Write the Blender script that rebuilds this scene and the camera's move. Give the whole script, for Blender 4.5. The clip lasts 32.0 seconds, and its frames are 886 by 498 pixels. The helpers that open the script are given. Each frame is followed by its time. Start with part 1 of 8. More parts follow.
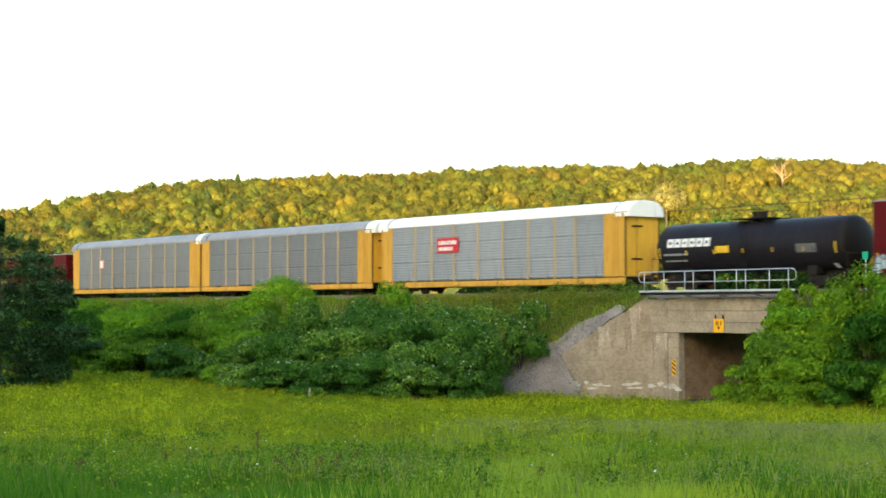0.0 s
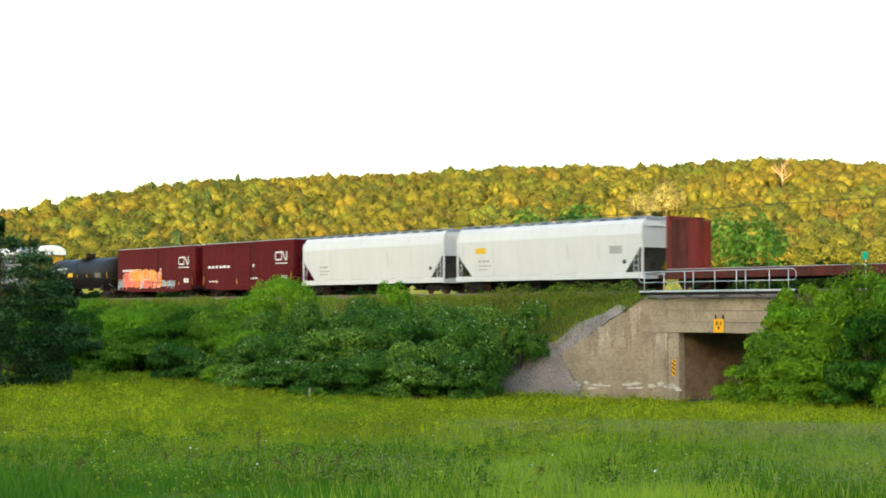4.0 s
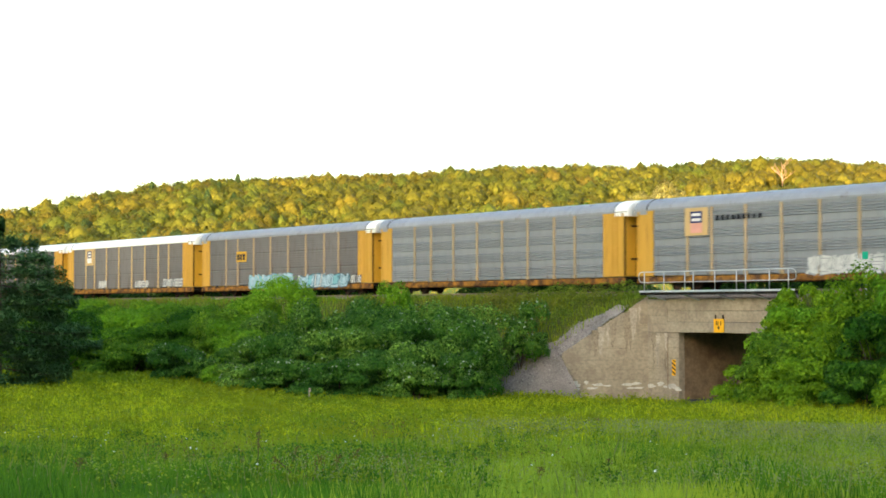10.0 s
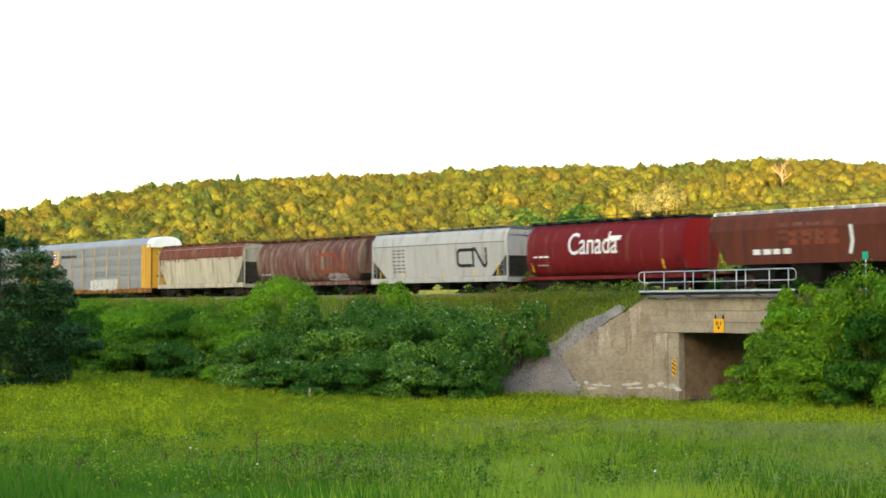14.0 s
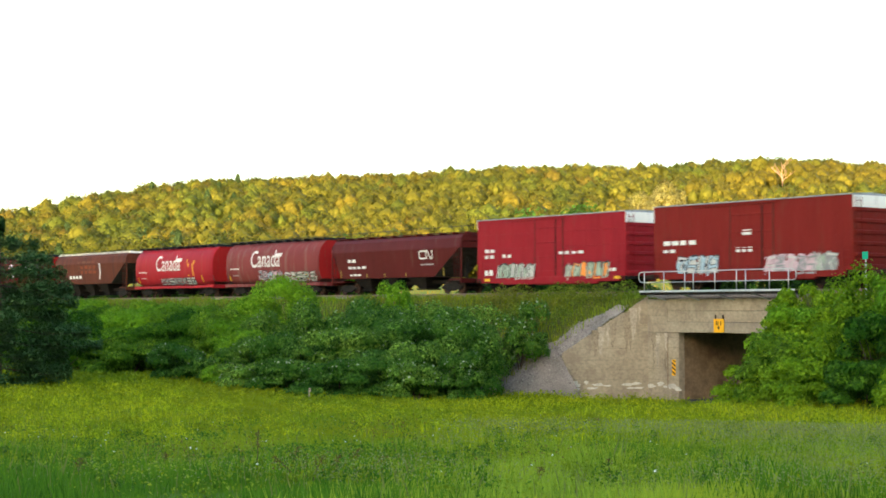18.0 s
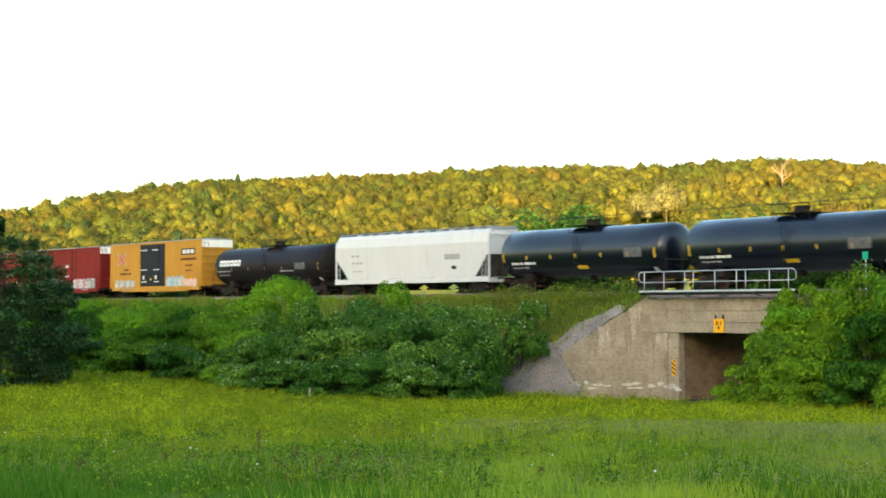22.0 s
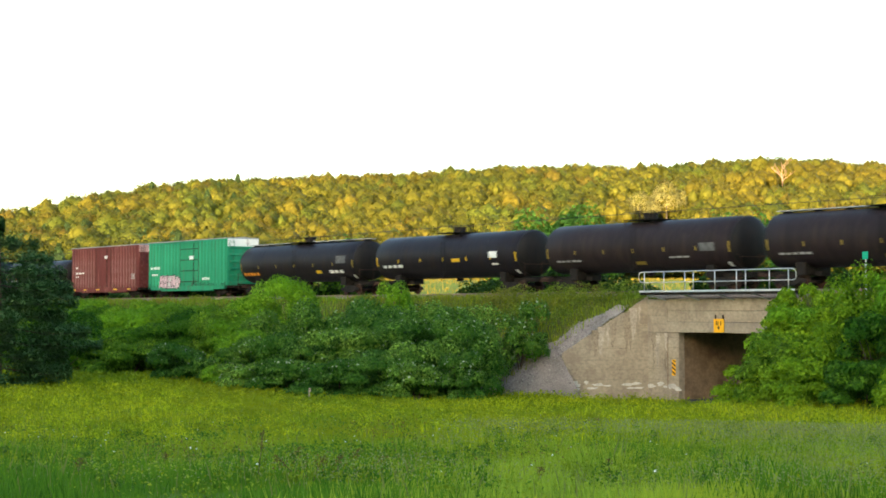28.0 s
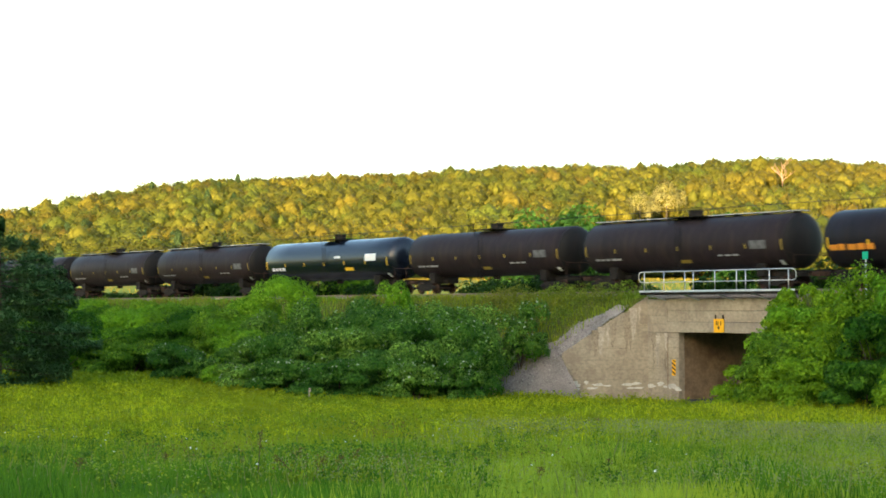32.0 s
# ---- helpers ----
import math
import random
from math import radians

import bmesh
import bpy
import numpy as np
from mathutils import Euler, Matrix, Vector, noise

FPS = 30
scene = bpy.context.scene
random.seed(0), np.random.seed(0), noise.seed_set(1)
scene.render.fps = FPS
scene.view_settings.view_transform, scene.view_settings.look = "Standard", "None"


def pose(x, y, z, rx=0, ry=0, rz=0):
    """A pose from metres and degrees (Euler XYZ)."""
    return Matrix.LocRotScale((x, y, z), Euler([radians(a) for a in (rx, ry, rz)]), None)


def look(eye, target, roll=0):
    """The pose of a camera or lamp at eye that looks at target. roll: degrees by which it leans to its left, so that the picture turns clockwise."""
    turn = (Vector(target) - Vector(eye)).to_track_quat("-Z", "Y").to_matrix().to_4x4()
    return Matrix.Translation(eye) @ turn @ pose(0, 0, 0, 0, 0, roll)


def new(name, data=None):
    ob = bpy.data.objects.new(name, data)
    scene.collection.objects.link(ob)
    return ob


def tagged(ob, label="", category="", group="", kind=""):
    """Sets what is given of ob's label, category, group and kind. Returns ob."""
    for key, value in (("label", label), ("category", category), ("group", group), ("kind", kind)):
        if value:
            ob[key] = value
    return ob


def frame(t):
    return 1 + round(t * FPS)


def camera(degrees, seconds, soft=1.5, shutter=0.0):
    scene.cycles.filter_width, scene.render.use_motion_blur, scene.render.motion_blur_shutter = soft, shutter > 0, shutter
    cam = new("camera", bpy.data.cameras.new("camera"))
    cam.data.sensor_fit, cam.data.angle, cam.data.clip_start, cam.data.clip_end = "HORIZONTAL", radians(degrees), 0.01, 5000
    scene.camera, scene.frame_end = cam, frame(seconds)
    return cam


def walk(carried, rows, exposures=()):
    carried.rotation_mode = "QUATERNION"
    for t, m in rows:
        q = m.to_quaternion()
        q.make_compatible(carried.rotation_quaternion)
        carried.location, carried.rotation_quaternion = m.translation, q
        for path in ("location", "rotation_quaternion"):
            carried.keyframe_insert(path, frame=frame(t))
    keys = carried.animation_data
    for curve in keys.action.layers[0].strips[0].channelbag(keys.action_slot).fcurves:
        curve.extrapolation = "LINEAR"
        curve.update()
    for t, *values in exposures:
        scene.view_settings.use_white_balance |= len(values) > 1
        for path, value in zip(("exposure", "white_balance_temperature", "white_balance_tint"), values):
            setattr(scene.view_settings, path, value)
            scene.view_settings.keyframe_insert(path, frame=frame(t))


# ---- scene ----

# ---------------------------------------------------------------- camera
EYE = 4.74
cam = camera(29.27, 32.0, soft=1.65, shutter=0.3)
CAM = pose(0, 0, EYE, 90 + 2.07, 0, 0)
walk(cam, [(0.0, CAM), (32.0, CAM)], exposures=[(0.0, 2.45, 6250, 7), (32.0, 2.45, 6250, 7)])

# ---------------------------------------------------------------- light
SUN_AZ, SUN_EL = 202.0, 8.0        # degrees clockwise from the view axis, and up
world = bpy.data.worlds.new("world")
scene.world = world
world.use_nodes = True
wn = world.node_tree
sky = wn.nodes.new("ShaderNodeTexSky")
sky.sky_type = "NISHITA"
sky.sun_disc = False
sky.sun_elevation = radians(SUN_EL)
sky.sun_rotation = radians(SUN_AZ)
sky.air_density, sky.dust_density, sky.ozone_density = 1.0, 2.0, 1.0
wn.links.new(sky.outputs[0], wn.nodes["Background"].inputs[0])
wn.nodes["Background"].inputs[1].default_value = 0.15
sun_data = bpy.data.lights.new("sun", "SUN")
sun_data.energy, sun_data.angle, sun_data.color = 2.45, radians(0.53), (1.0, 0.80, 0.52)
sun = new("sun", sun_data)
saz, sel = radians(SUN_AZ), radians(SUN_EL)
SUN_DIR = Vector((math.sin(saz) * math.cos(sel), math.cos(saz) * math.cos(sel), math.sin(sel)))
sun.matrix_basis = look(SUN_DIR * 200, (0, 0, 0))

# ---------------------------------------------------------------- track frame
TH = 0.936
CT, ST = math.cos(TH), math.sin(TH)
RAIL = 5.96
SIDE = 1.55


def track(s, y=0.0, z=0.0):
    """World place of a point s metres along the line, y metres beyond its centre line, z above the railhead."""
    w = y + SIDE
    return Vector((s * CT + w * ST, 123.2 - s * ST + w * CT, RAIL + z))


def on_track(s, y=0.0, z=0.0):
    p = track(s, y, z)
    return pose(p.x, p.y, p.z, 0, 0, -math.degrees(TH))


def gone(t):
    """Metres that the train has run at t seconds, counted from 16 s."""
    u = t - 16
    slack = np.interp(t, [0, 1, 2, 3, 3.5, 5.5, 6, 11, 13, 14.5, 16.5, 17, 18, 19, 19.5, 20.0, 22, 23.5, 24, 25, 25.5, 27.5, 28, 29, 30, 31, 32],
                      [0.6, 0.25, -0.1, -0.5, -0.65, 0.1, 0.03, -0.05, 0.15, 0.15, 0.25, 0.17, 0.0, -0.18, -0.30, 0.33, 0.28, 0.2, 0.1, -0.22, -0.32, 0.3, 0.27, 0.17, 0.0, -0.12, -0.3])
    return 23.90 * u + 0.0175 * u * u - 0.00073 * u ** 3 - float(slack)


# ---------------------------------------------------------------- materials
def rgb(h):
    return (*h, 1.0) if len(h) == 3 else h


def material(name, base, rough=0.7, metal=0.0, spread=0.12, scale=6.0, fine=40.0, bump=0.15, stain=None, stain_amt=0.0,
             stretch=(1, 1, 1), rnd=0.0, island=0.0, coords="Object", spec=0.2, bump_dist=0.02):
    """Base colour varied at two scales, with streaks of a stain colour, fine relief and a tone of its own for each piece."""
    m = bpy.data.materials.new(name)
    m.use_nodes = True
    nt = m.node_tree
    N, L = nt.nodes, nt.links
    bs = N["Principled BSDF"]
    bs.inputs["Roughness"].default_value = rough
    bs.inputs["Metallic"].default_value = metal
    bs.inputs["Specular IOR Level"].default_value = spec
    tc = N.new("ShaderNodeTexCoord")
    mp = N.new("ShaderNodeMapping")
    mp.inputs["Scale"].default_value = stretch
    L.new(tc.outputs[coords], mp.inputs[0])
    n1 = N.new("ShaderNodeTexNoise")
    n1.inputs["Scale"].default_value = scale * 0.1
    n1.inputs["Detail"].default_value = 5
    n2 = N.new("ShaderNodeTexNoise")
    n2.inputs["Scale"].default_value = fine * 0.1
    n2.inputs["Detail"].default_value = 4
    L.new(mp.outputs[0], n1.inputs[0])
    L.new(mp.outputs[0], n2.inputs[0])
    add = N.new("ShaderNodeMath")
    add.operation = "ADD"
    L.new(n1.outputs[0], add.inputs[0])
    L.new(n2.outputs[0], add.inputs[1])
    mr = N.new("ShaderNodeMapRange")
    mr.inputs[1].default_value, mr.inputs[2].default_value = 0.6, 1.4
    mr.inputs[3].default_value, mr.inputs[4].default_value = 1 - spread * 1.6, 1 + spread * 1.6
    L.new(add.outputs[0], mr.inputs[0])
    val = mr.outputs[0]
    for amount, kind in ((rnd, "object"), (island, "island")):
        if amount:
            if kind == "object":
                src = N.new("ShaderNodeObjectInfo").outputs["Random"]
            else:
                src = N.new("ShaderNodeNewGeometry").outputs["Random Per Island"]
            m2 = N.new("ShaderNodeMapRange")
            m2.inputs[3].default_value, m2.inputs[4].default_value = 1 - amount, 1 + amount
            L.new(src, m2.inputs[0])
            mu = N.new("ShaderNodeMath")
            mu.operation = "MULTIPLY"
            L.new(val, mu.inputs[0])
            L.new(m2.outputs[0], mu.inputs[1])
            val = mu.outputs[0]
    mix = N.new("ShaderNodeVectorMath")
    mix.operation = "SCALE"
    mix.inputs[0].default_value = base[:3]
    L.new(val, mix.inputs["Scale"])
    col = mix.outputs[0]
    if stain:
        st = N.new("ShaderNodeTexNoise")
        st.inputs["Scale"].default_value = scale * 0.22
        st.inputs["Detail"].default_value = 6
        st.inputs["Roughness"].default_value = 0.65
        L.new(mp.outputs[0], st.inputs[0])
        rp = N.new("ShaderNodeMapRange")
        rp.inputs[1].default_value, rp.inputs[2].default_value = 0.62 - stain_amt * 0.3, 0.80 - stain_amt * 0.3
        L.new(st.outputs[0], rp.inputs[0])
        mc = N.new("ShaderNodeMix")
        mc.data_type = "RGBA"
        L.new(rp.outputs[0], mc.inputs["Factor"])
        L.new(col, mc.inputs["A"])
        mc.inputs["B"].default_value = rgb(stain)
        col = mc.outputs["Result"]
    L.new(col, bs.inputs["Base Color"])
    if bump:
        bp = N.new("ShaderNodeBump")
        bp.inputs["Strength"].default_value = bump
        bp.inputs["Distance"].default_value = bump_dist
        L.new(n2.outputs[0], bp.inputs["Height"])
        L.new(bp.outputs[0], bs.inputs["Normal"])
    return m


def leaf_material(name, dark, light, warm, scale=0.02, trans=0.25, spec=0.10, rnd=0.0):
    """Leaves: each its own tone between dark and light, patches of a warmer tone over metres, some light passing through."""
    m = bpy.data.materials.new(name)
    m.use_nodes = True
    nt = m.node_tree
    N, L = nt.nodes, nt.links
    bs = N["Principled BSDF"]
    bs.inputs["Roughness"].default_value = 0.65
    bs.inputs["Specular IOR Level"].default_value = spec
    isl = N.new("ShaderNodeNewGeometry")
    ramp = N.new("ShaderNodeValToRGB")
    ramp.color_ramp.elements[0].color = rgb(dark)
    ramp.color_ramp.elements[1].color = rgb(light)
    L.new(isl.outputs["Random Per Island"], ramp.inputs[0])
    tc = N.new("ShaderNodeTexCoord")
    n1 = N.new("ShaderNodeTexNoise")
    n1.inputs["Scale"].default_value = scale
    n1.inputs["Detail"].default_value = 3
    L.new(tc.outputs["Object"], n1.inputs[0])
    mr = N.new("ShaderNodeMapRange")
    mr.inputs[1].default_value, mr.inputs[2].default_value = 0.42, 0.62
    L.new(n1.outputs[0], mr.inputs[0])
    mc = N.new("ShaderNodeMix")
    mc.data_type = "RGBA"
    L.new(mr.outputs[0], mc.inputs["Factor"])
    L.new(ramp.outputs[0], mc.inputs["A"])
    mc.inputs["B"].default_value = rgb(warm)
    col = mc.outputs["Result"]
    if rnd:
        oi = N.new("ShaderNodeObjectInfo")
        hs = N.new("ShaderNodeHueSaturation")
        for slot, lo, hi in (("Value", 1 - rnd, 1 + rnd), ("Hue", 0.5 - rnd * 0.06, 0.5 + rnd * 0.03)):
            q = N.new("ShaderNodeMapRange")
            q.inputs[3].default_value, q.inputs[4].default_value = (lo, hi) if slot == "Value" else (hi, lo)
            L.new(oi.outputs["Random"], q.inputs[0])
            L.new(q.outputs[0], hs.inputs[slot])
        L.new(col, hs.inputs["Color"])
        col = hs.outputs[0]
    L.new(col, bs.inputs["Base Color"])
    if trans:
        tr = N.new("ShaderNodeBsdfTranslucent")
        L.new(col, tr.inputs[0])
        ms = N.new("ShaderNodeMixShader")
        ms.inputs[0].default_value = trans
        L.new(bs.outputs[0], ms.inputs[1])
        L.new(tr.outputs[0], ms.inputs[2])
        L.new(ms.outputs[0], N["Material Output"].inputs[0])
    return m


M = {}
M["ground"] = material("meadow_soil", (0.10, 0.145, 0.012), 0.95, spread=0.25, scale=0.8, fine=25, stain=(0.15, 0.17, 0.015), stain_amt=0.4, spec=0.1)
M["gravel"] = material("gravel", (0.25, 0.215, 0.19), 0.95, spread=0.35, scale=6, fine=160, bump=0.8, bump_dist=0.05, spec=0.2)
M["bank_soil"] = material("bank_soil", (0.095, 0.115, 0.018), 0.95, spread=0.3, scale=8, fine=60, bump=0.5, stain=(0.12, 0.10, 0.035), stain_amt=0.35, spec=0.1)
M["stone"] = material("loose_stone", (0.25, 0.22, 0.195), 0.95, spread=0.2, island=0.4, spec=0.15)
M["concrete"] = material("old_concrete", (0.355, 0.292, 0.212), 0.9, spread=0.22, scale=5, fine=60, bump=0.3, stain=(0.25, 0.20, 0.15), stain_amt=0.42, stretch=(0.8, 0.8, 1.0), spec=0.2)
M["steel"] = material("galvanised_steel", (0.55, 0.56, 0.57), 0.45, metal=0.6, spread=0.1)
M["dark"] = material("dark_running_gear", (0.018, 0.015, 0.013), 0.85, spread=0.3, scale=12, spec=0.15)
M["rust"] = material("rusty_steel", (0.045, 0.026, 0.018), 0.85, spread=0.3, scale=12, spec=0.2)
M["leaf"] = leaf_material("shrub_leaves", (0.014, 0.056, 0.004), (0.170, 0.365, 0.024), (0.058, 0.168, 0.009), 0.8, rnd=0.36)
M["leaf_light"] = leaf_material("light_leaves", (0.070, 0.20, 0.007), (0.25, 0.49, 0.026), (0.165, 0.37, 0.014), 0.5, rnd=0.2)
M["needle"] = leaf_material("pine_needles", (0.028, 0.084, 0.026), (0.175, 0.325, 0.105), (0.090, 0.185, 0.055), 0.5, trans=0.15)
M["grass"] = leaf_material("meadow_grass", (0.06, 0.13, 0.02), (0.14, 0.22, 0.03), (0.16, 0.21, 0.025), 0.08, trans=0.3)
M["bark"] = material("bark", (0.10, 0.075, 0.055), 0.95, spread=0.3, scale=20, fine=80, bump=0.6)


# ---------------------------------------------------------------- mesh helpers
def mesh_of(bm, name, mat=None, smooth=False):
    me = bpy.data.meshes.new(name)
    bm.to_mesh(me)
    bm.free()
    if mat:
        me.materials.append(mat)
    if smooth:
        me.polygons.foreach_set("use_smooth", [True] * len(me.polygons))
    return me


def part(name, bm, mat, parent=None, label="", smooth=False, m=None):
    """Links a bmesh, or a mesh already made, as one mesh object under a thing or a part."""
    me = mesh_of(bm, name, mat, smooth) if isinstance(bm, bmesh.types.BMesh) else bm
    ob = new(name, me)
    if m is not None:
        ob.matrix_basis = m
    if parent is not None:
        ob.parent = parent
    return tagged(ob, label)


def box(bm, x0, x1, y0, y1, z0, z1, bev=0.0):
    vs = [bm.verts.new((x, y, z)) for x in (x0, x1) for y in (y0, y1) for z in (z0, z1)]
    fs = [bm.faces.new([vs[i] for i in q]) for q in ((0, 1, 3, 2), (4, 6, 7, 5), (0, 4, 5, 1), (2, 3, 7, 6), (0, 2, 6, 4), (1, 5, 7, 3))]
    if bev:
        es = {e for f in fs for e in f.edges}
        bmesh.ops.bevel(bm, geom=list(es), offset=bev, segments=1, affect="EDGES")
    return vs


def boxes(*dims, bev=0.0):
    bm = bmesh.new()
    for d in dims:
        box(bm, *d, bev=bev)
    return bm


def prism(bm, outline, x0, x1):
    """An outline in (y, z), drawn out along x."""
    a = [bm.verts.new((x0, y, z)) for y, z in outline]
    b = [bm.verts.new((x1, y, z)) for y, z in outline]
    n = len(outline)
    for i in range(n):
        bm.faces.new((a[i], a[(i + 1) % n], b[(i + 1) % n], b[i]))
    bm.faces.new(a[::-1])
    bm.faces.new(b)
    bmesh.ops.recalc_face_normals(bm, faces=bm.faces[:])
    return bm


def tube(bm, pts, r, n=6):
    """A round bar along points."""
    rings = []
    pts = [Vector(p) for p in pts]
    for i, p in enumerate(pts):
        d = (pts[min(i + 1, len(pts) - 1)] - pts[max(i - 1, 0)]).normalized()
        u = d.orthogonal().normalized()
        if abs(d.z) < 0.9:
            u = Vector((0, 0, 1)).cross(d).normalized()
        w = d.cross(u)
        rr = r[i] if isinstance(r, (list, tuple)) else r
        rings.append([bm.verts.new(p + (u * math.cos(2 * math.pi * k / n) + w * math.sin(2 * math.pi * k / n)) * rr) for k in range(n)])
    for a, b in zip(rings, rings[1:]):
        for k in range(n):
            bm.faces.new((a[k], a[(k + 1) % n], b[(k + 1) % n], b[k]))
    bm.faces.new(rings[0][::-1])
    bm.faces.new(rings[-1])
    return bm


def fast_mesh(name, verts, faces, mat):
    """verts (n, 3) and faces (m, 3 or 4) as arrays."""
    me = bpy.data.meshes.new(name)
    k = faces.shape[1]
    me.vertices.add(len(verts))
    me.vertices.foreach_set("co", np.ascontiguousarray(verts, np.float32).ravel())
    me.loops.add(faces.size)
    me.loops.foreach_set("vertex_index", np.ascontiguousarray(faces, np.int32).ravel())
    me.polygons.add(len(faces))
    me.polygons.foreach_set("loop_start", np.arange(0, faces.size, k, dtype=np.int32))
    me.update(calc_edges=True)
    me.validate()
    if mat:
        me.materials.append(mat)
    return me


def leaves(name, pos, nrm, size, mat, aspect=0.55, rng=None, droop=0.15, swell=None, corners=4):
    """One folded leaf of four corners at each place; swell: the way the foliage mass faces there, for soft shading."""
    rng = rng or np.random.default_rng(1)
    n = len(pos)
    nrm = nrm / (np.linalg.norm(nrm, axis=1, keepdims=True) + 1e-9)
    r = rng.normal(size=(n, 3))
    u = np.cross(nrm, r)
    u /= np.linalg.norm(u, axis=1, keepdims=True) + 1e-9
    v = np.cross(nrm, u)
    sz = size[:, None]
    a = pos - u * sz * 0.5
    b = pos + u * sz * 0.5
    a[:, 2] -= droop * size
    b[:, 2] -= droop * size
    c = pos + v * sz * aspect * 0.5 + nrm * sz * 0.08
    d = pos - v * sz * aspect * 0.5 + nrm * sz * 0.08
    if corners == 3:
        verts = np.stack([a, b, c * 1.5 - d * 0.5], 1).reshape(-1, 3)
        faces = np.arange(n * 3).reshape(-1, 3)
    else:
        verts = np.stack([a, d, b, c], 1).reshape(-1, 3)
        idx = np.arange(n)[:, None] * 4
        faces = np.concatenate([idx + np.array([[0, 1, 2]]), idx + np.array([[0, 2, 3]])], 0)
    me = fast_mesh(name, verts, faces, mat)
    if swell is not None:
        sw = swell / (np.linalg.norm(swell, axis=1, keepdims=True) + 1e-9)
        me.normals_split_custom_set_from_vertices(np.repeat(sw, corners, axis=0))
    return me


# ---------------------------------------------------------------- ground
def smooth_step(a, b, x):
    t = np.clip((x - a) / (b - a), 0, 1)
    return t * t * (3 - 2 * t)


RIDGE_K = np.array([-0.45, -0.34, -0.26, -0.228, -0.195, -0.15, -0.1, -0.045, 0.005, 0.07, 0.12, 0.19, 0.26, 0.4, 0.8])
RIDGE_H = np.array([0.0, 15.0, 28.0, 34.2, 40.0, 45.8, 47.6, 49.3, 51.6, 54.0, 53.2, 57.8, 55.6, 50.5, 45.0])


def dip(s):
    """How far the field falls at the bank's foot towards the underpass, s metres along the line."""
    return 0.62 * smooth_step(-8, 18, s) * (1 - smooth_step(33, 46, s))


def ground_z(x, y):
    x, y = np.asarray(x, float), np.asarray(y, float)
    along, across = x * CT - (y - 123.2) * ST, x * ST + (y - 123.2) * CT - SIDE
    hollow = dip(along) * smooth_step(-46, -13, across) * (1 - smooth_step(16, 40, across))
    near = 3.1 * (1 - smooth_step(-12, 80, y)) + 0.10 * np.sin(x * 0.21 + y * 0.13) * np.exp(-((y - 40) / 45) ** 2)
    k = x / np.maximum(y, 60)
    ridge = np.interp(k, RIDGE_K, RIDGE_H) * smooth_step(500, 900, y)
    plain = 13.5 * smooth_step(150, 500, y) * smooth_step(-0.42, -0.3, k)
    # Unseen ridge behind the camera, added to keep the low sun off the train.
    behind = 78.0 * np.exp(-((y + 200) / 62) ** 2) * (1 - smooth_step(70, 150, x)) * smooth_step(-700, -420, x)
    return near + ridge + plain + behind - hollow


def build_ground():
    xs = np.unique(np.concatenate([np.linspace(-60, 60, 61), np.linspace(-520, 520, 105), np.linspace(-4000, 4000, 41)]))
    ys = np.unique(np.concatenate([np.linspace(-10, 120, 66), np.linspace(-500, 1100, 101), np.linspace(-3000, 4800, 40)]))
    X, Y = np.meshgrid(xs, ys)
    Z = ground_z(X, Y)
    V = np.stack([X.ravel(), Y.ravel(), Z.ravel()], 1)
    nx, ny = len(xs), len(ys)
    i = (np.arange(ny - 1)[:, None] * nx + np.arange(nx - 1)[None]).ravel()
    F = np.stack([i, i + 1, i + nx + 1, i + nx], 1)
    me = fast_mesh("ground", V, F, M["ground"])
    me.polygons.foreach_set("use_smooth", [True] * len(me.polygons))
    tagged(new("ground", me), "rough green meadow falling gently to the railway bank", "ground", kind="structure")


build_ground()

# ---------------------------------------------------------------- embankment and track
SPAN0, SPAN1 = 25.9, 32.6
TOE = 10.0


def bank_z(y, s=0.0):
    """Height of the bank's surface at y metres beyond the centre line and s along it."""
    low = -float(dip(s))
    return float(np.interp(y, [-TOE, -3.4, -2.2, 2.4, 4.0, 13.0], [low, RAIL - 0.52, RAIL - 0.42, RAIL - 0.42, RAIL - 0.6, low]))


def build_bank(name, s0, s1, lean0, lean1):
    """The bank, its ends running out along the wing walls."""
    bm = bmesh.new()
    ys = [-TOE - 0.6, -TOE, -9, -7.5, -6, -4.6, -3.4, -2.2, 0, 2.4, 4.0, 7, 10, 13.0, 13.6]
    n = 260
    rows = []
    for y in ys:
        out = max(0.0, abs(y + 0.2) - 3.0)
        a, b = s0 + out * lean0, s1 - out * lean1
        row = []
        for i in range(n + 1):
            s = a + (b - a) * i / n
            z = bank_z(y, s) - RAIL - (0.4 if abs(y) > TOE + 0.3 else 0)
            if 3.5 < abs(y) < TOE:
                z += 0.18 * noise.noise(Vector((s * 0.35, y * 0.5, 3.1))) * (0.0 if 10 < s < 48 else 1.0)
            row.append(bm.verts.new((s, y, z)))
        rows.append(row)
    for p, q in zip(rows, rows[1:]):
        for i in range(n):
            bm.faces.new((p[i], p[i + 1], q[i + 1], q[i]))
    for e in (0, n):
        low = [bm.verts.new((r[e].co.x, r[e].co.y, -RAIL - 1.3)) for r in rows]
        for i in range(len(rows) - 1):
            bm.faces.new((rows[i][e], rows[i + 1][e], low[i + 1], low[i]))
    bmesh.ops.recalc_face_normals(bm, faces=bm.faces[:])
    ob = part(name, bm, M["bank_soil"], m=on_track(0), smooth=True)
    tagged(ob, "grass-grown railway embankment beside the concrete bridge", "embankment", kind="structure")


build_bank("embankment_1", -900, 22.95, 0.0, 0.79)
build_bank("embankment_2", 35.65, 900, 0.79, 0.0)

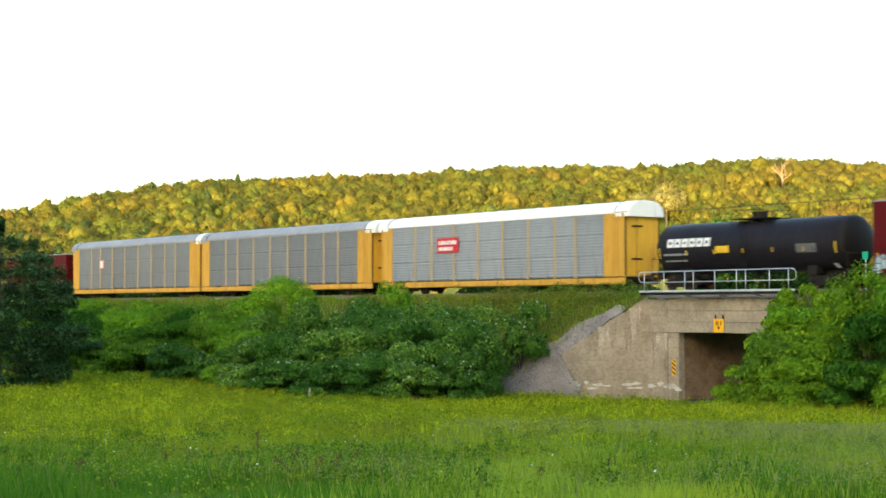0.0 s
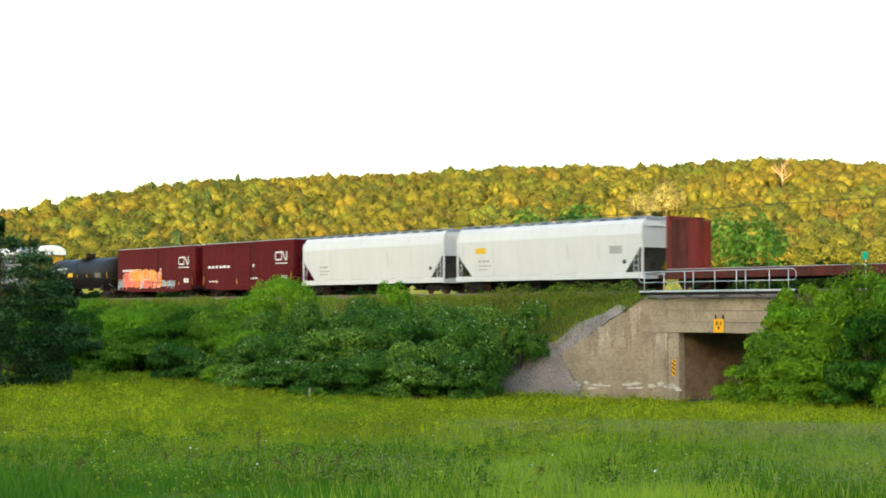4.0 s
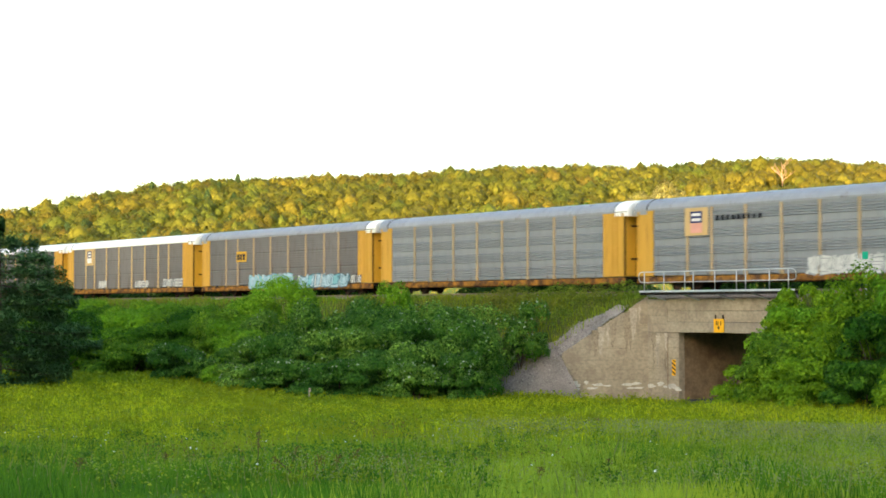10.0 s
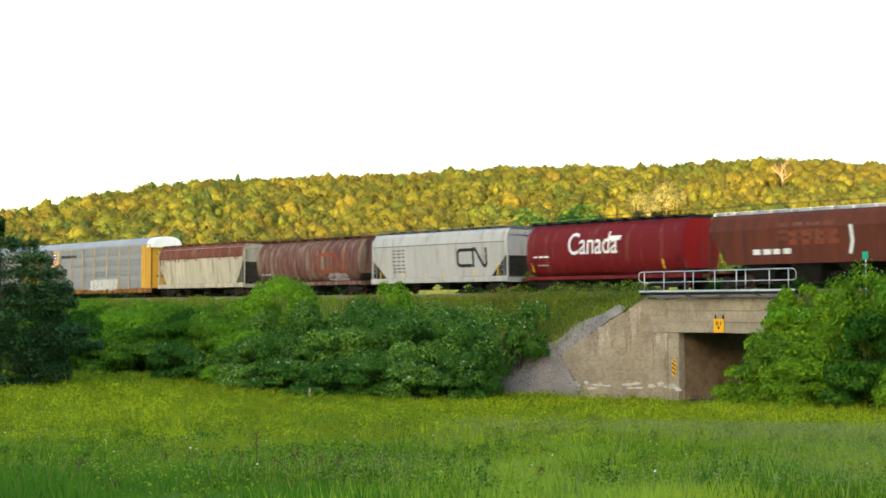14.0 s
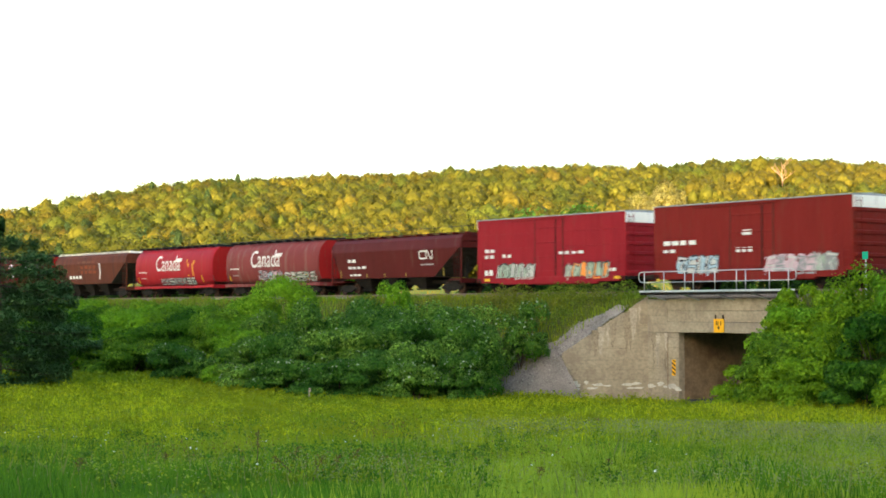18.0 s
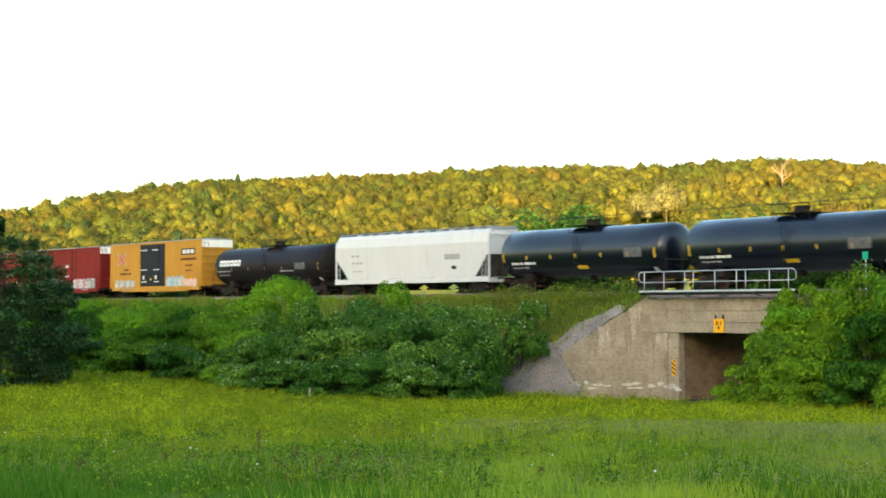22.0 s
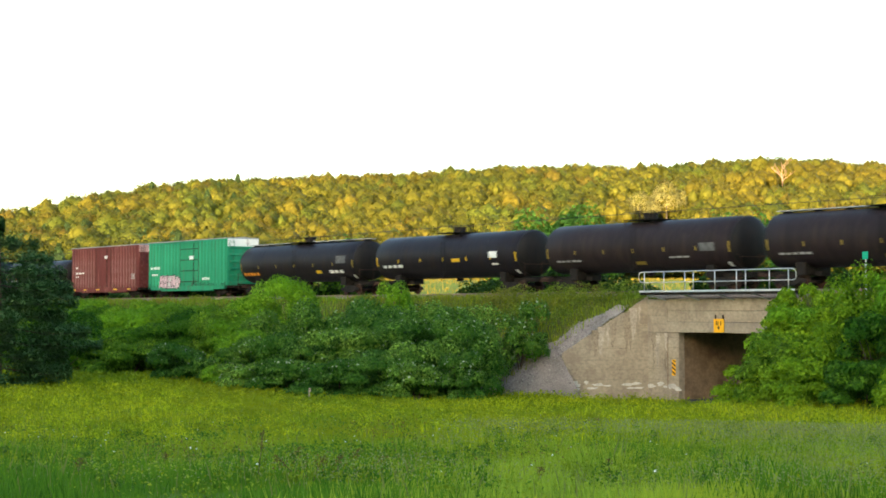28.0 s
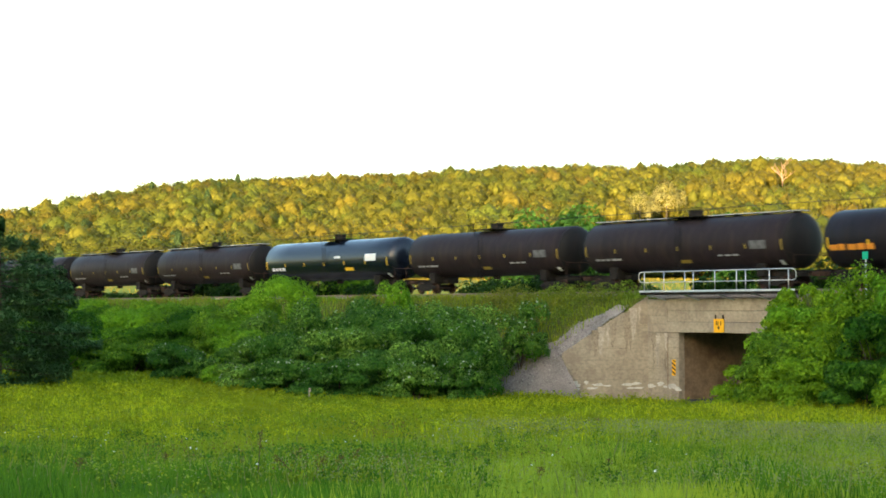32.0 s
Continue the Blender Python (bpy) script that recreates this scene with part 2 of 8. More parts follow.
# ballast under the sleepers, and an eroded gravel slope above the wing wall
for nm, a, b in (("ballast_1", -900, 23.3), ("ballast_2", 35.3, 900)):
    bm = prism(bmesh.new(), [(-2.0, -0.46), (-1.35, -0.19), (1.35, -0.19), (2.0, -0.46)], a, b)
    tagged(part(nm, bm, M["gravel"], m=on_track(0)), "grey crushed-stone ballast under the rails", "ballast", kind="structure")


def scree_edge(y):
    """The line of the wing wall's back, carried on past its end."""
    return 23.0 - max(0.0, abs(y + 0.2) - 3.0) * 0.79


def scree_z(s, y):
    """Gravel lying over the bank behind the wall and spilling round the wall's low end."""
    e = scree_edge(y)
    rough = 0.16 * noise.noise(Vector((s * 1.1, y * 1.1, 9))) + 0.06 * noise.noise(Vector((s * 4.3, y * 4.3, 2)))
    back = e - s
    width = 1.2 + 2.4 * min(1.0, max(0.0, (-4.0 - y) / 3.5)) + 0.9 * noise.noise(Vector((y * 0.9, 4.0, 1.0)))
    if back >= 0:
        return bank_z(max(y, -TOE), s) - RAIL + 0.09 + rough * 0.7 - 0.45 * max(0.0, back / width - 0.75) ** 1.5
    drop = -back * 1.25 if y < -7.15 else 0.0          # it spills only past the wall's end
    return max(-RAIL - 0.70, bank_z(max(y, -TOE), s) - RAIL + 0.09 - drop) + rough * 0.8


def build_scree():
    bm = bmesh.new()
    rows = []
    for j in range(80):
        y = -3.9 - j * 0.115
        e = scree_edge(y)
        row = []
        for i in range(46):
            s = e - 4.6 + 6.9 * i / 45
            if y > -7.15:
                s = min(s, e - 0.04)
            row.append(bm.verts.new((s, y, scree_z(s, y))))
        rows.append(row)
    for p, q in zip(rows, rows[1:]):
        for i in range(45):
            vs = [p[i], p[i + 1], q[i + 1], q[i]]
            if (p[i + 1].co - p[i].co).length > 1e-3 and (q[i + 1].co - q[i].co).length > 1e-3:
                bm.faces.new(vs)
    bmesh.ops.delete(bm, geom=[v for v in bm.verts if not v.link_faces], context="VERTS")
    bmesh.ops.recalc_face_normals(bm, faces=bm.faces[:])
    slope = part("scree", bm, M["gravel"], m=on_track(0))
    tagged(slope, "bare grey gravel slope washed down beside the wing wall", "gravel slope", kind="structure")
    # loose stones lying on it
    rng = np.random.default_rng(4)
    n = 2600
    y = -4.1 - 7.6 * rng.random(n)
    e = np.array([scree_edge(v) for v in y])
    out = np.where(y < -7.3, rng.random(n) * 1.6, 0.15)
    s = np.where(rng.random(n) < 0.3, e + out * rng.random(n), e - rng.random(n) ** 1.2 * 3.2)
    z = np.array([scree_z(a, v) for a, v in zip(s, y)]) + 0.005
    bm = bmesh.new()
    bmesh.ops.create_icosphere(bm, subdivisions=1, radius=1.0)
    base = np.array([q.co[:] for q in bm.verts]) * np.array([1.0, 0.8, 0.6])
    tri = np.array([[q.index for q in t.verts] for t in bm.faces])
    bm.free()
    size = 0.025 + 0.085 * rng.random(n) ** 3
    jit = 0.75 + 0.5 * rng.random((n, len(base), 1))
    V = (base[None] * jit) * size[:, None, None] + np.stack([s, y, z], 1)[:, None]
    F = tri[None] + (np.arange(n) * len(base))[:, None, None]
    ob = new("stones", fast_mesh("stones", V.reshape(-1, 3), F.reshape(-1, 3), M["stone"]))
    ob.matrix_basis = on_track(0)
    tagged(ob, "loose grey stones scattered on the gravel slope", "stones", kind="stuff")


build_scree()

# rails and sleepers
M["rail"] = material("rail_steel", (0.20, 0.15, 0.12), 0.5, metal=0.5, spread=0.2)
M["sleeper"] = material("tarred_wood", (0.09, 0.075, 0.06), 0.9, spread=0.3, scale=20, rnd=0.2)
rails = new("railway_track")
rails.matrix_basis = on_track(0)
for y in (-0.755, 0.755):
    bm = prism(bmesh.new(), [(y - 0.07, -0.17), (y + 0.07, -0.17), (y + 0.02, -0.14), (y + 0.02, -0.04), (y + 0.037, -0.03), (y + 0.037, 0), (y - 0.037, 0), (y - 0.037, -0.03), (y - 0.02, -0.04), (y - 0.02, -0.14)], -900, 900)
    part("rail", bm, M["rail"], rails, "brown steel rail with a worn top")
sl = mesh_of(boxes((-0.115, 0.115, -1.28, 1.28, -0.33, -0.17), bev=0.01), "sleeper", M["sleeper"])
for i in range(236):
    part("sleeper", sl, None, rails, m=pose(-75 + i * 0.55, random.uniform(-0.03, 0.03), 0))
tagged(rails, "single railway track on wooden sleepers along the bank", "railway track", kind="structure")

# ---------------------------------------------------------------- bridge
def build_bridge():
    br = new("railway_bridge")
    br.matrix_basis = on_track(0)
    F0 = -3.15                     # near face
    top, soffit = -0.52, 3.42 - RAIL
    # Brown stained concrete, its colour lowered to stand for the passage's shade.
    M["concrete_dark"] = material("passage_shade_concrete", (0.25, 0.172, 0.108), 0.92, spread=0.2, scale=5, fine=60, bump=0.3, stain=(0.15, 0.105, 0.07), stain_amt=0.5, stretch=(0.8, 0.8, 1.0), spec=0.2)
    # abutments, drawn through under the track
    for a, b, nm in ((23.2, SPAN0 + 0.9, "abutment"), (SPAN1 - 0.9, 35.4, "abutment")):
        s0, s1 = (a, SPAN0) if a < 25 else (SPAN1, b)
        bm = boxes((s0, s1, F0, F0 + 0.5, -RAIL - 1.3, soffit - 0.004), bev=0.03)
        part("inner_wall", boxes((s0 + 0.01, s1 - 0.01, F0 + 0.502, 3.15, -RAIL - 1.3, soffit - 0.004), bev=0.02), M["concrete_dark"], br, "brown concrete inside the passage, darkened to stand for its shade")
        part(nm, bm, M["concrete" if s0 < 26 else "concrete_dark"], br, "stained pale concrete abutment" if s0 < 26 else "brown concrete abutment, darkened to stand for shade")
    # upper wall of three boards' height each, proud of one another by a little
    for k, (z0, z1, off) in enumerate(((soffit, soffit + 0.62, 0.10), (soffit + 0.625, soffit + 1.30, 0.02), (soffit + 1.305, top, 0.05))):
        bm = boxes((SPAN0 - 0.95, SPAN1 + 0.95, F0 - off, F0 + 0.7, z0, z1), bev=0.025)
        part("spandrel", bm, M["concrete"], br, "pale weathered concrete beam over the opening")
    for a, b in ((23.0, SPAN0 - 0.955), (SPAN1 + 0.955, 35.6)):
        for j in range(4):
            z0 = soffit + j * 0.5
            bm = boxes((a, b, F0 - 0.03 + 0.012 * (j % 2), F0 + 0.7, z0, min(z0 + 0.494, top)), bev=0.02)
            part("block", bm, M["concrete"], br)
    part("deck_slab", boxes((23.0, 35.6, F0 + 0.705, 3.15, soffit + 0.02, top), bev=0.02), M["concrete_dark"], br, "concrete slab over the road, darkened to stand for passage shade")
    part("ballast_bed", boxes((23.3, 35.3, -2.1, 2.1, top + 0.004, -0.19), bev=0.05), M["gravel"], br, "grey ballast on the bridge deck")
    part("far_spandrel", boxes((23.0, 35.6, 3.155, 3.5, soffit, top + 0.1), bev=0.02), M["concrete"], br)
    # wing walls running out towards the field, their tops falling
    for sx, s_in, s_out in ((1, 23.25, 20.0), (-1, 35.35, 38.6)):
        bm = bmesh.new()
        yo = -7.25
        p = [(s_in, F0 + 0.02), (s_out, yo)]
        d = Vector((p[1][0] - p[0][0], p[1][1] - p[0][1], 0)).normalized()
        nn = Vector((d.y, -d.x, 0)) * (0.45 * sx) * -1
        tops = (-0.36, -RAIL + 2.14)
        near = [Vector((*p[0], 0)), Vector((*p[1], 0))]
        cols = []
        n = 8
        for i in range(n + 1):
            q = near[0].lerp(near[1], i / n)
            zt = tops[0] + (tops[1] - tops[0]) * i / n + 0.03 * math.sin(i * 2.3)
            cols.append([bm.verts.new((q.x, q.y, -RAIL - 1.3)), bm.verts.new((q.x, q.y, zt)), bm.verts.new((q.x - nn.x, q.y - nn.y, zt)), bm.verts.new((q.x - nn.x, q.y - nn.y, -RAIL - 1.3))])
        for a, b in zip(cols, cols[1:]):
            for k in range(4):
                bm.faces.new((a[k], a[(k + 1) % 4], b[(k + 1) % 4], b[k]))
        bm.faces.new(cols[0])
        bm.faces.new(cols[-1][::-1])
        bmesh.ops.recalc_face_normals(bm, faces=bm.faces[:])
        w = part("wing_wall", bm, M["concrete"], br, "sloping stained concrete wing wall")
    # dim patches where the face has broken away, near the foot of the wall
    M["spall"] = material("bare_lime_patch", (0.58, 0.54, 0.47), 0.95, spread=0.2, scale=20, fine=120, bump=0.5)
    rng = random.Random(8)
    for i in range(26):
        f = rng.random()
        if i < 14:
            c = Vector((19.8 + f * 3.2, -7.5 + f * 4.0, -RAIL + 0.10 + rng.uniform(-0.15, 0.25)))
            u = Vector((3.65, 4.6, 0)).normalized()
        else:
            c = Vector((23.3 + f * 2.5, F0 - 0.005, -RAIL + 0.12 + rng.uniform(-0.12, 0.22)))
            u = Vector((1, 0, 0))
        nrm = Vector((u.y, -u.x, 0))
        bm = bmesh.new()
        lw, lh = rng.uniform(0.15, 0.45), rng.uniform(0.05, 0.14)
        vs = []
        for k in range(11):
            a = 2 * math.pi * k / 11
            r = rng.uniform(0.6, 1.1)
            vs.append(bm.verts.new(c + u * math.cos(a) * lw * r + Vector((0, 0, math.sin(a) * lh * r)) + nrm * 0.012))
        f0 = bm.faces.new(vs)
        ext = bmesh.ops.extrude_face_region(bm, geom=[f0])
        for v in ext["geom"]:
            if isinstance(v, bmesh.types.BMVert):
                v.co -= nrm * 0.03
        bmesh.ops.recalc_face_normals(bm, faces=bm.faces[:])
        part("patch", bm, M["spall"], br)
    # damp runs down the wing wall and the face, and pale lime runs beside them
    M["run_dark"] = material("damp_run", (0.285, 0.23, 0.165), 0.95, spread=0.3, scale=12, fine=80, bump=0.3)
    M["run_pale"] = material("lime_run", (0.40, 0.335, 0.26), 0.95, spread=0.3, scale=12, fine=80, bump=0.3)
    for i in range(16):
        f = rng.uniform(0.25, 1.0)
        if i < 10:
            base = Vector((19.6, -7.75, 0)).lerp(Vector((23.25, F0 + 0.02, 0)), f)
            u, zt = Vector((3.65, 4.62, 0)).normalized(), -RAIL + 2.0 + 3.4 * f
        else:
            base, u, zt = Vector((rng.uniform(23.4, 25.0), F0 - 0.004, 0)), Vector((1, 0, 0)), soffit - 0.05
        nrm = Vector((u.y, -u.x, 0))
        zb = zt - rng.uniform(0.8, 2.6)
        w = rng.uniform(0.06, 0.28)
        bm = bmesh.new()
        left, right = [], []
        for k in range(9):
            z = zt + (zb - zt) * k / 8
            q = w * (1 - 0.8 * (k / 8) ** 2) * rng.uniform(0.6, 1.0)
            c = base + nrm * (0.006 + 0.0007 * i) + Vector((0, 0, z)) + u * 0.05 * rng.uniform(-1, 1)
            left.append(bm.verts.new(c - u * q))
            right.append(bm.verts.new(c + u * q))
        for k in range(8):
            bm.faces.new((left[k], right[k], right[k + 1], left[k + 1]))
        part("stain_run", bm, M["run_dark" if i % 3 else "run_pale"], br)
    # board lines along the near wing wall
    for z in (0.5, 1.1, 1.7, 2.4, 3.1, 3.8):
        t0 = max(0.02, (z - 2.0 + 0.15) / 3.5) if z > 1.8 else 0.02
        p0, p1 = Vector((19.6, -7.75, 0)), Vector((23.25, F0 + 0.02, 0))
        d = (p1 - p0).normalized()
        nn = Vector((d.y, -d.x, 0))
        q0, q1 = p0.lerp(p1, t0) + nn * 0.008, p1 + nn * 0.008
        bm = bmesh.new()
        tube(bm, [(q0.x, q0.y, -RAIL + z), (q1.x, q1.y, -RAIL + z + 0.02)], 0.012, 4)
        part("form_line", bm, M["run_dark"], br)
    # form lines left in the concrete of the abutment face
    for z in (0.55, 1.2, 1.85, 2.5, 3.1):
        part("form_line", boxes((23.25, SPAN0 - 0.02, F0 - 0.018, F0 + 0.05, -RAIL + z, -RAIL + z + 0.03)), M["run_dark"], br)
    part("jamb_edge", boxes((SPAN0 - 0.95, SPAN0 - 0.9, F0 - 0.02, F0 + 0.05, -RAIL + 0.05, soffit - 0.03)), M["concrete_dark"], br)
    tagged(br, "low concrete railway bridge with sloping stained wing walls", "bridge", kind="structure")

    # walkway with its railing, on brackets
    wk = new("walkway_railing")
    wk.matrix_basis = on_track(0)
    WY = -3.75
    # Floor and beam are coloured dark to stand for the shade under the deck.
    part("walkway", boxes((23.5, 35.9, WY - 0.32, F0 + 0.30, -0.16, -0.10), bev=0.01), M["rust"], wk, "narrow steel walkway, coloured dark to stand for shade beneath")
    part("edge_beam", boxes((23.5, 35.9, WY - 0.36, WY - 0.325, -0.15, -0.03), bev=0.008), M["steel"], wk)
    part("kick_beam", boxes((23.52, 35.88, WY - 0.30, F0 + 0.1, -0.30, -0.165), bev=0.01), M["dark"], wk, "dark shaded beam under the walkway")
    yr = WY - 0.30
    for i, s in enumerate((23.9, 25.6, 27.35, 28.05, 29.8, 31.5, 32.2, 34.0, 35.4)):
        part("post", tube(bmesh.new(), [(s, yr, -0.1), (s, yr, 1.04)], 0.032), M["steel"], wk, smooth=True)
    bm = bmesh.new()
    tube(bm, [(23.75, yr, 0.45), (23.55, yr, 0.50), (23.42, yr, 0.65), (23.42, yr, 0.90), (23.5, yr, 1.03), (23.7, yr, 1.08), (35.65, yr, 1.08), (35.85, yr, 1.03), (35.95, yr, 0.9), (35.95, yr, 0.65), (35.9, yr, 0.5), (35.7, yr, 0.45)], 0.034)
    part("top_rail", bm, M["steel"], wk, smooth=True)
    part("middle_rail", tube(bmesh.new(), [(23.75, yr, 0.45), (35.7, yr, 0.45)], 0.03), M["steel"], wk, smooth=True)
    for s in (24.0, 26.8, 29.6, 32.4):
        bm = bmesh.new()
        tube(bm, [(s + 0.9, F0 - 0.06, -0.62), (s, WY - 0.25, -0.2)], 0.05, 4)
        part("bracket", bm, M["steel"], wk)
    tagged(wk, "galvanised steel walkway and pipe railing along the bridge", "railing")

    # low-clearance sign, its writing as bars, and a striped marker
    M["sign_yellow"] = material("sign_yellow", (0.85, 0.42, 0.01), 0.5, spread=0.06)
    M["black"] = material("black_paint", (0.012, 0.012, 0.012), 0.5, spread=0.1)
    sg = new("clearance_sign")
    sg.matrix_basis = on_track(29.35, F0 - 0.14, soffit + 0.43)
    part("panel", boxes((-0.42, 0.42, -0.015, 0.015, -0.40, 0.40), bev=0.01), M["sign_yellow"], sg)
    for x in (-0.2, -0.08, 0.14):
        part("writing_bar", boxes((x, x + 0.06, -0.021, -0.0155, 0.02, 0.26)), M["black"], sg)
    bm = bmesh.new()
    for poly in ([(-0.12, -0.08), (0.0, -0.26), (0.12, -0.08)], [(-0.035, -0.08), (0.035, -0.08), (0.035, 0.0), (-0.035, 0.0)]):
        bm.faces.new([bm.verts.new((x, -0.0205, z)) for x, z in poly])
    part("arrow", bm, M["black"], sg)
    for x in (-0.3, 0.3):
        part("bracket", boxes((x - 0.02, x + 0.02, 0.0, 0.08, 0.40, 0.62)), M["rust"], sg)
    tagged(sg, "square orange-yellow low-clearance sign on the bridge beam", "road sign")

    hz = new("hazard_marker")
    hz.matrix_basis = on_track(25.52, F0 - 0.045, -RAIL + 1.32)
    part("panel", boxes((-0.15, 0.15, -0.012, 0.012, -0.48, 0.48), bev=0.004), M["sign_yellow"], hz)
    for k in range(4):
        z = -0.47 + k * 0.25
        bm = bmesh.new()
        bm.faces.new([bm.verts.new((x, -0.0165, zz)) for x, zz in ((-0.149, z + 0.2), (0.149, z), (0.149, z + 0.11), (-0.149, min(0.478, z + 0.31) if k == 3 else z + 0.31))])
        part("stripe", bm, M["black"], hz)
    tagged(hz, "narrow black and orange striped hazard board on the abutment", "road sign")

    M["sign_green"] = material("sign_green", (0.01, 0.33, 0.20), 0.45, spread=0.06)
    mp = new("track_sign")
    mp.matrix_basis = on_track(41.3, -4.7, -1.35)
    part("post", boxes((-0.03, 0.03, -0.03, 0.03, -0.3, 3.15), bev=0.006), M["steel"], mp)
    part("panel", boxes((-0.19, 0.19, -0.045, -0.033, 2.78, 3.18), bev=0.004), M["sign_green"], mp)
    tagged(mp, "small green lineside sign on a grey post", "sign")

    st = new("marker_stake")
    p = (-7.68, 98.0)
    st.matrix_basis = pose(p[0], p[1], float(ground_z(*p)))
    part("stake", boxes((-0.07, 0.07, -0.07, 0.07, -0.2, 0.76), bev=0.012), M["concrete"], st)
    tagged(st, "short pale stake at the foot of the bushes", "stake")

    # road through the opening
    M["asphalt"] = material("asphalt", (0.05, 0.048, 0.045), 0.9, spread=0.2, scale=10, fine=150, bump=0.4)
    rd = part("road", boxes((SPAN0 + 0.2, SPAN1 - 0.2, -10, 16, -RAIL - 0.85, -RAIL - 0.58)), M["asphalt"], m=on_track(0))
    tagged(rd, "narrow dark road under the bridge", "road", kind="structure")

    # line wire beyond the track, hung between poles out of view
    wi = new("line_wire")
    wi.matrix_basis = on_track(0)
    M["wire"] = material("weathered_wire", (0.03, 0.03, 0.028), 0.7)
    pts = [(s, 7.5, 5.2 + 0.55 * math.cos((s - 20) / 28) * 0.25 + 0.3) for s in range(-280, 241, 8)]
    part("wire", tube(bmesh.new(), pts, 0.022, 4), M["wire"], wi)
    for s in (-280, 240):
        part("pole", tube(bmesh.new(), [(s, 7.5, -5), (s, 7.5, 5.9)], [0.16, 0.11], 8), M["bark"], wi)
    tagged(wi, "thin dark line wire running beside the track", "wire")


build_bridge()
# ---------------------------------------------------------------- plants
def lumps(rng, n, rx, ry, h, low=0.25, fine=1.0):
    """Rounded masses that together make a crown: centre and radii."""
    out = []
    for i in range(n):
        a = rng.random() * 2 * np.pi
        u = np.sqrt(rng.random())
        z = low + (0.93 - low) * rng.random()
        shrink = np.sqrt(max(0.05, 1 - ((z - 0.38) / 0.74) ** 2))
        r = (0.22 + 0.16 * rng.random()) * fine
        out.append((np.cos(a) * u * rx * shrink * (1.06 - 0.34 * fine), np.sin(a) * u * ry * shrink * (1.06 - 0.34 * fine), z * h, r * (rx + ry) * 0.62, r * h * 0.80))
    return out


def crown_points(rng, masses, n, shell=0.30):
    """Places and outward ways of n leaves over the masses, denser outside, with gaps."""
    k = len(masses)
    m = np.array(masses)
    wts = m[:, 3] * m[:, 4]
    q = n * 2
    pick = rng.choice(k, q, p=wts / wts.sum())
    d = rng.normal(size=(q, 3))
    d[:, 2] = np.abs(d[:, 2]) * 0.9 - 0.25
    d /= np.linalg.norm(d, axis=1, keepdims=True)
    r = 1 - shell * rng.random(q) ** 1.8 + 0.09 * rng.normal(size=q)
    rad = np.stack([m[pick, 3], m[pick, 3], m[pick, 4]], 1)
    pos = m[pick, :3] + d * rad * r[:, None]
    rel = (pos[:, None] - m[None, :, :3]) / np.stack([m[:, 3], m[:, 3], m[:, 4]], 1)[None]
    ok = np.flatnonzero(~(np.linalg.norm(rel, axis=2) < 0.70).any(1))[:n]
    pos, d = pos[ok], d[ok]
    n = len(ok)
    nrm = d + rng.normal(size=(n, 3)) * 0.45
    nrm[:, 2] += 0.35
    swell = d + rng.normal(size=(n, 3)) * 0.42
    return pos, nrm, swell


def bush(name, s, y, r, top, mat, n, leaf, seed, label, place=None, group="bushes on the bank", sprigs=0):
    rng = np.random.default_rng(seed)
    if place is None:
        p = track(s, y)
        x0, y0 = p.x, p.y
        z0 = bank_z(y, s)
    else:
        x0, y0, z0 = place
    h = top - z0
    ob = new(name)
    ob.matrix_basis = pose(x0, y0, z0 - 0.05, 0, 0, 0)
    ms = lumps(rng, int(13 + r * 6), r * 1.06, r, h, 0.14, 0.78)
    pos, nrm, sw = crown_points(rng, ms, n)
    keep = pos[:, 2] > 0.03
    pos, nrm, sw = pos[keep], nrm[keep], sw[keep]
    me = leaves("crown", pos, nrm, leaf * (0.6 + 0.8 * rng.random(len(pos))), mat, 0.5, rng, 0.12, sw)
    part("crown", me, None, ob)
    if sprigs:
        top_side = np.flatnonzero((sw[:, 2] > 0.35) & (pos[:, 2] > 0.45 * h))
        if len(top_side) > sprigs:
            q = rng.choice(top_side, sprigs, replace=False)
            part("blossom", leaves("blossom", pos[q] + sw[q] * 0.06, nrm[q], 0.11 + 0.13 * rng.random(sprigs), M["blossom"], 0.7, rng, 0.1), None, ob, "cream blossom sprigs")
    bm = bmesh.new()
    for i in range(5):
        a = rng.random() * 6.28
        q = ms[i % len(ms)]
        tube(bm, [(0.1 * math.cos(a), 0.1 * math.sin(a), -0.15), (q[0] * 0.4, q[1] * 0.4, q[2] * 0.5), (q[0], q[1], q[2])], [0.05, 0.035, 0.012], 5)
    part("stem", bm, M["bark"], ob)
    return tagged(ob, label, "bush", group)


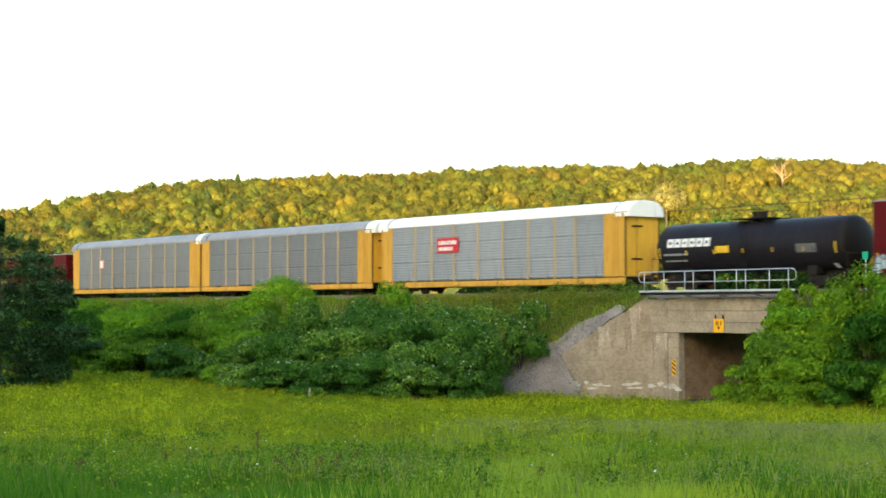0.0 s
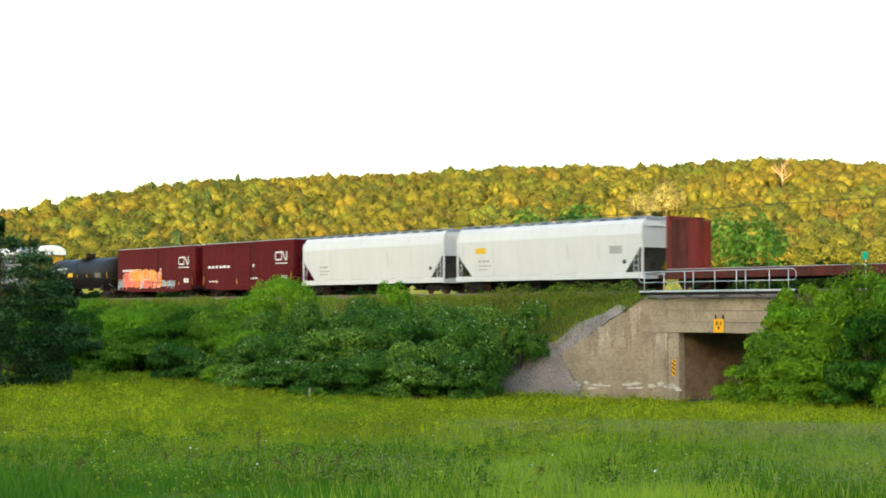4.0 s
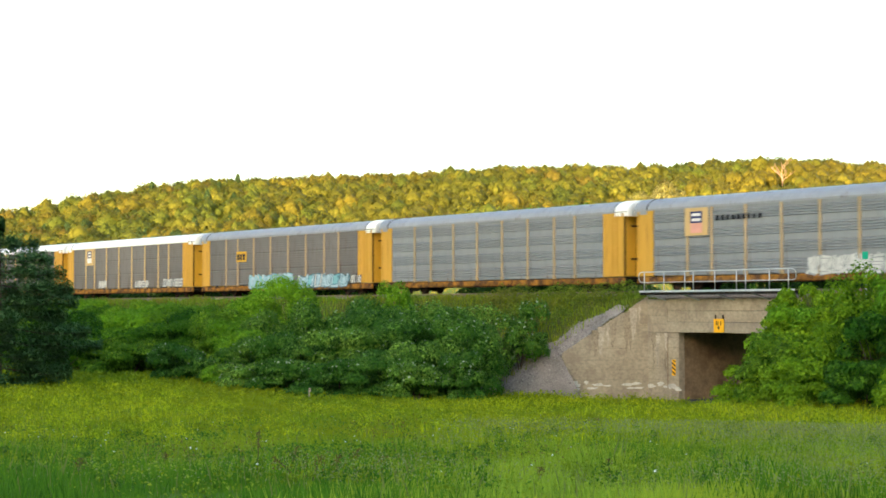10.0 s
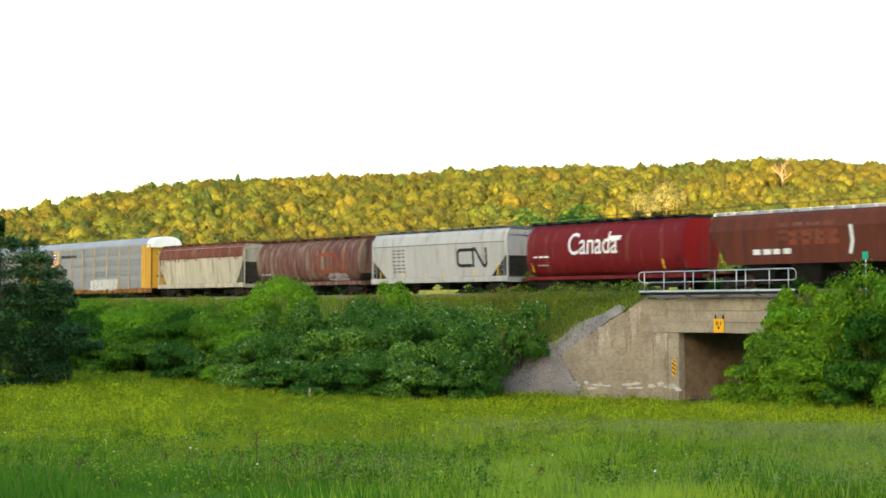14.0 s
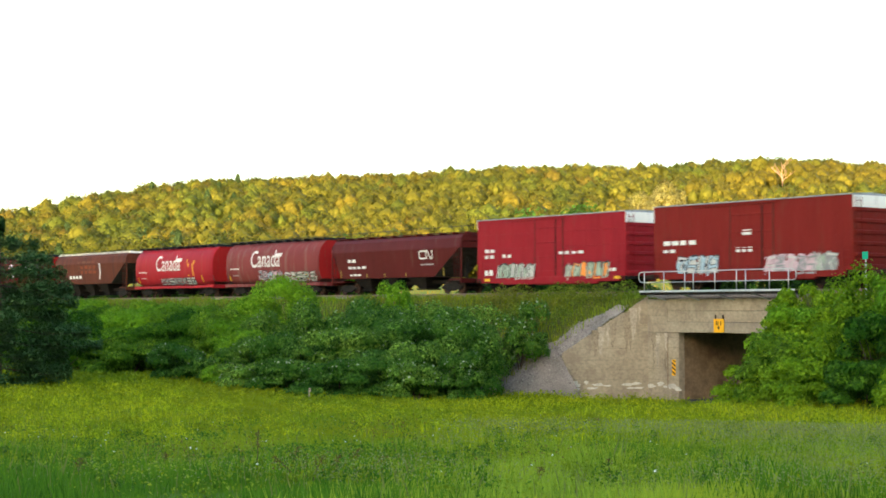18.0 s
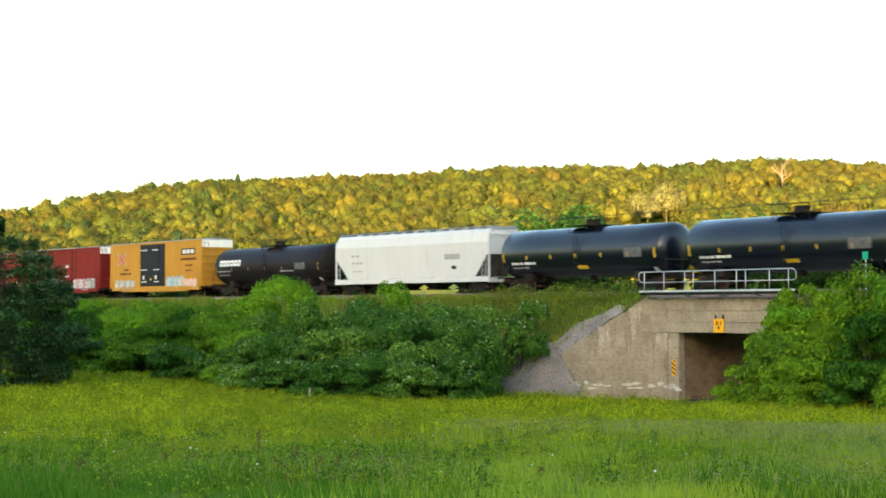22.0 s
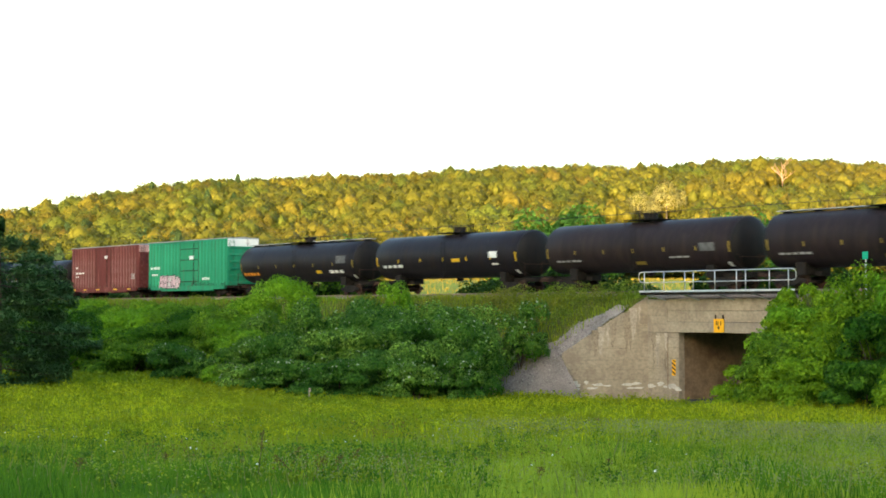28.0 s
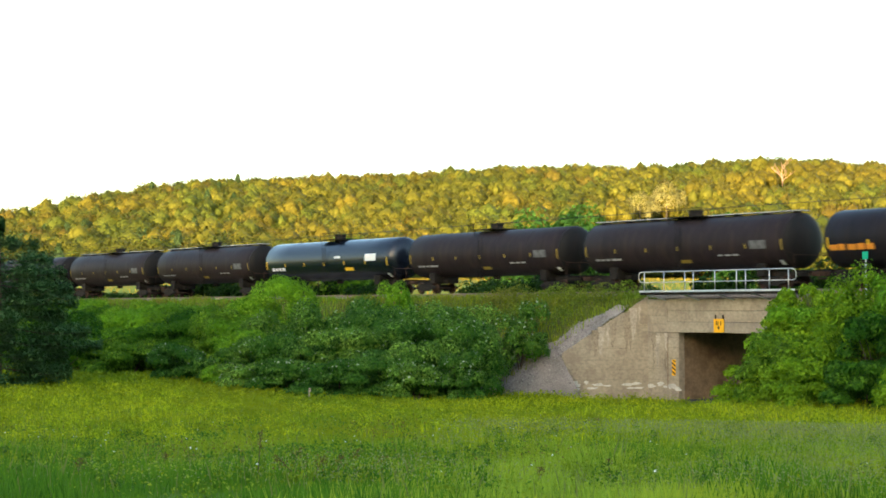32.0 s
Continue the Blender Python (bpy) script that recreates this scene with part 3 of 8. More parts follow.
M["blossom"] = leaf_material("cream_blossom", (0.22, 0.31, 0.15), (0.40, 0.47, 0.28), (0.30, 0.38, 0.21), 0.8)
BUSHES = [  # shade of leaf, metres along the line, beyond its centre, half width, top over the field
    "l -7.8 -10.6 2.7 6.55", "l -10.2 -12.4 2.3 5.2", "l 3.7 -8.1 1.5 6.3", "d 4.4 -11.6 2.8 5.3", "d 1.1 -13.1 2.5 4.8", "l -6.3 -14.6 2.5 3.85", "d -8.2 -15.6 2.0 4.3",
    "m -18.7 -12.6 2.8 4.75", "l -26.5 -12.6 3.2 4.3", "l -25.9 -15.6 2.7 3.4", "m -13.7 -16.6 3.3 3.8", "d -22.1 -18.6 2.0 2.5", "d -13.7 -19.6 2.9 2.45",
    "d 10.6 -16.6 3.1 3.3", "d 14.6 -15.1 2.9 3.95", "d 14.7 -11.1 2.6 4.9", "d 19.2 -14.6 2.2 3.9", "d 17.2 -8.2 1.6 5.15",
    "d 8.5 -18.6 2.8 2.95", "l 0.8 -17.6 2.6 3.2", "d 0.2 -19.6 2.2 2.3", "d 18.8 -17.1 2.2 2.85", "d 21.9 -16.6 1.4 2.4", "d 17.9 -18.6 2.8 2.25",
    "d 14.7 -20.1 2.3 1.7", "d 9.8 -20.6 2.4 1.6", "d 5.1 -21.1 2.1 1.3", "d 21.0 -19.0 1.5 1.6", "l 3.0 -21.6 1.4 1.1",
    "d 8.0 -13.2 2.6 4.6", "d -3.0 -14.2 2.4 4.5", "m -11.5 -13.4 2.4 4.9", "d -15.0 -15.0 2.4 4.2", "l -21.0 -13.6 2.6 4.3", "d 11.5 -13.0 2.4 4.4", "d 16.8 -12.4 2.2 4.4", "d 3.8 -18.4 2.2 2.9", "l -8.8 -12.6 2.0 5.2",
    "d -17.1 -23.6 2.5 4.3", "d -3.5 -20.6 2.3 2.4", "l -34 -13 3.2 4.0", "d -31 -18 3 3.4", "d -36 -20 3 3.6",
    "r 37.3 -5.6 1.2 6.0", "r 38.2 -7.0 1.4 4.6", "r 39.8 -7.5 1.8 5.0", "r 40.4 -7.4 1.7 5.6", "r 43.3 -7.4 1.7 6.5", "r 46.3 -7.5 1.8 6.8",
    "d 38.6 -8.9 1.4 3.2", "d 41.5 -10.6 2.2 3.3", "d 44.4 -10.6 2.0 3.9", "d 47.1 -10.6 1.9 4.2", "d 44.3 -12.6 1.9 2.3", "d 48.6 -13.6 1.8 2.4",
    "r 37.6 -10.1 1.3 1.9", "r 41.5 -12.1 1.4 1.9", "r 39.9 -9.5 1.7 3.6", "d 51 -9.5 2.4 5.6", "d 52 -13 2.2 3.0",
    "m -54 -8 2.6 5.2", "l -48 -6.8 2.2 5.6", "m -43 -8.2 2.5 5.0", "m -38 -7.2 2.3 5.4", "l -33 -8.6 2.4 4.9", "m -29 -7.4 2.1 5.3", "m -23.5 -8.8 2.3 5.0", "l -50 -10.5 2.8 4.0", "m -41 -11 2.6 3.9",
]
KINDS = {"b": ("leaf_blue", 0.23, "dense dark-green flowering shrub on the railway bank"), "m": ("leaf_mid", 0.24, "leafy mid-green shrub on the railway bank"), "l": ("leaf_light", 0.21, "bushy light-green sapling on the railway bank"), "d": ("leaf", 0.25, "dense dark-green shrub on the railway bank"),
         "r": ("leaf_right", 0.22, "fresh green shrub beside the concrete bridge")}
M["leaf_mid"] = leaf_material("mid_shrub_leaves", (0.040, 0.125, 0.006), (0.19, 0.375, 0.022), (0.095, 0.235, 0.011), 0.8, rnd=0.3)
M["leaf_blue"] = leaf_material("dogwood_leaves", (0.013, 0.056, 0.006), (0.215, 0.43, 0.056), (0.066, 0.180, 0.018), 0.8, rnd=0.3)
M["leaf_right"] = leaf_material("bright_shrub_leaves", (0.070, 0.175, 0.006), (0.31, 0.52, 0.020), (0.18, 0.345, 0.011), 0.8, rnd=0.3)
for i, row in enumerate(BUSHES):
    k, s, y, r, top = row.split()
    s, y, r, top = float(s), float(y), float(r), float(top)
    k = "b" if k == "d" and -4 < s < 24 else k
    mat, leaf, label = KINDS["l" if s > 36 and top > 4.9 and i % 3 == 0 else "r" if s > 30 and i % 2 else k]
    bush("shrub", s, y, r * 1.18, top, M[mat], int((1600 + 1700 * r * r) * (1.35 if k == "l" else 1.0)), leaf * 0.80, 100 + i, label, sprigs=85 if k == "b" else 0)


def pine(x, y, h, r, seed):
    """A spruce-like tree: tapered trunk and drooping tiers of boughs with needle sprays."""
    rng = np.random.default_rng(seed)
    ob = new("pine_tree")
    z0 = float(ground_z(x, y))
    ob.matrix_basis = pose(x, y, z0)
    part("trunk", tube(bmesh.new(), [(0, 0, -0.3), (0.05, 0, h * 0.5), (0, 0, h * 0.98)], [0.22, 0.13, 0.02], 8), M["bark"], ob)
    bm = bmesh.new()
    P, Nn, Sw = [], [], []
    tiers = 12
    for t in range(tiers):
        f = t / (tiers - 1)
        z = h * (0.04 + 0.93 * f)
        length = r * (1 - f) ** 0.45 * min(1.0, 0.55 + 0.9 * f) * (0.85 + 0.3 * rng.random()) + 0.25
        nb = 7 if f < 0.75 else 5
        for b in range(nb):
            a = 2 * np.pi * (b + rng.random() * 0.7) / nb + t
            l = length * (0.75 + 0.45 * rng.random())
            d = np.array([np.cos(a), np.sin(a), 0])
            tip = d * l + np.array([0, 0, z - 0.10 * l + 0.25])
            base = np.array([0, 0, z])
            tube(bm, [base, (base + tip) / 2 + np.array([0, 0, -0.05 * l]), tip], [0.035, 0.025, 0.01], 4)
            m = int(300 + 640 * l / r)
            q = 0.25 + 0.75 * rng.random(m) ** 0.7
            side = rng.normal(size=m) * 0.20 * l * (1.1 - q)
            up = rng.normal(size=m) * 0.24
            pts = base + (tip - base) * q[:, None] + np.stack([-d[1] * side, d[0] * side, -0.12 * np.abs(side) + up], 1)
            P.append(pts)
            Sw.append(np.stack([d[0] * 0.6 - d[1] * side * 0.8, d[1] * 0.6 + d[0] * side * 0.8, 0.7 + up * 6], 1))
            nn = rng.normal(size=(m, 3)) * 0.6
            nn[:, 2] += 0.8
            Nn.append(nn)
    part("bough", bm, M["bark"], ob)
    P, Nn, Sw = np.concatenate(P), np.concatenate(Nn), np.concatenate(Sw)
    part("crown", leaves("crown", P, Nn, 0.16 + 0.20 * rng.random(len(P)), M["needle"], 0.26, rng, 0.1, Sw), None, ob)
    return tagged(ob, "dark green pine tree standing at the field's edge", "tree")


pine(-27.2, 104, 10.0, 7.4, 3)
pine(-33.5, 109, 11.5, 4.5, 4)


def tree(name, x, y, h, r, mat, n, leaf, seed, label, z0=None):
    rng = np.random.default_rng(seed)
    ob = new(name)
    z0 = float(ground_z(x, y)) if z0 is None else z0
    ob.matrix_basis = pose(x, y, z0)
    ms = lumps(rng, 16, r, r, h, 0.35)
    pos, nrm, sw = crown_points(rng, ms, n)
    part("crown", leaves("crown", pos, nrm, leaf * (0.6 + 0.8 * rng.random(len(pos))), mat, 0.6, rng, 0.1, sw), None, ob)
    bm = bmesh.new()
    tube(bm, [(0, 0, -0.3), (0.1, 0, h * 0.3), (0, 0.1, h * 0.6)], [0.25, 0.18, 0.08], 8)
    for q in ms[:9]:
        tube(bm, [(0.05, 0, h * 0.28), (q[0] * 0.5, q[1] * 0.5, (h * 0.3 + q[2]) / 2), (q[0], q[1], q[2])], [0.10, 0.06, 0.02], 5)
    part("trunk", bm, M["bark"], ob)
    return tagged(ob, label, "tree")


# green trees in the shade just beyond the track
M["leaf_far"] = leaf_material("green_tree_leaves", (0.095, 0.23, 0.026), (0.20, 0.39, 0.05), (0.15, 0.31, 0.035), 0.3)
tree("tree", 12.3, 156, 12.3, 4.8, M["leaf_far"], 3800, 0.5, 31, "round green tree beyond the railway")
tree("tree", 8.7, 153, 11.9, 4.4, M["leaf_far"], 3200, 0.5, 32, "round green tree beyond the railway")
tree("tree", -9.8, 172, 10.8, 3.6, M["leaf_far"], 2400, 0.5, 33, "low green tree beyond the railway")
tree("tree", 27.5, 152, 11.6, 4.5, M["leaf_far"], 2400, 0.5, 34, "green tree beyond the railway")


# low shrubs along the far side of the track, with two open gaps
M["leaf_deep"] = leaf_material("deep_shrub_leaves", (0.012, 0.036, 0.005), (0.060, 0.125, 0.016), (0.028, 0.070, 0.008), 0.8, rnd=0.3)
rng_f = random.Random(77)
s = -95.0
while s < 62:
    gap = -20.5 < s < -10.5 or 12.9 < s < 17.2
    if not gap:
        bush("shrub", s, 8.0 + rng_f.uniform(-0.6, 1.2), 2.5, RAIL + (rng_f.uniform(0.7, 1.7) if s > -60 else rng_f.uniform(0.2, 0.8)), M["leaf_deep"], 1500, 0.42, 300 + int(s), "low green shrub on the far side of the track", group="bushes beyond the track")
    s += 2.7


# taller growth beyond the track, and two poles of the old telegraph line
for s, r, top, mt in ((-39.0, 3.1, 3.9, "leaf_mid"), (-33.0, 3.5, 4.5, "leaf_mid"), (-27.4, 3.0, 4.1, "leaf_mid"), (-52.4, 1.8, 4.0, "leaf_deep")):
    bush("shrub", s, 8.2, r, RAIL + top, M[mt], 4200, 0.40, 500 + int(s), "tall round green shrub on the far side of the track", group="bushes beyond the track")


def telegraph_pole(s, y, top, lean, mat, arms, label):
    ob = new("telegraph_pole")
    ob.matrix_basis = on_track(s, y) @ pose(0, 0, 0, 0, lean, 0)
    part("pole", tube(bmesh.new(), [(0, 0, -3.4), (0, 0, top)], [0.13, 0.10], 8), mat, ob)
    for z in arms:
        arm = part("crossarm", boxes((-1.05, 1.05, -0.16, -0.08, z - 0.06, z + 0.06), bev=0.01), mat, ob)
        for x in (-0.9, -0.5, 0.5, 0.9):
            part("insulator", tube(bmesh.new(), [(x, -0.12, z + 0.06), (x, -0.12, z + 0.20)], [0.045, 0.03], 6), M["steel"], arm)
    tagged(ob, label, "pole", "telegraph poles")


M["old_pole"] = material("grey_weathered_pole", (0.16, 0.135, 0.11), 0.9, spread=0.2, scale=12, fine=60, bump=0.4)
M["pale_pole"] = material("bleached_pole", (0.58, 0.50, 0.38), 0.9, spread=0.15, scale=12, fine=60, bump=0.3)
telegraph_pole(-57.6, 8.0, 3.95, 3.0, M["pale_pole"], (), "bleached bare pole leaning beyond the track")
telegraph_pole(-66.4, 8.0, 3.25, 0.0, M["old_pole"], (2.94,), "short grey telegraph pole with a crossarm")


# ---------------------------------------------------------------- wooded hill
def wood_leaf(name, tone, warm=1.0):
    r, g, b = tone
    return leaf_material("wood_leaf_" + name, (r * 0.84, g * 0.85, b * 0.85), (r * 1.16, g * 1.15, b * 1.15), (r * 1.08 * warm, g * 1.0, b), 0.03, 0.12)


OLIVE, GOLD, GREEN, CONIFER, RUSSET, PALE = (0.112, 0.107, 0.009), (0.148, 0.122, 0.010), (0.088, 0.100, 0.010), (0.045, 0.072, 0.02), (0.122, 0.092, 0.010), (0.25, 0.22, 0.065)
WOOD = [wood_leaf("olive", OLIVE), wood_leaf("gold", GOLD), wood_leaf("green", GREEN), wood_leaf("conifer", CONIFER), wood_leaf("russet", RUSSET), wood_leaf("pale", PALE),
        wood_leaf("deep_olive", (0.084, 0.082, 0.007)), wood_leaf("deep_gold", (0.114, 0.094, 0.008)), wood_leaf("deep_green", (0.066, 0.078, 0.008)),
        wood_leaf("light_olive", (0.132, 0.124, 0.011)), wood_leaf("light_gold", (0.154, 0.129, 0.011)), wood_leaf("light_green", (0.108, 0.124, 0.012))]


def crown_shape(rng, n):
    """A rounded crown of a few large domes, leaves facing out of each; unit radius and height."""
    domes = [(0.0, 0.0, 0.55, 0.58, 0.40)]
    for k in range(11):
        a = k * 1.7 + rng.uniform(-0.5, 0.5)
        q = rng.uniform(0.35, 0.78)
        domes.append((q * np.cos(a), q * np.sin(a), rng.uniform(0.30, 0.82 - 0.35 * q), rng.uniform(0.20, 0.42), rng.uniform(0.14, 0.30)))
    m = np.array(domes)
    wts = m[:, 3] ** 2
    k = n * 3
    pick = rng.choice(len(m), k, p=wts / wts.sum())
    d = rng.normal(size=(k, 3))
    d[:, 2] = np.abs(d[:, 2]) - 0.35
    d /= np.linalg.norm(d, axis=1, keepdims=True)
    rad = np.stack([m[pick, 3], m[pick, 3], m[pick, 4]], 1)
    pos = m[pick, :3] + d * rad * (1.08 - 0.20 * rng.random(k))[:, None]
    # keep only what lies outside every other dome
    rel = (pos[:, None] - m[None, :, :3]) / np.stack([m[:, 3], m[:, 3], m[:, 4]], 1)[None]
    inside = (np.linalg.norm(rel, axis=2) < 0.90)
    ok = np.flatnonzero(~inside.any(1))[:n]
    if len(ok) < n:
        ok = np.concatenate([ok, rng.choice(ok, n - len(ok))])
    pos, d = pos[ok], d[ok]
    return pos, d + rng.normal(size=(n, 3)) * 0.35, 0.078 * (0.5 + 1.0 * rng.random(n)), d + rng.normal(size=(n, 3)) * 0.14, m


def ico():
    """A small round ball for the hearts of crowns."""
    bm = bmesh.new()
    bmesh.ops.create_icosphere(bm, subdivisions=1, radius=1.0)
    v = np.array([q.co[:] for q in bm.verts])
    f = np.array([[q.index for q in t.verts] for t in bm.faces])
    bm.free()
    return v, f


def build_forest():
    rng = np.random.default_rng(11)
    shapes = []
    for k in range(12):
        n = 680
        if k >= 10:
            z = rng.random(n) ** 0.8
            a = rng.random(n) * 6.283
            rr = (1 - z) ** 0.7 * (0.75 + 0.35 * rng.random(n)) * 0.6
            pos = np.stack([np.cos(a) * rr, np.sin(a) * rr, 0.10 + z * 0.95], 1)
            nrm = np.stack([np.cos(a), np.sin(a), 0.6 + 0 * a], 1) + rng.normal(size=(n, 3)) * 0.3
            shapes.append((pos, nrm, 0.17 * (0.6 + 0.8 * rng.random(n)), nrm, np.array([(0, 0, 0.3, 0.42, 0.25), (0, 0, 0.6, 0.26, 0.25)])))
        else:
            shapes.append(crown_shape(rng, n))
    V, mats, hearts = [], [], []
    IV, IF = ico()
    y = 512.0
    while y < 922:
        step = 10.2
        for x in np.arange(-0.30 * y, 0.30 * y, step):
            px = x + rng.uniform(-4, 4)
            py = y + rng.uniform(-4, 4)
            z = float(ground_z(px, py))
            patch = noise.noise(Vector((px * 0.011, py * 0.011, 1.7))) + 0.24 * rng.normal()
            kx = px / py
            patch -= 0.35 * float(smooth_step(-0.06, -0.2, kx))
            if 728 < py < 786 and abs(px - 0.2003 * py) < 6.5 or 615 < py < 700 and 0.106 < px / py < 0.147:
                continue
            u = rng.random()
            if py < 860 and kx < -0.12 and u < 0.07:
                kind, sh = 3, 10 + int(rng.random() * 2)
            else:
                sh = int(rng.random() * 10)
                kind = 1 if patch > 0.16 else (4 if patch < -0.80 else (2 if u < (0.5 if kx < -0.1 else 0.22) else 0))
            shade = rng.random()
            if kind < 3 and (shade < 0.30 or shade > 0.74):
                kind += 6 if shade < 0.30 else 9
            h = rng.uniform(11.4, 15.0) * (0.85 if py < 540 else 1.0)
            r = rng.uniform(5.6, 9.0) if kind != 3 else rng.uniform(5, 6.5)
            if rng.random() < 0.10:
                h, r = h * 1.18, r * 1.15
            pos, nrm, size, sw, domes = shapes[sh]
            a = rng.random() * 6.283
            ca, sa = np.cos(a), np.sin(a)
            rot = np.array([[ca, -sa, 0], [sa, ca, 0], [0, 0, 1]])
            wide = r * rng.uniform(0.8, 1.25)
            p = (pos @ rot.T) * np.array([wide, r, h]) + np.array([px, py, z])
            V.append((p, nrm @ rot.T, size * r, sw @ rot.T))
            mats.append(np.full(len(p), kind))
            if py < 560:
                b2 = a + 1.9
                turn = np.array([[np.cos(b2), -np.sin(b2), 0], [np.sin(b2), np.cos(b2), 0], [0, 0, 1]])
                V.append(((pos @ turn.T) * np.array([r, r, h]) + np.array([px, py, z]), nrm @ turn.T, size * r, sw @ turn.T))
                mats.append(np.full(len(p), kind))
            for q in domes if py > 530 else ():
                c = (rot @ q[:3]) * np.array([wide, r, h]) + np.array([px, py, z])
                hv = IV * np.array([q[3] * r, q[3] * r, q[4] * h]) * 0.90 + c
                hearts.append((hv, kind))
        y += step * 0.98
    pos = np.concatenate([v[0] for v in V])
    nrm = np.concatenate([v[1] for v in V])
    size = np.concatenate([v[2] for v in V])
    me = leaves("crown_leaves", pos, nrm, size, None, 0.85, rng, 0.05, np.concatenate([v[3] for v in V]), 3)
    k = np.concatenate(mats).astype(np.int32)
    hv = np.concatenate([v for v, _ in hearts])
    nh = len(hearts)
    hf = (IF[None] + (np.arange(nh) * len(IV))[:, None, None]).reshape(-1, 3)
    heart = fast_mesh("crown_hearts", hv, hf, None)
    heart.polygons.foreach_set("use_smooth", [True] * len(heart.polygons))
    heart.polygons.foreach_set("material_index", np.repeat(np.array([q for _, q in hearts], np.int32), len(IF)))
    me.polygons.foreach_set("material_index", k)
    for m in WOOD:
        me.materials.append(m)
        heart.materials.append(m)
    inner = new("forest_hearts", heart)
    tagged(inner, "shaded inner foliage of the hill forest", "forest", kind="stuff")
    tagged(new("forest", me), "sunlit golden-green broadleaf forest covering the long hill", "forest", kind="stuff")


build_forest()


def hill_tree(name, x, y, h, r, mat, seed, label, n=900):
    rng = np.random.default_rng(seed)
    z0 = float(ground_z(x, y))
    ob = new(name)
    ob.matrix_basis = pose(x, y, z0)
    pos, nrm, size, sw, _ = crown_shape(rng, n)
    part("crown", leaves("crown", pos * np.array([r, r, h]), nrm, size * r * 0.85, mat, 0.7, rng, 0.05, sw), None, ob)
    part("trunk", tube(bmesh.new(), [(0, 0, -0.5), (0.2, 0, h * 0.55)], [0.4, 0.15], 7), M["bark"], ob)
    tagged(ob, label, "tree")


# a pale tree low on the slope, and a bare dead one near the crest
hill_tree("tree", 80.0, 690, 16.0, 8.5, WOOD[5], 61, "pale cream-leaved tree on the lower slope", 1800)
hill_tree("tree", 91.5, 694, 19.5, 9.5, WOOD[5], 62, "pale cream-leaved tree on the lower slope", 1900)
hill_tree("tree", 70.5, 672, 14.5, 7.5, WOOD[1], 63, "golden-leaved tree on the lower slope", 1300)
hill_tree("tree", 95.0, 668, 13.0, 7.5, WOOD[0], 64, "olive-leaved tree on the lower slope", 1300)


def dead_tree(x, y, h, seed):
    rng = random.Random(seed)
    ob = new("dead_tree")
    ob.matrix_basis = pose(x, y, float(ground_z(x, y)))
    bm = bmesh.new()
    tube(bm, [(0, 0, -0.5), (0.2, 0, h * 0.35), (-0.1, 0, h * 0.6)], [0.34, 0.28, 0.2], 7)

    def limb(p, d, l, r, depth):
        q = p + d * l * 0.5 + Vector((rng.uniform(-0.1, 0.1), 0, 0.06)) * l
        e = p + d * l
        tube(bm, [p, q, e], [r, r * 0.75, r * 0.45], 5)
        if depth:
            for k in range(3):
                nd = (d + Vector((rng.uniform(-0.8, 0.8), rng.uniform(-0.6, 0.6), rng.uniform(0.0, 0.6)))).normalized()
                limb(q if k == 0 else e, nd, l * rng.uniform(0.5, 0.75), r * 0.5, depth - 1)

    for k in range(7):
        a = k * 0.9
        limb(Vector((0, 0, h * (0.34 + 0.045 * k))), Vector((math.cos(a), math.sin(a), rng.uniform(0.5, 1.4))).normalized(), h * rng.uniform(0.22, 0.34), 0.16, 2)
    part("trunk", bm, material("bleached_dead_wood", (0.42, 0.25, 0.17), 0.9, spread=0.1), ob)
    tagged(ob, "bare bleached dead tree among the leafy wood", "tree")


dead_tree(156.4, 781, 16.0, 7)


# ---------------------------------------------------------------- grasses
def blades(name, x, y, z, h, w, mat, rng, lean=0.35):
    """A bent blade of two triangles at each place."""
    n = len(x)
    a = rng.random(n) * 6.283
    dx, dy = np.cos(a), np.sin(a)
    b = rng.random(n) * 6.283
    lx, ly = np.cos(b) * lean * h * rng.random(n), np.sin(b) * lean * h * rng.random(n)
    p0 = np.stack([x - dx * w / 2, y - dy * w / 2, z], 1)
    p1 = np.stack([x + dx * w / 2, y + dy * w / 2, z], 1)
    p2 = np.stack([x + lx * 0.4 + dx * w * 0.35, y + ly * 0.4 + dy * w * 0.35, z + h * 0.6], 1)
    p3 = np.stack([x + lx, y + ly, z + h], 1)
    V = np.stack([p0, p1, p2, p3], 1).reshape(-1, 3)
    i = np.arange(n)[:, None] * 4
    F = np.concatenate([i + np.array([[0, 1, 2]]), i + np.array([[0, 2, 3]])], 0)
    return fast_mesh(name, V, F, mat)


def scatter(rng, n, y0, y1, slack=1.12):
    """Places evenly over the wedge of field between two distances."""
    y = np.sqrt(y0 ** 2 + (y1 ** 2 - y0 ** 2) * rng.random(n))
    x = (rng.random(n) - 0.5) * 2 * 0.262 * slack * y
    return x, y


M["grass_near"] = leaf_material("deep_green_grass", (0.036, 0.112, 0.007), (0.112, 0.245, 0.016), (0.112, 0.228, 0.012), 0.5, 0.3)
M["grass_pale"] = leaf_material("light_green_grass", (0.20, 0.30, 0.022), (0.33, 0.45, 0.042), (0.34, 0.41, 0.030), 0.4, 0.35)
M["grass_far"] = leaf_material("yellow_green_weeds", (0.135, 0.20, 0.006), (0.25, 0.32, 0.010), (0.25, 0.288, 0.009), 0.12, 0.3)
M["grass_gold"] = leaf_material("golden_green_weeds", (0.32, 0.41, 0.008), (0.46, 0.54, 0.013), (0.47, 0.49, 0.011), 0.25, 0.3)
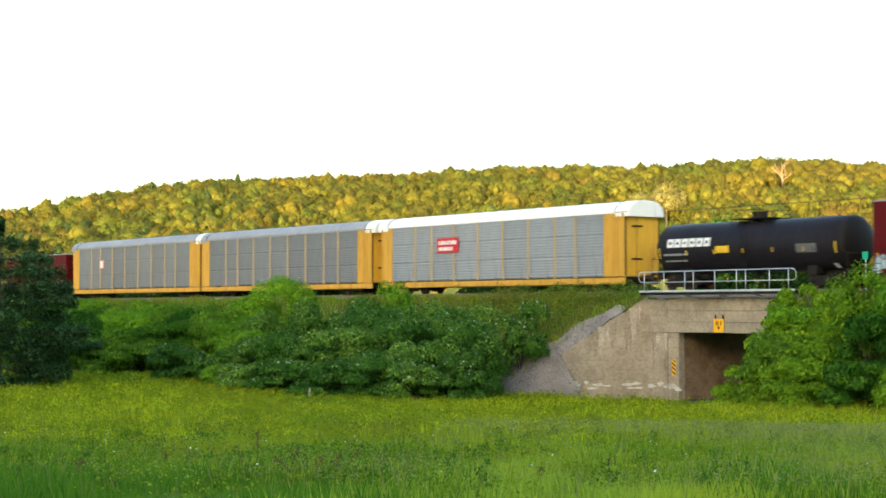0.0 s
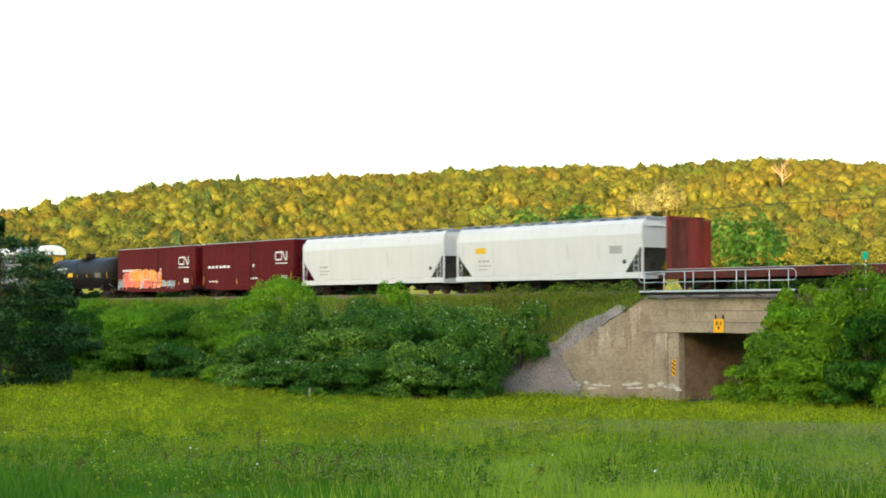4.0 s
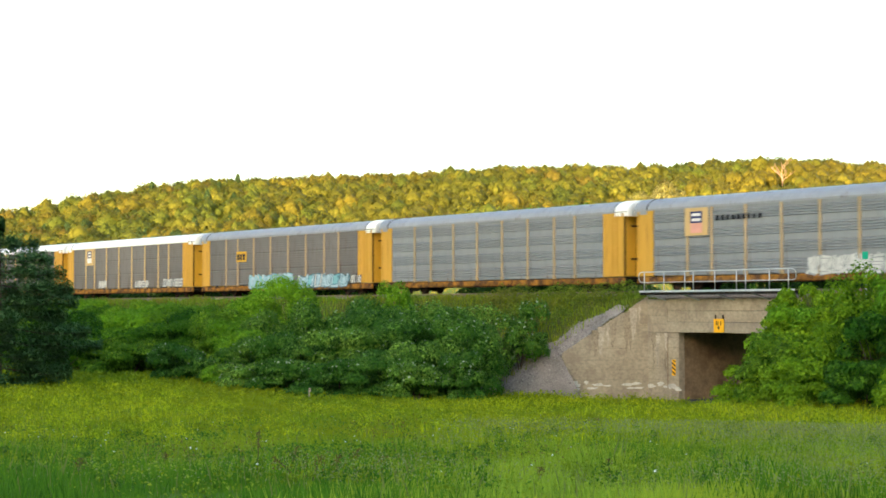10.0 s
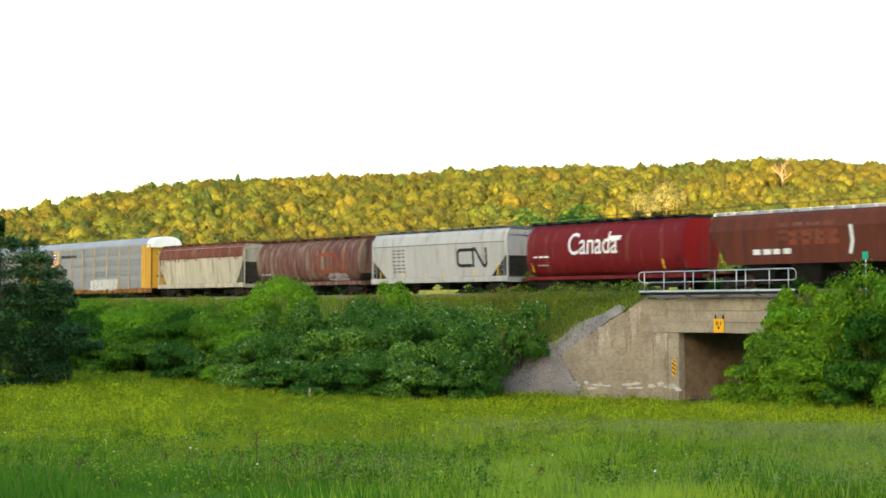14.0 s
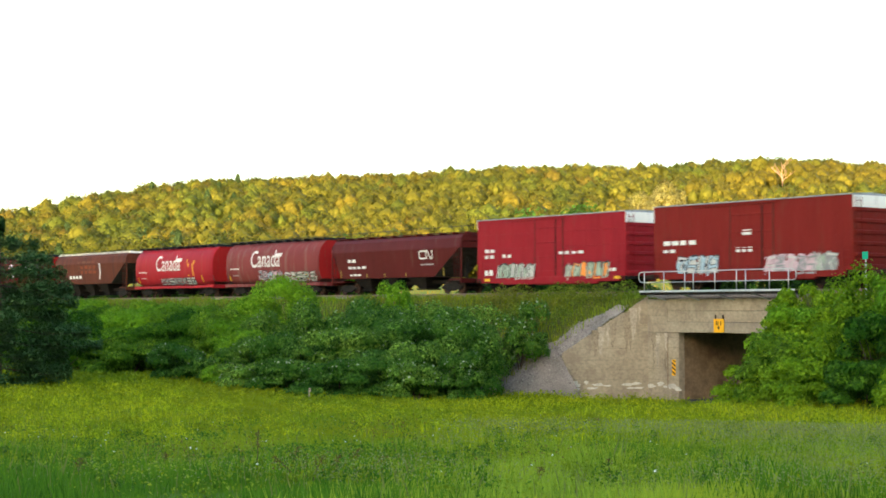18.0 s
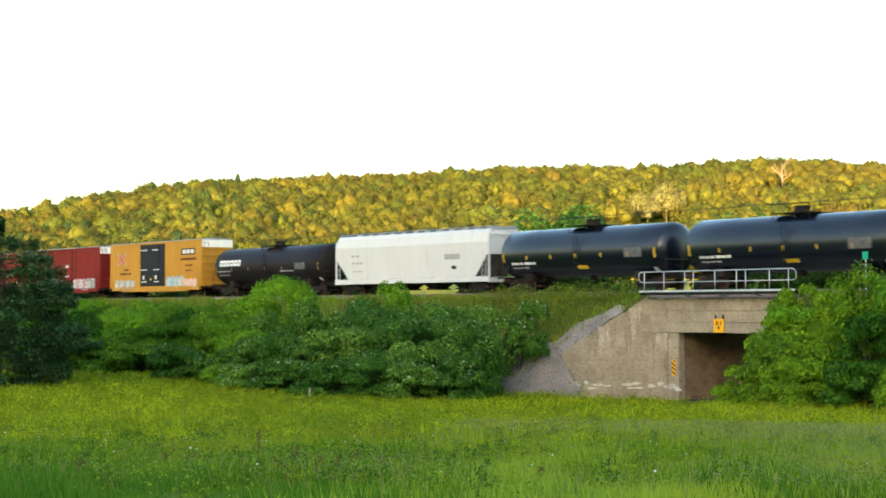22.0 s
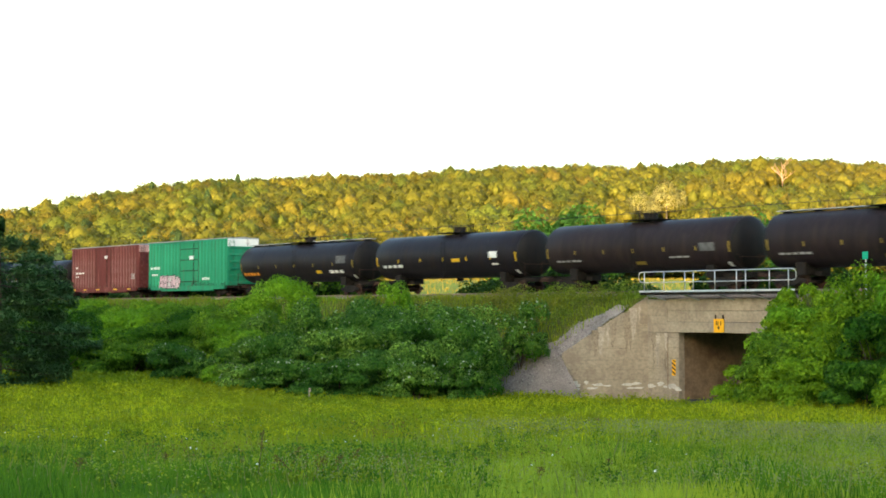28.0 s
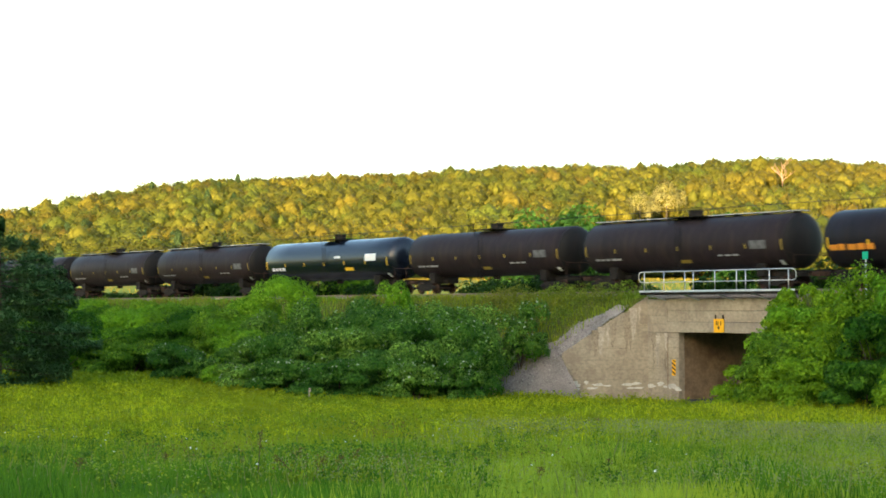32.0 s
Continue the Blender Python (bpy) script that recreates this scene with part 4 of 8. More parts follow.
M["grass_mid"] = leaf_material("mid_green_grass", (0.080, 0.155, 0.008), (0.240, 0.345, 0.018), (0.23, 0.30, 0.014), 0.2, 0.3)
M["haze"] = leaf_material("pale_seed_panicles", (0.21, 0.245, 0.085), (0.34, 0.37, 0.15), (0.28, 0.30, 0.11), 0.3, 0.3)
M["tuft"] = leaf_material("dark_broad_weeds", (0.034, 0.100, 0.007), (0.110, 0.240, 0.018), (0.07, 0.165, 0.011), 0.5, 0.25)
M["straw"] = leaf_material("pale_seed_stalks", (0.15, 0.19, 0.04), (0.22, 0.25, 0.06), (0.18, 0.21, 0.05), 0.3, 0.2)


def field_limit(x, y):
    """True where the field is open: short of the bank's foot and clear of the road."""
    w = (x * ST + (y - 123.2) * CT) - SIDE
    return w < -TOE + 1.5


def build_grass():
    rng = np.random.default_rng(21)
    for name, n, y0, y1, h0, h1, w, mat, label in (
            ("meadow_grass", 105000, 19, 46, 0.16, 0.44, 0.013, "grass_near", "deep green meadow grass with mixed weeds"),
            ("meadow_grass", 105000, 19, 56, 0.16, 0.44, 0.014, "grass_pale", "light green meadow grass going to seed"),
            ("meadow_grass", 60000, 30, 66, 0.22, 0.52, 0.020, "grass_mid", "mid-green meadow grass with mixed weeds"),
            ("meadow_weeds", 125000, 40, 128, 0.30, 0.66, 0.05, "grass_far", "tall yellow-green meadow weeds coming into flower"),
            ("meadow_weeds", 140000, 36, 128, 0.30, 0.66, 0.05, "grass_gold", "golden yellow-green meadow weeds coming into flower"),
            ("seed_stalks", 4000, 20, 80, 0.4, 0.7, 0.010, "straw", "pale seed stalks standing in the meadow")):
        x, y = scatter(rng, n, y0, y1)
        if mat in ("grass_far", "grass_gold"):
            gold = 0.12 + 0.62 * smooth_step(-0.5, 0.9, x / (0.262 * y)) + 0.75 * np.array([noise.noise(Vector((a * 0.09, b * 0.035, 31))) for a, b in zip(x, y)])
            keep = (rng.random(n) < smooth_step(38, 66, y)) & ((rng.random(n) < gold) == (mat == "grass_gold"))
        elif mat == "grass_mid":
            keep = rng.random(n) < smooth_step(25, 42, y)
        elif mat in ("grass_near", "grass_pale"):
            lean = 0.42 + 0.55 * x / (0.262 * y) + 0.9 * np.array([noise.noise(Vector((a * 0.28, b * 0.11, 5))) for a, b in zip(x, y)])
            keep = (rng.random(n) < lean) == (mat == "grass_pale")
            keep &= rng.random(n) > (smooth_step(40, 56, y) if mat == "grass_pale" else smooth_step(32, 46, y))
        else:
            keep = rng.random(n) < 2
        x, y = x[keep], y[keep]
        ok = field_limit(x, y)
        x, y = x[ok], y[ok]
        tall = 0.78 + (0.95 if y1 < 60 else 0.6) * np.array([noise.noise(Vector((a * 0.45, b * 0.22, 2))) for a, b in zip(x, y)])
        h = (h0 + (h1 - h0) * rng.random(len(x))) * np.maximum(0.3, tall)
        me = blades(name, x, y, ground_z(x, y) - 0.02, h, w * (0.6 + 0.8 * rng.random(len(x))), M[mat], rng)
        tagged(new(name, me), label, "grass", kind="stuff")
    # broad low weeds
    n = 30000
    x, y = scatter(rng, n, 44, 120)
    ok = field_limit(x, y) & (rng.random(n) < smooth_step(42, 80, y))
    x, y = x[ok], y[ok]
    z = ground_z(x, y) + 0.1 + 0.45 * rng.random(len(x))
    nn = rng.normal(size=(len(x), 3)) * 0.6
    nn[:, 2] += 1
    me = leaves("broad_weeds", np.stack([x, y, z], 1), nn, (0.05 + 0.0016 * y) * (0.6 + 0.8 * rng.random(len(x))), M["grass_far"], 0.6, rng)
    tagged(new("broad_weeds", me), "low broad-leaved weeds among the meadow grass", "weeds", kind="stuff")
    for nm, n, y0, y1, mt, sz in (("clover_tufts", 26000, 21, 58, "grass_pale", 0.05), ("dark_tufts", 30000, 21, 66, "tuft", 0.085), ("light_tufts", 11000, 21, 62, "grass_far", 0.05)):
        x, y = scatter(rng, n, y0, y1)
        pt = np.array([noise.noise(Vector((a * 0.22, b * 0.10, len(nm)))) for a, b in zip(x, y)])
        keep = pt + 0.35 * rng.random(n) > (0.38 if nm == "dark_tufts" else 0.12)
        if nm == "dark_tufts":
            keep &= x / (0.262 * y) < 0.25 - 0.9 * rng.random(n) ** 2
        x, y, pt = x[keep], y[keep], pt[keep]
        z = ground_z(x, y) + 0.10 + (0.30 + 0.2 * pt) * rng.random(len(x))
        nn = rng.normal(size=(len(x), 3)) * 0.6
        nn[:, 2] += 1
        me = leaves(nm, np.stack([x, y, z], 1), nn, sz * (0.6 + 0.9 * rng.random(len(x))), M[mt], 0.55, rng)
        tagged(new(nm, me), "patches of small-leaved weeds in the near meadow", "weeds", kind="stuff")
    # rounded clumps of taller weeds
    for nm, n, y0, y1, mt, r0, h0, lf, k, lab in (
            ("weed_clumps", 150, 22, 62, "tuft", 0.34, 0.46, 0.07, 110, "dark green weed clumps standing in the meadow"),
            ("weed_clumps", 170, 22, 62, "grass_mid", 0.30, 0.44, 0.06, 100, "fresh green weed clumps standing in the meadow"),
            ("goldenrod_clumps", 330, 48, 104, "grass_gold", 0.7, 0.62, 0.085, 160, "yellow-green goldenrod clumps in the far meadow"),
            ("goldenrod_clumps", 260, 50, 104, "grass_far", 0.7, 0.66, 0.085, 160, "green goldenrod clumps in the far meadow")):
        cx, cy = scatter(rng, n, y0, y1)
        ok = field_limit(cx, cy)
        cx, cy = cx[ok], cy[ok]
        cr, ch = r0 * (0.5 + rng.random(len(cx))), h0 * (0.75 + 0.5 * rng.random(len(cx)))
        d = rng.normal(size=(len(cx), k, 3))
        d[:, :, 2] = np.abs(d[:, :, 2])
        d /= np.linalg.norm(d, axis=2, keepdims=True)
        q = 0.65 + 0.4 * rng.random((len(cx), k, 1))
        pos = d * q * np.stack([cr, cr, ch], 1)[:, None] + np.stack([cx, cy, ground_z(cx, cy)], 1)[:, None]
        pos, d = pos.reshape(-1, 3), d.reshape(-1, 3)
        me = leaves(nm, pos, d + rng.normal(size=d.shape) * 0.5, lf * (0.6 + 0.9 * rng.random(len(pos))), M[mt], 0.45, rng, 0.1, d + rng.normal(size=d.shape) * 0.3)
        tagged(new(nm, me), lab, "weeds", kind="stuff")
    # airy seed panicles over the nearer grass
    n = 52000
    x, y = scatter(rng, n, 21, 58)
    pt = np.array([noise.noise(Vector((a * 0.16, b * 0.07, 8))) for a, b in zip(x, y)])
    keep = pt + 0.6 * np.clip(x / (0.262 * y), -1, 1) + 0.6 * rng.random(n) > 0.42
    x, y = x[keep], y[keep]
    z = ground_z(x, y) + 0.34 + 0.26 * rng.random(len(x))
    nn = rng.normal(size=(len(x), 3))
    me = leaves("seed_panicles", np.stack([x, y, z], 1), nn, (0.022 + 0.0005 * y) * (0.6 + 0.9 * rng.random(len(x))), M["haze"], 0.35, rng, 0.3)
    tagged(new("seed_panicles", me), "pale airy grass seed panicles over the meadow", "grass", kind="stuff")
    # grass on the bank
    n = 42000
    s = -120 + 200 * rng.random(n)
    yy = -TOE - 1 + (TOE - 1.3) * rng.random(n)
    wall = np.where((s > 15) & (s < 45), np.maximum(0, np.abs(yy + 0.2) - 3.0) * 0.79, 0)
    ok = ((s < 23.6 - wall - 1.8) | (s > 35.2 + wall)) & (yy < -1.9)
    s, yy = s[ok], yy[ok]
    zz = np.array([bank_z(v, q) for v, q in zip(yy, s)])
    px = s * CT + (yy + SIDE) * ST
    py = 123.2 - s * ST + (yy + SIDE) * CT
    h = (0.25 + 0.5 * rng.random(len(s))) * np.where(yy > -3.2, 0.7, 1.0)
    green = rng.random(len(s)) < 1 - smooth_step(-22, 4, s)
    M["bank_green"] = leaf_material("fresh_bank_grass", (0.07, 0.16, 0.008), (0.20, 0.36, 0.018), (0.15, 0.27, 0.012), 0.3, 0.3)
    for sel, mt, lab in ((green, "bank_green", "fresh green grass on the railway bank"), (~green, "grass_far", "uncut yellow-green grass on the railway bank")):
        me = blades("bank_grass", px[sel], py[sel], zz[sel] - 0.08, h[sel], 0.055 * (0.6 + 0.8 * rng.random(int(sel.sum()))), M[mt], rng)
        tagged(new("bank_grass", me), lab, "grass", kind="stuff")
    # rank verge along the ballast
    n = 30000
    s = -110 + 165 * rng.random(n)
    ok = (s < 22.6) | (s > 36)
    s = s[ok]
    yy = -4.3 + 2.1 * rng.random(len(s)) ** 0.8
    px = s * CT + (yy + SIDE) * ST
    py = 123.2 - s * ST + (yy + SIDE) * CT
    zz = np.array([bank_z(v, q) for v, q in zip(yy, s)])
    M["verge"] = leaf_material("dry_verge_grass", (0.085, 0.145, 0.014), (0.22, 0.32, 0.032), (0.20, 0.215, 0.030), 0.25, 0.3)
    tall = 0.6 + 0.6 * np.array([noise.noise(Vector((a * 0.3, 0, 5))) for a in s])
    me = blades("verge_grass", px, py, zz - 0.05, (0.32 + 0.48 * rng.random(len(s))) * tall, 0.05 * (0.6 + 0.8 * rng.random(len(s))), M["verge"], rng)
    tagged(new("verge_grass", me), "rank olive-brown grass along the edge of the ballast", "grass", kind="stuff")
    # leafy weeds above the gravel
    n = 8000
    s = 8 + 15.2 * rng.random(n)
    yy = -5.6 + 3.1 * rng.random(n)
    lim = 23.0 - np.maximum(0, np.abs(yy + 0.2) - 3.0) * 1.9 - 0.5
    ok = s < lim
    s, yy = s[ok], yy[ok]
    top = 0.40 + 1.05 * np.array([max(0.0, 0.4 + noise.noise(Vector((a * 0.55, b * 0.8, 6)))) for a, b in zip(s, yy)])
    px = s * CT + (yy + SIDE) * ST
    py = 123.2 - s * ST + (yy + SIDE) * CT
    zz = np.array([bank_z(v, q) for v, q in zip(yy, s)]) + top * rng.random(len(s)) ** 0.7
    nn = rng.normal(size=(len(s), 3)) * 0.6
    nn[:, 2] += 0.8
    me = leaves("bank_weeds", np.stack([px, py, zz], 1), nn, 0.10 + 0.10 * rng.random(len(s)), M["verge"], 0.5, rng)
    tagged(new("bank_weeds", me), "leafy olive-green weeds at the top of the bank", "weeds", kind="stuff")
    # far meadow beyond the track
    M["gold_field"] = leaf_material("golden_field", (0.16, 0.13, 0.012), (0.30, 0.22, 0.022), (0.26, 0.17, 0.02), 0.05, 0.2)
    n = 26000
    yq = 165 + 330 * rng.random(n) ** 1.3
    xq = (rng.random(n) - 0.5) * 0.62 * yq
    w = (xq * ST + (yq - 123.2) * CT) - SIDE
    ok = w > 14
    xq, yq = xq[ok], yq[ok]
    me = blades("far_meadow", xq, yq, ground_z(xq, yq) - 0.05, 0.4 + 0.5 * rng.random(len(xq)), 0.16, M["gold_field"], rng)
    tagged(new("far_meadow", me), "sunlit yellow meadow beyond the railway", "grass", kind="stuff")
    # reddish-brown seed specks in patches
    n = 9000
    x, y = scatter(rng, n, 24, 66)
    pt = np.array([noise.noise(Vector((a * 0.3, b * 0.12, 14))) for a, b in zip(x, y)])
    keep = pt + 0.3 * rng.random(n) > 0.36
    x, y = x[keep], y[keep]
    z = ground_z(x, y) + 0.28 + 0.3 * rng.random(len(x))
    M["speck"] = leaf_material("brown_seed_specks", (0.11, 0.075, 0.02), (0.21, 0.15, 0.045), (0.16, 0.11, 0.03), 2.0, 0.1)
    me = leaves("brown_seeds", np.stack([x, y, z], 1), rng.normal(size=(len(x), 3)), (0.02 + 0.0006 * y) * (0.6 + 0.9 * rng.random(len(x))), M["speck"], 0.6, rng, 0.1)
    tagged(new("brown_seeds", me), "patches of reddish-brown seed heads in the meadow", "weeds", kind="stuff")
    # white flower heads
    n = 170
    x, y = scatter(rng, n, 22, 60)
    z = ground_z(x, y) + 0.45 + 0.25 * rng.random(n)
    M["petal"] = material("white_petals", (0.8, 0.8, 0.74), 0.8, spread=0.05)
    nn = rng.normal(size=(n, 3)) * 0.4
    nn[:, 2] += 1
    me = leaves("white_flowers", np.stack([x, y, z], 1), nn, 0.025 + 0.02 * rng.random(n), M["petal"], 1.0, rng, 0)
    tagged(new("white_flowers", me), "small white flower heads dotted through the grass", "flowers", kind="stuff")


build_grass()


# ---------------------------------------------------------------- single weeds in the near grass
SWAY = []
M["dock"] = leaf_material("rusty_seed_heads", (0.085, 0.065, 0.016), (0.17, 0.125, 0.035), (0.12, 0.09, 0.022), 2.0, 0.1)
M["stalk"] = material("dry_stalk", (0.10, 0.075, 0.04), 0.9, spread=0.2)


def weed(x, y, h, seed, lean, label, head=True, sway=0.0):
    rng = np.random.default_rng(seed)
    ob = new("weed_plant")
    base = pose(x, y, float(ground_z(x, y)) - 0.03)
    ob.matrix_basis = base
    top = Vector((lean * h, 0.05, h))
    part("stem", tube(bmesh.new(), [(0, 0, 0), (lean * h * 0.35, 0, h * 0.5), top], [0.010, 0.008, 0.004], 5), M["stalk"], ob)
    n = 80
    if head:
        t = 0.68 + 0.32 * rng.random(n)
        pos = np.stack([lean * h * t ** 1.3, 0 * t, h * t], 1) + rng.normal(size=(n, 3)) * np.array([0.07, 0.07, 0.03]) * (1.25 - t)[:, None] * 1.5
        tagged(part("seed_head", leaves("seed_head", pos, rng.normal(size=(n, 3)), 0.022 + 0.02 * rng.random(n), M["dock"], 0.7, rng), None, ob), kind="stuff")
    m = 26
    t = 0.05 + 0.5 * rng.random(m)
    a = rng.random(m) * 6.28
    pos = np.stack([lean * h * t + np.cos(a) * 0.09, np.sin(a) * 0.09, h * t], 1)
    part("leaf_tuft", leaves("leaf_tuft", pos, np.stack([np.cos(a), np.sin(a), 0.8 + 0 * a], 1), 0.12 + 0.08 * rng.random(m), M["grass_mid"], 0.3, rng), None, ob)
    tagged(ob, label, "weed", "single weeds in the meadow")
    if sway:
        SWAY.append((ob, base, sway))


weed(-2.95, 27.0, 0.95, 1, 0.02, "tall thin dry weed stalk in the meadow", sway=6.0)
weed(-2.15, 26.5, 0.55, 2, -0.9, "rusty brown dock plant bent over in the grass", sway=4.0)
weed(-2.05, 26.2, 0.60, 3, 0.35, "rusty brown dock plant in the grass", sway=4.0)
weed(-2.75, 30.5, 0.62, 4, 0.25, "small dark dock plant in the grass", sway=5.0)
weed(-1.80, 28.2, 0.55, 5, 0.15, "rusty brown dock plant in the grass", sway=4.0)
weed(-3.45, 30.0, 0.45, 6, -0.2, "rusty brown dock plant in the grass")
weed(-1.9, 33.0, 0.55, 7, 0.5, "rusty brown dock plant in the grass")
weed(-1.2, 30.5, 0.5, 8, 0.3, "small brown dock plant in the grass")
weed(-5.1, 31.0, 0.45, 9, 0.1, "small brown dock plant in the grass")
weed(3.1, 31.5, 0.45, 10, -0.1, "small brown dock plant in the grass")
weed(-5.9, 27.5, 0.45, 11, 0.1, "tall weed with a brown seed head")
weed(1.5, 27.0, 0.45, 12, 0.1, "tall weed with a brown seed head")
# ---------------------------------------------------------------- train: paints
def paint(name, base, rough=0.5, stain=(0.10, 0.06, 0.04), amt=0.12, spread=0.08, streak=True, **kw):
    return material(name, base, rough, spread=spread, scale=7, fine=30, bump=0.05, stain=stain, stain_amt=amt, stretch=(1.6, 1, 0.22) if streak else (1, 1, 1), **{'spec': 0.08, **kw})


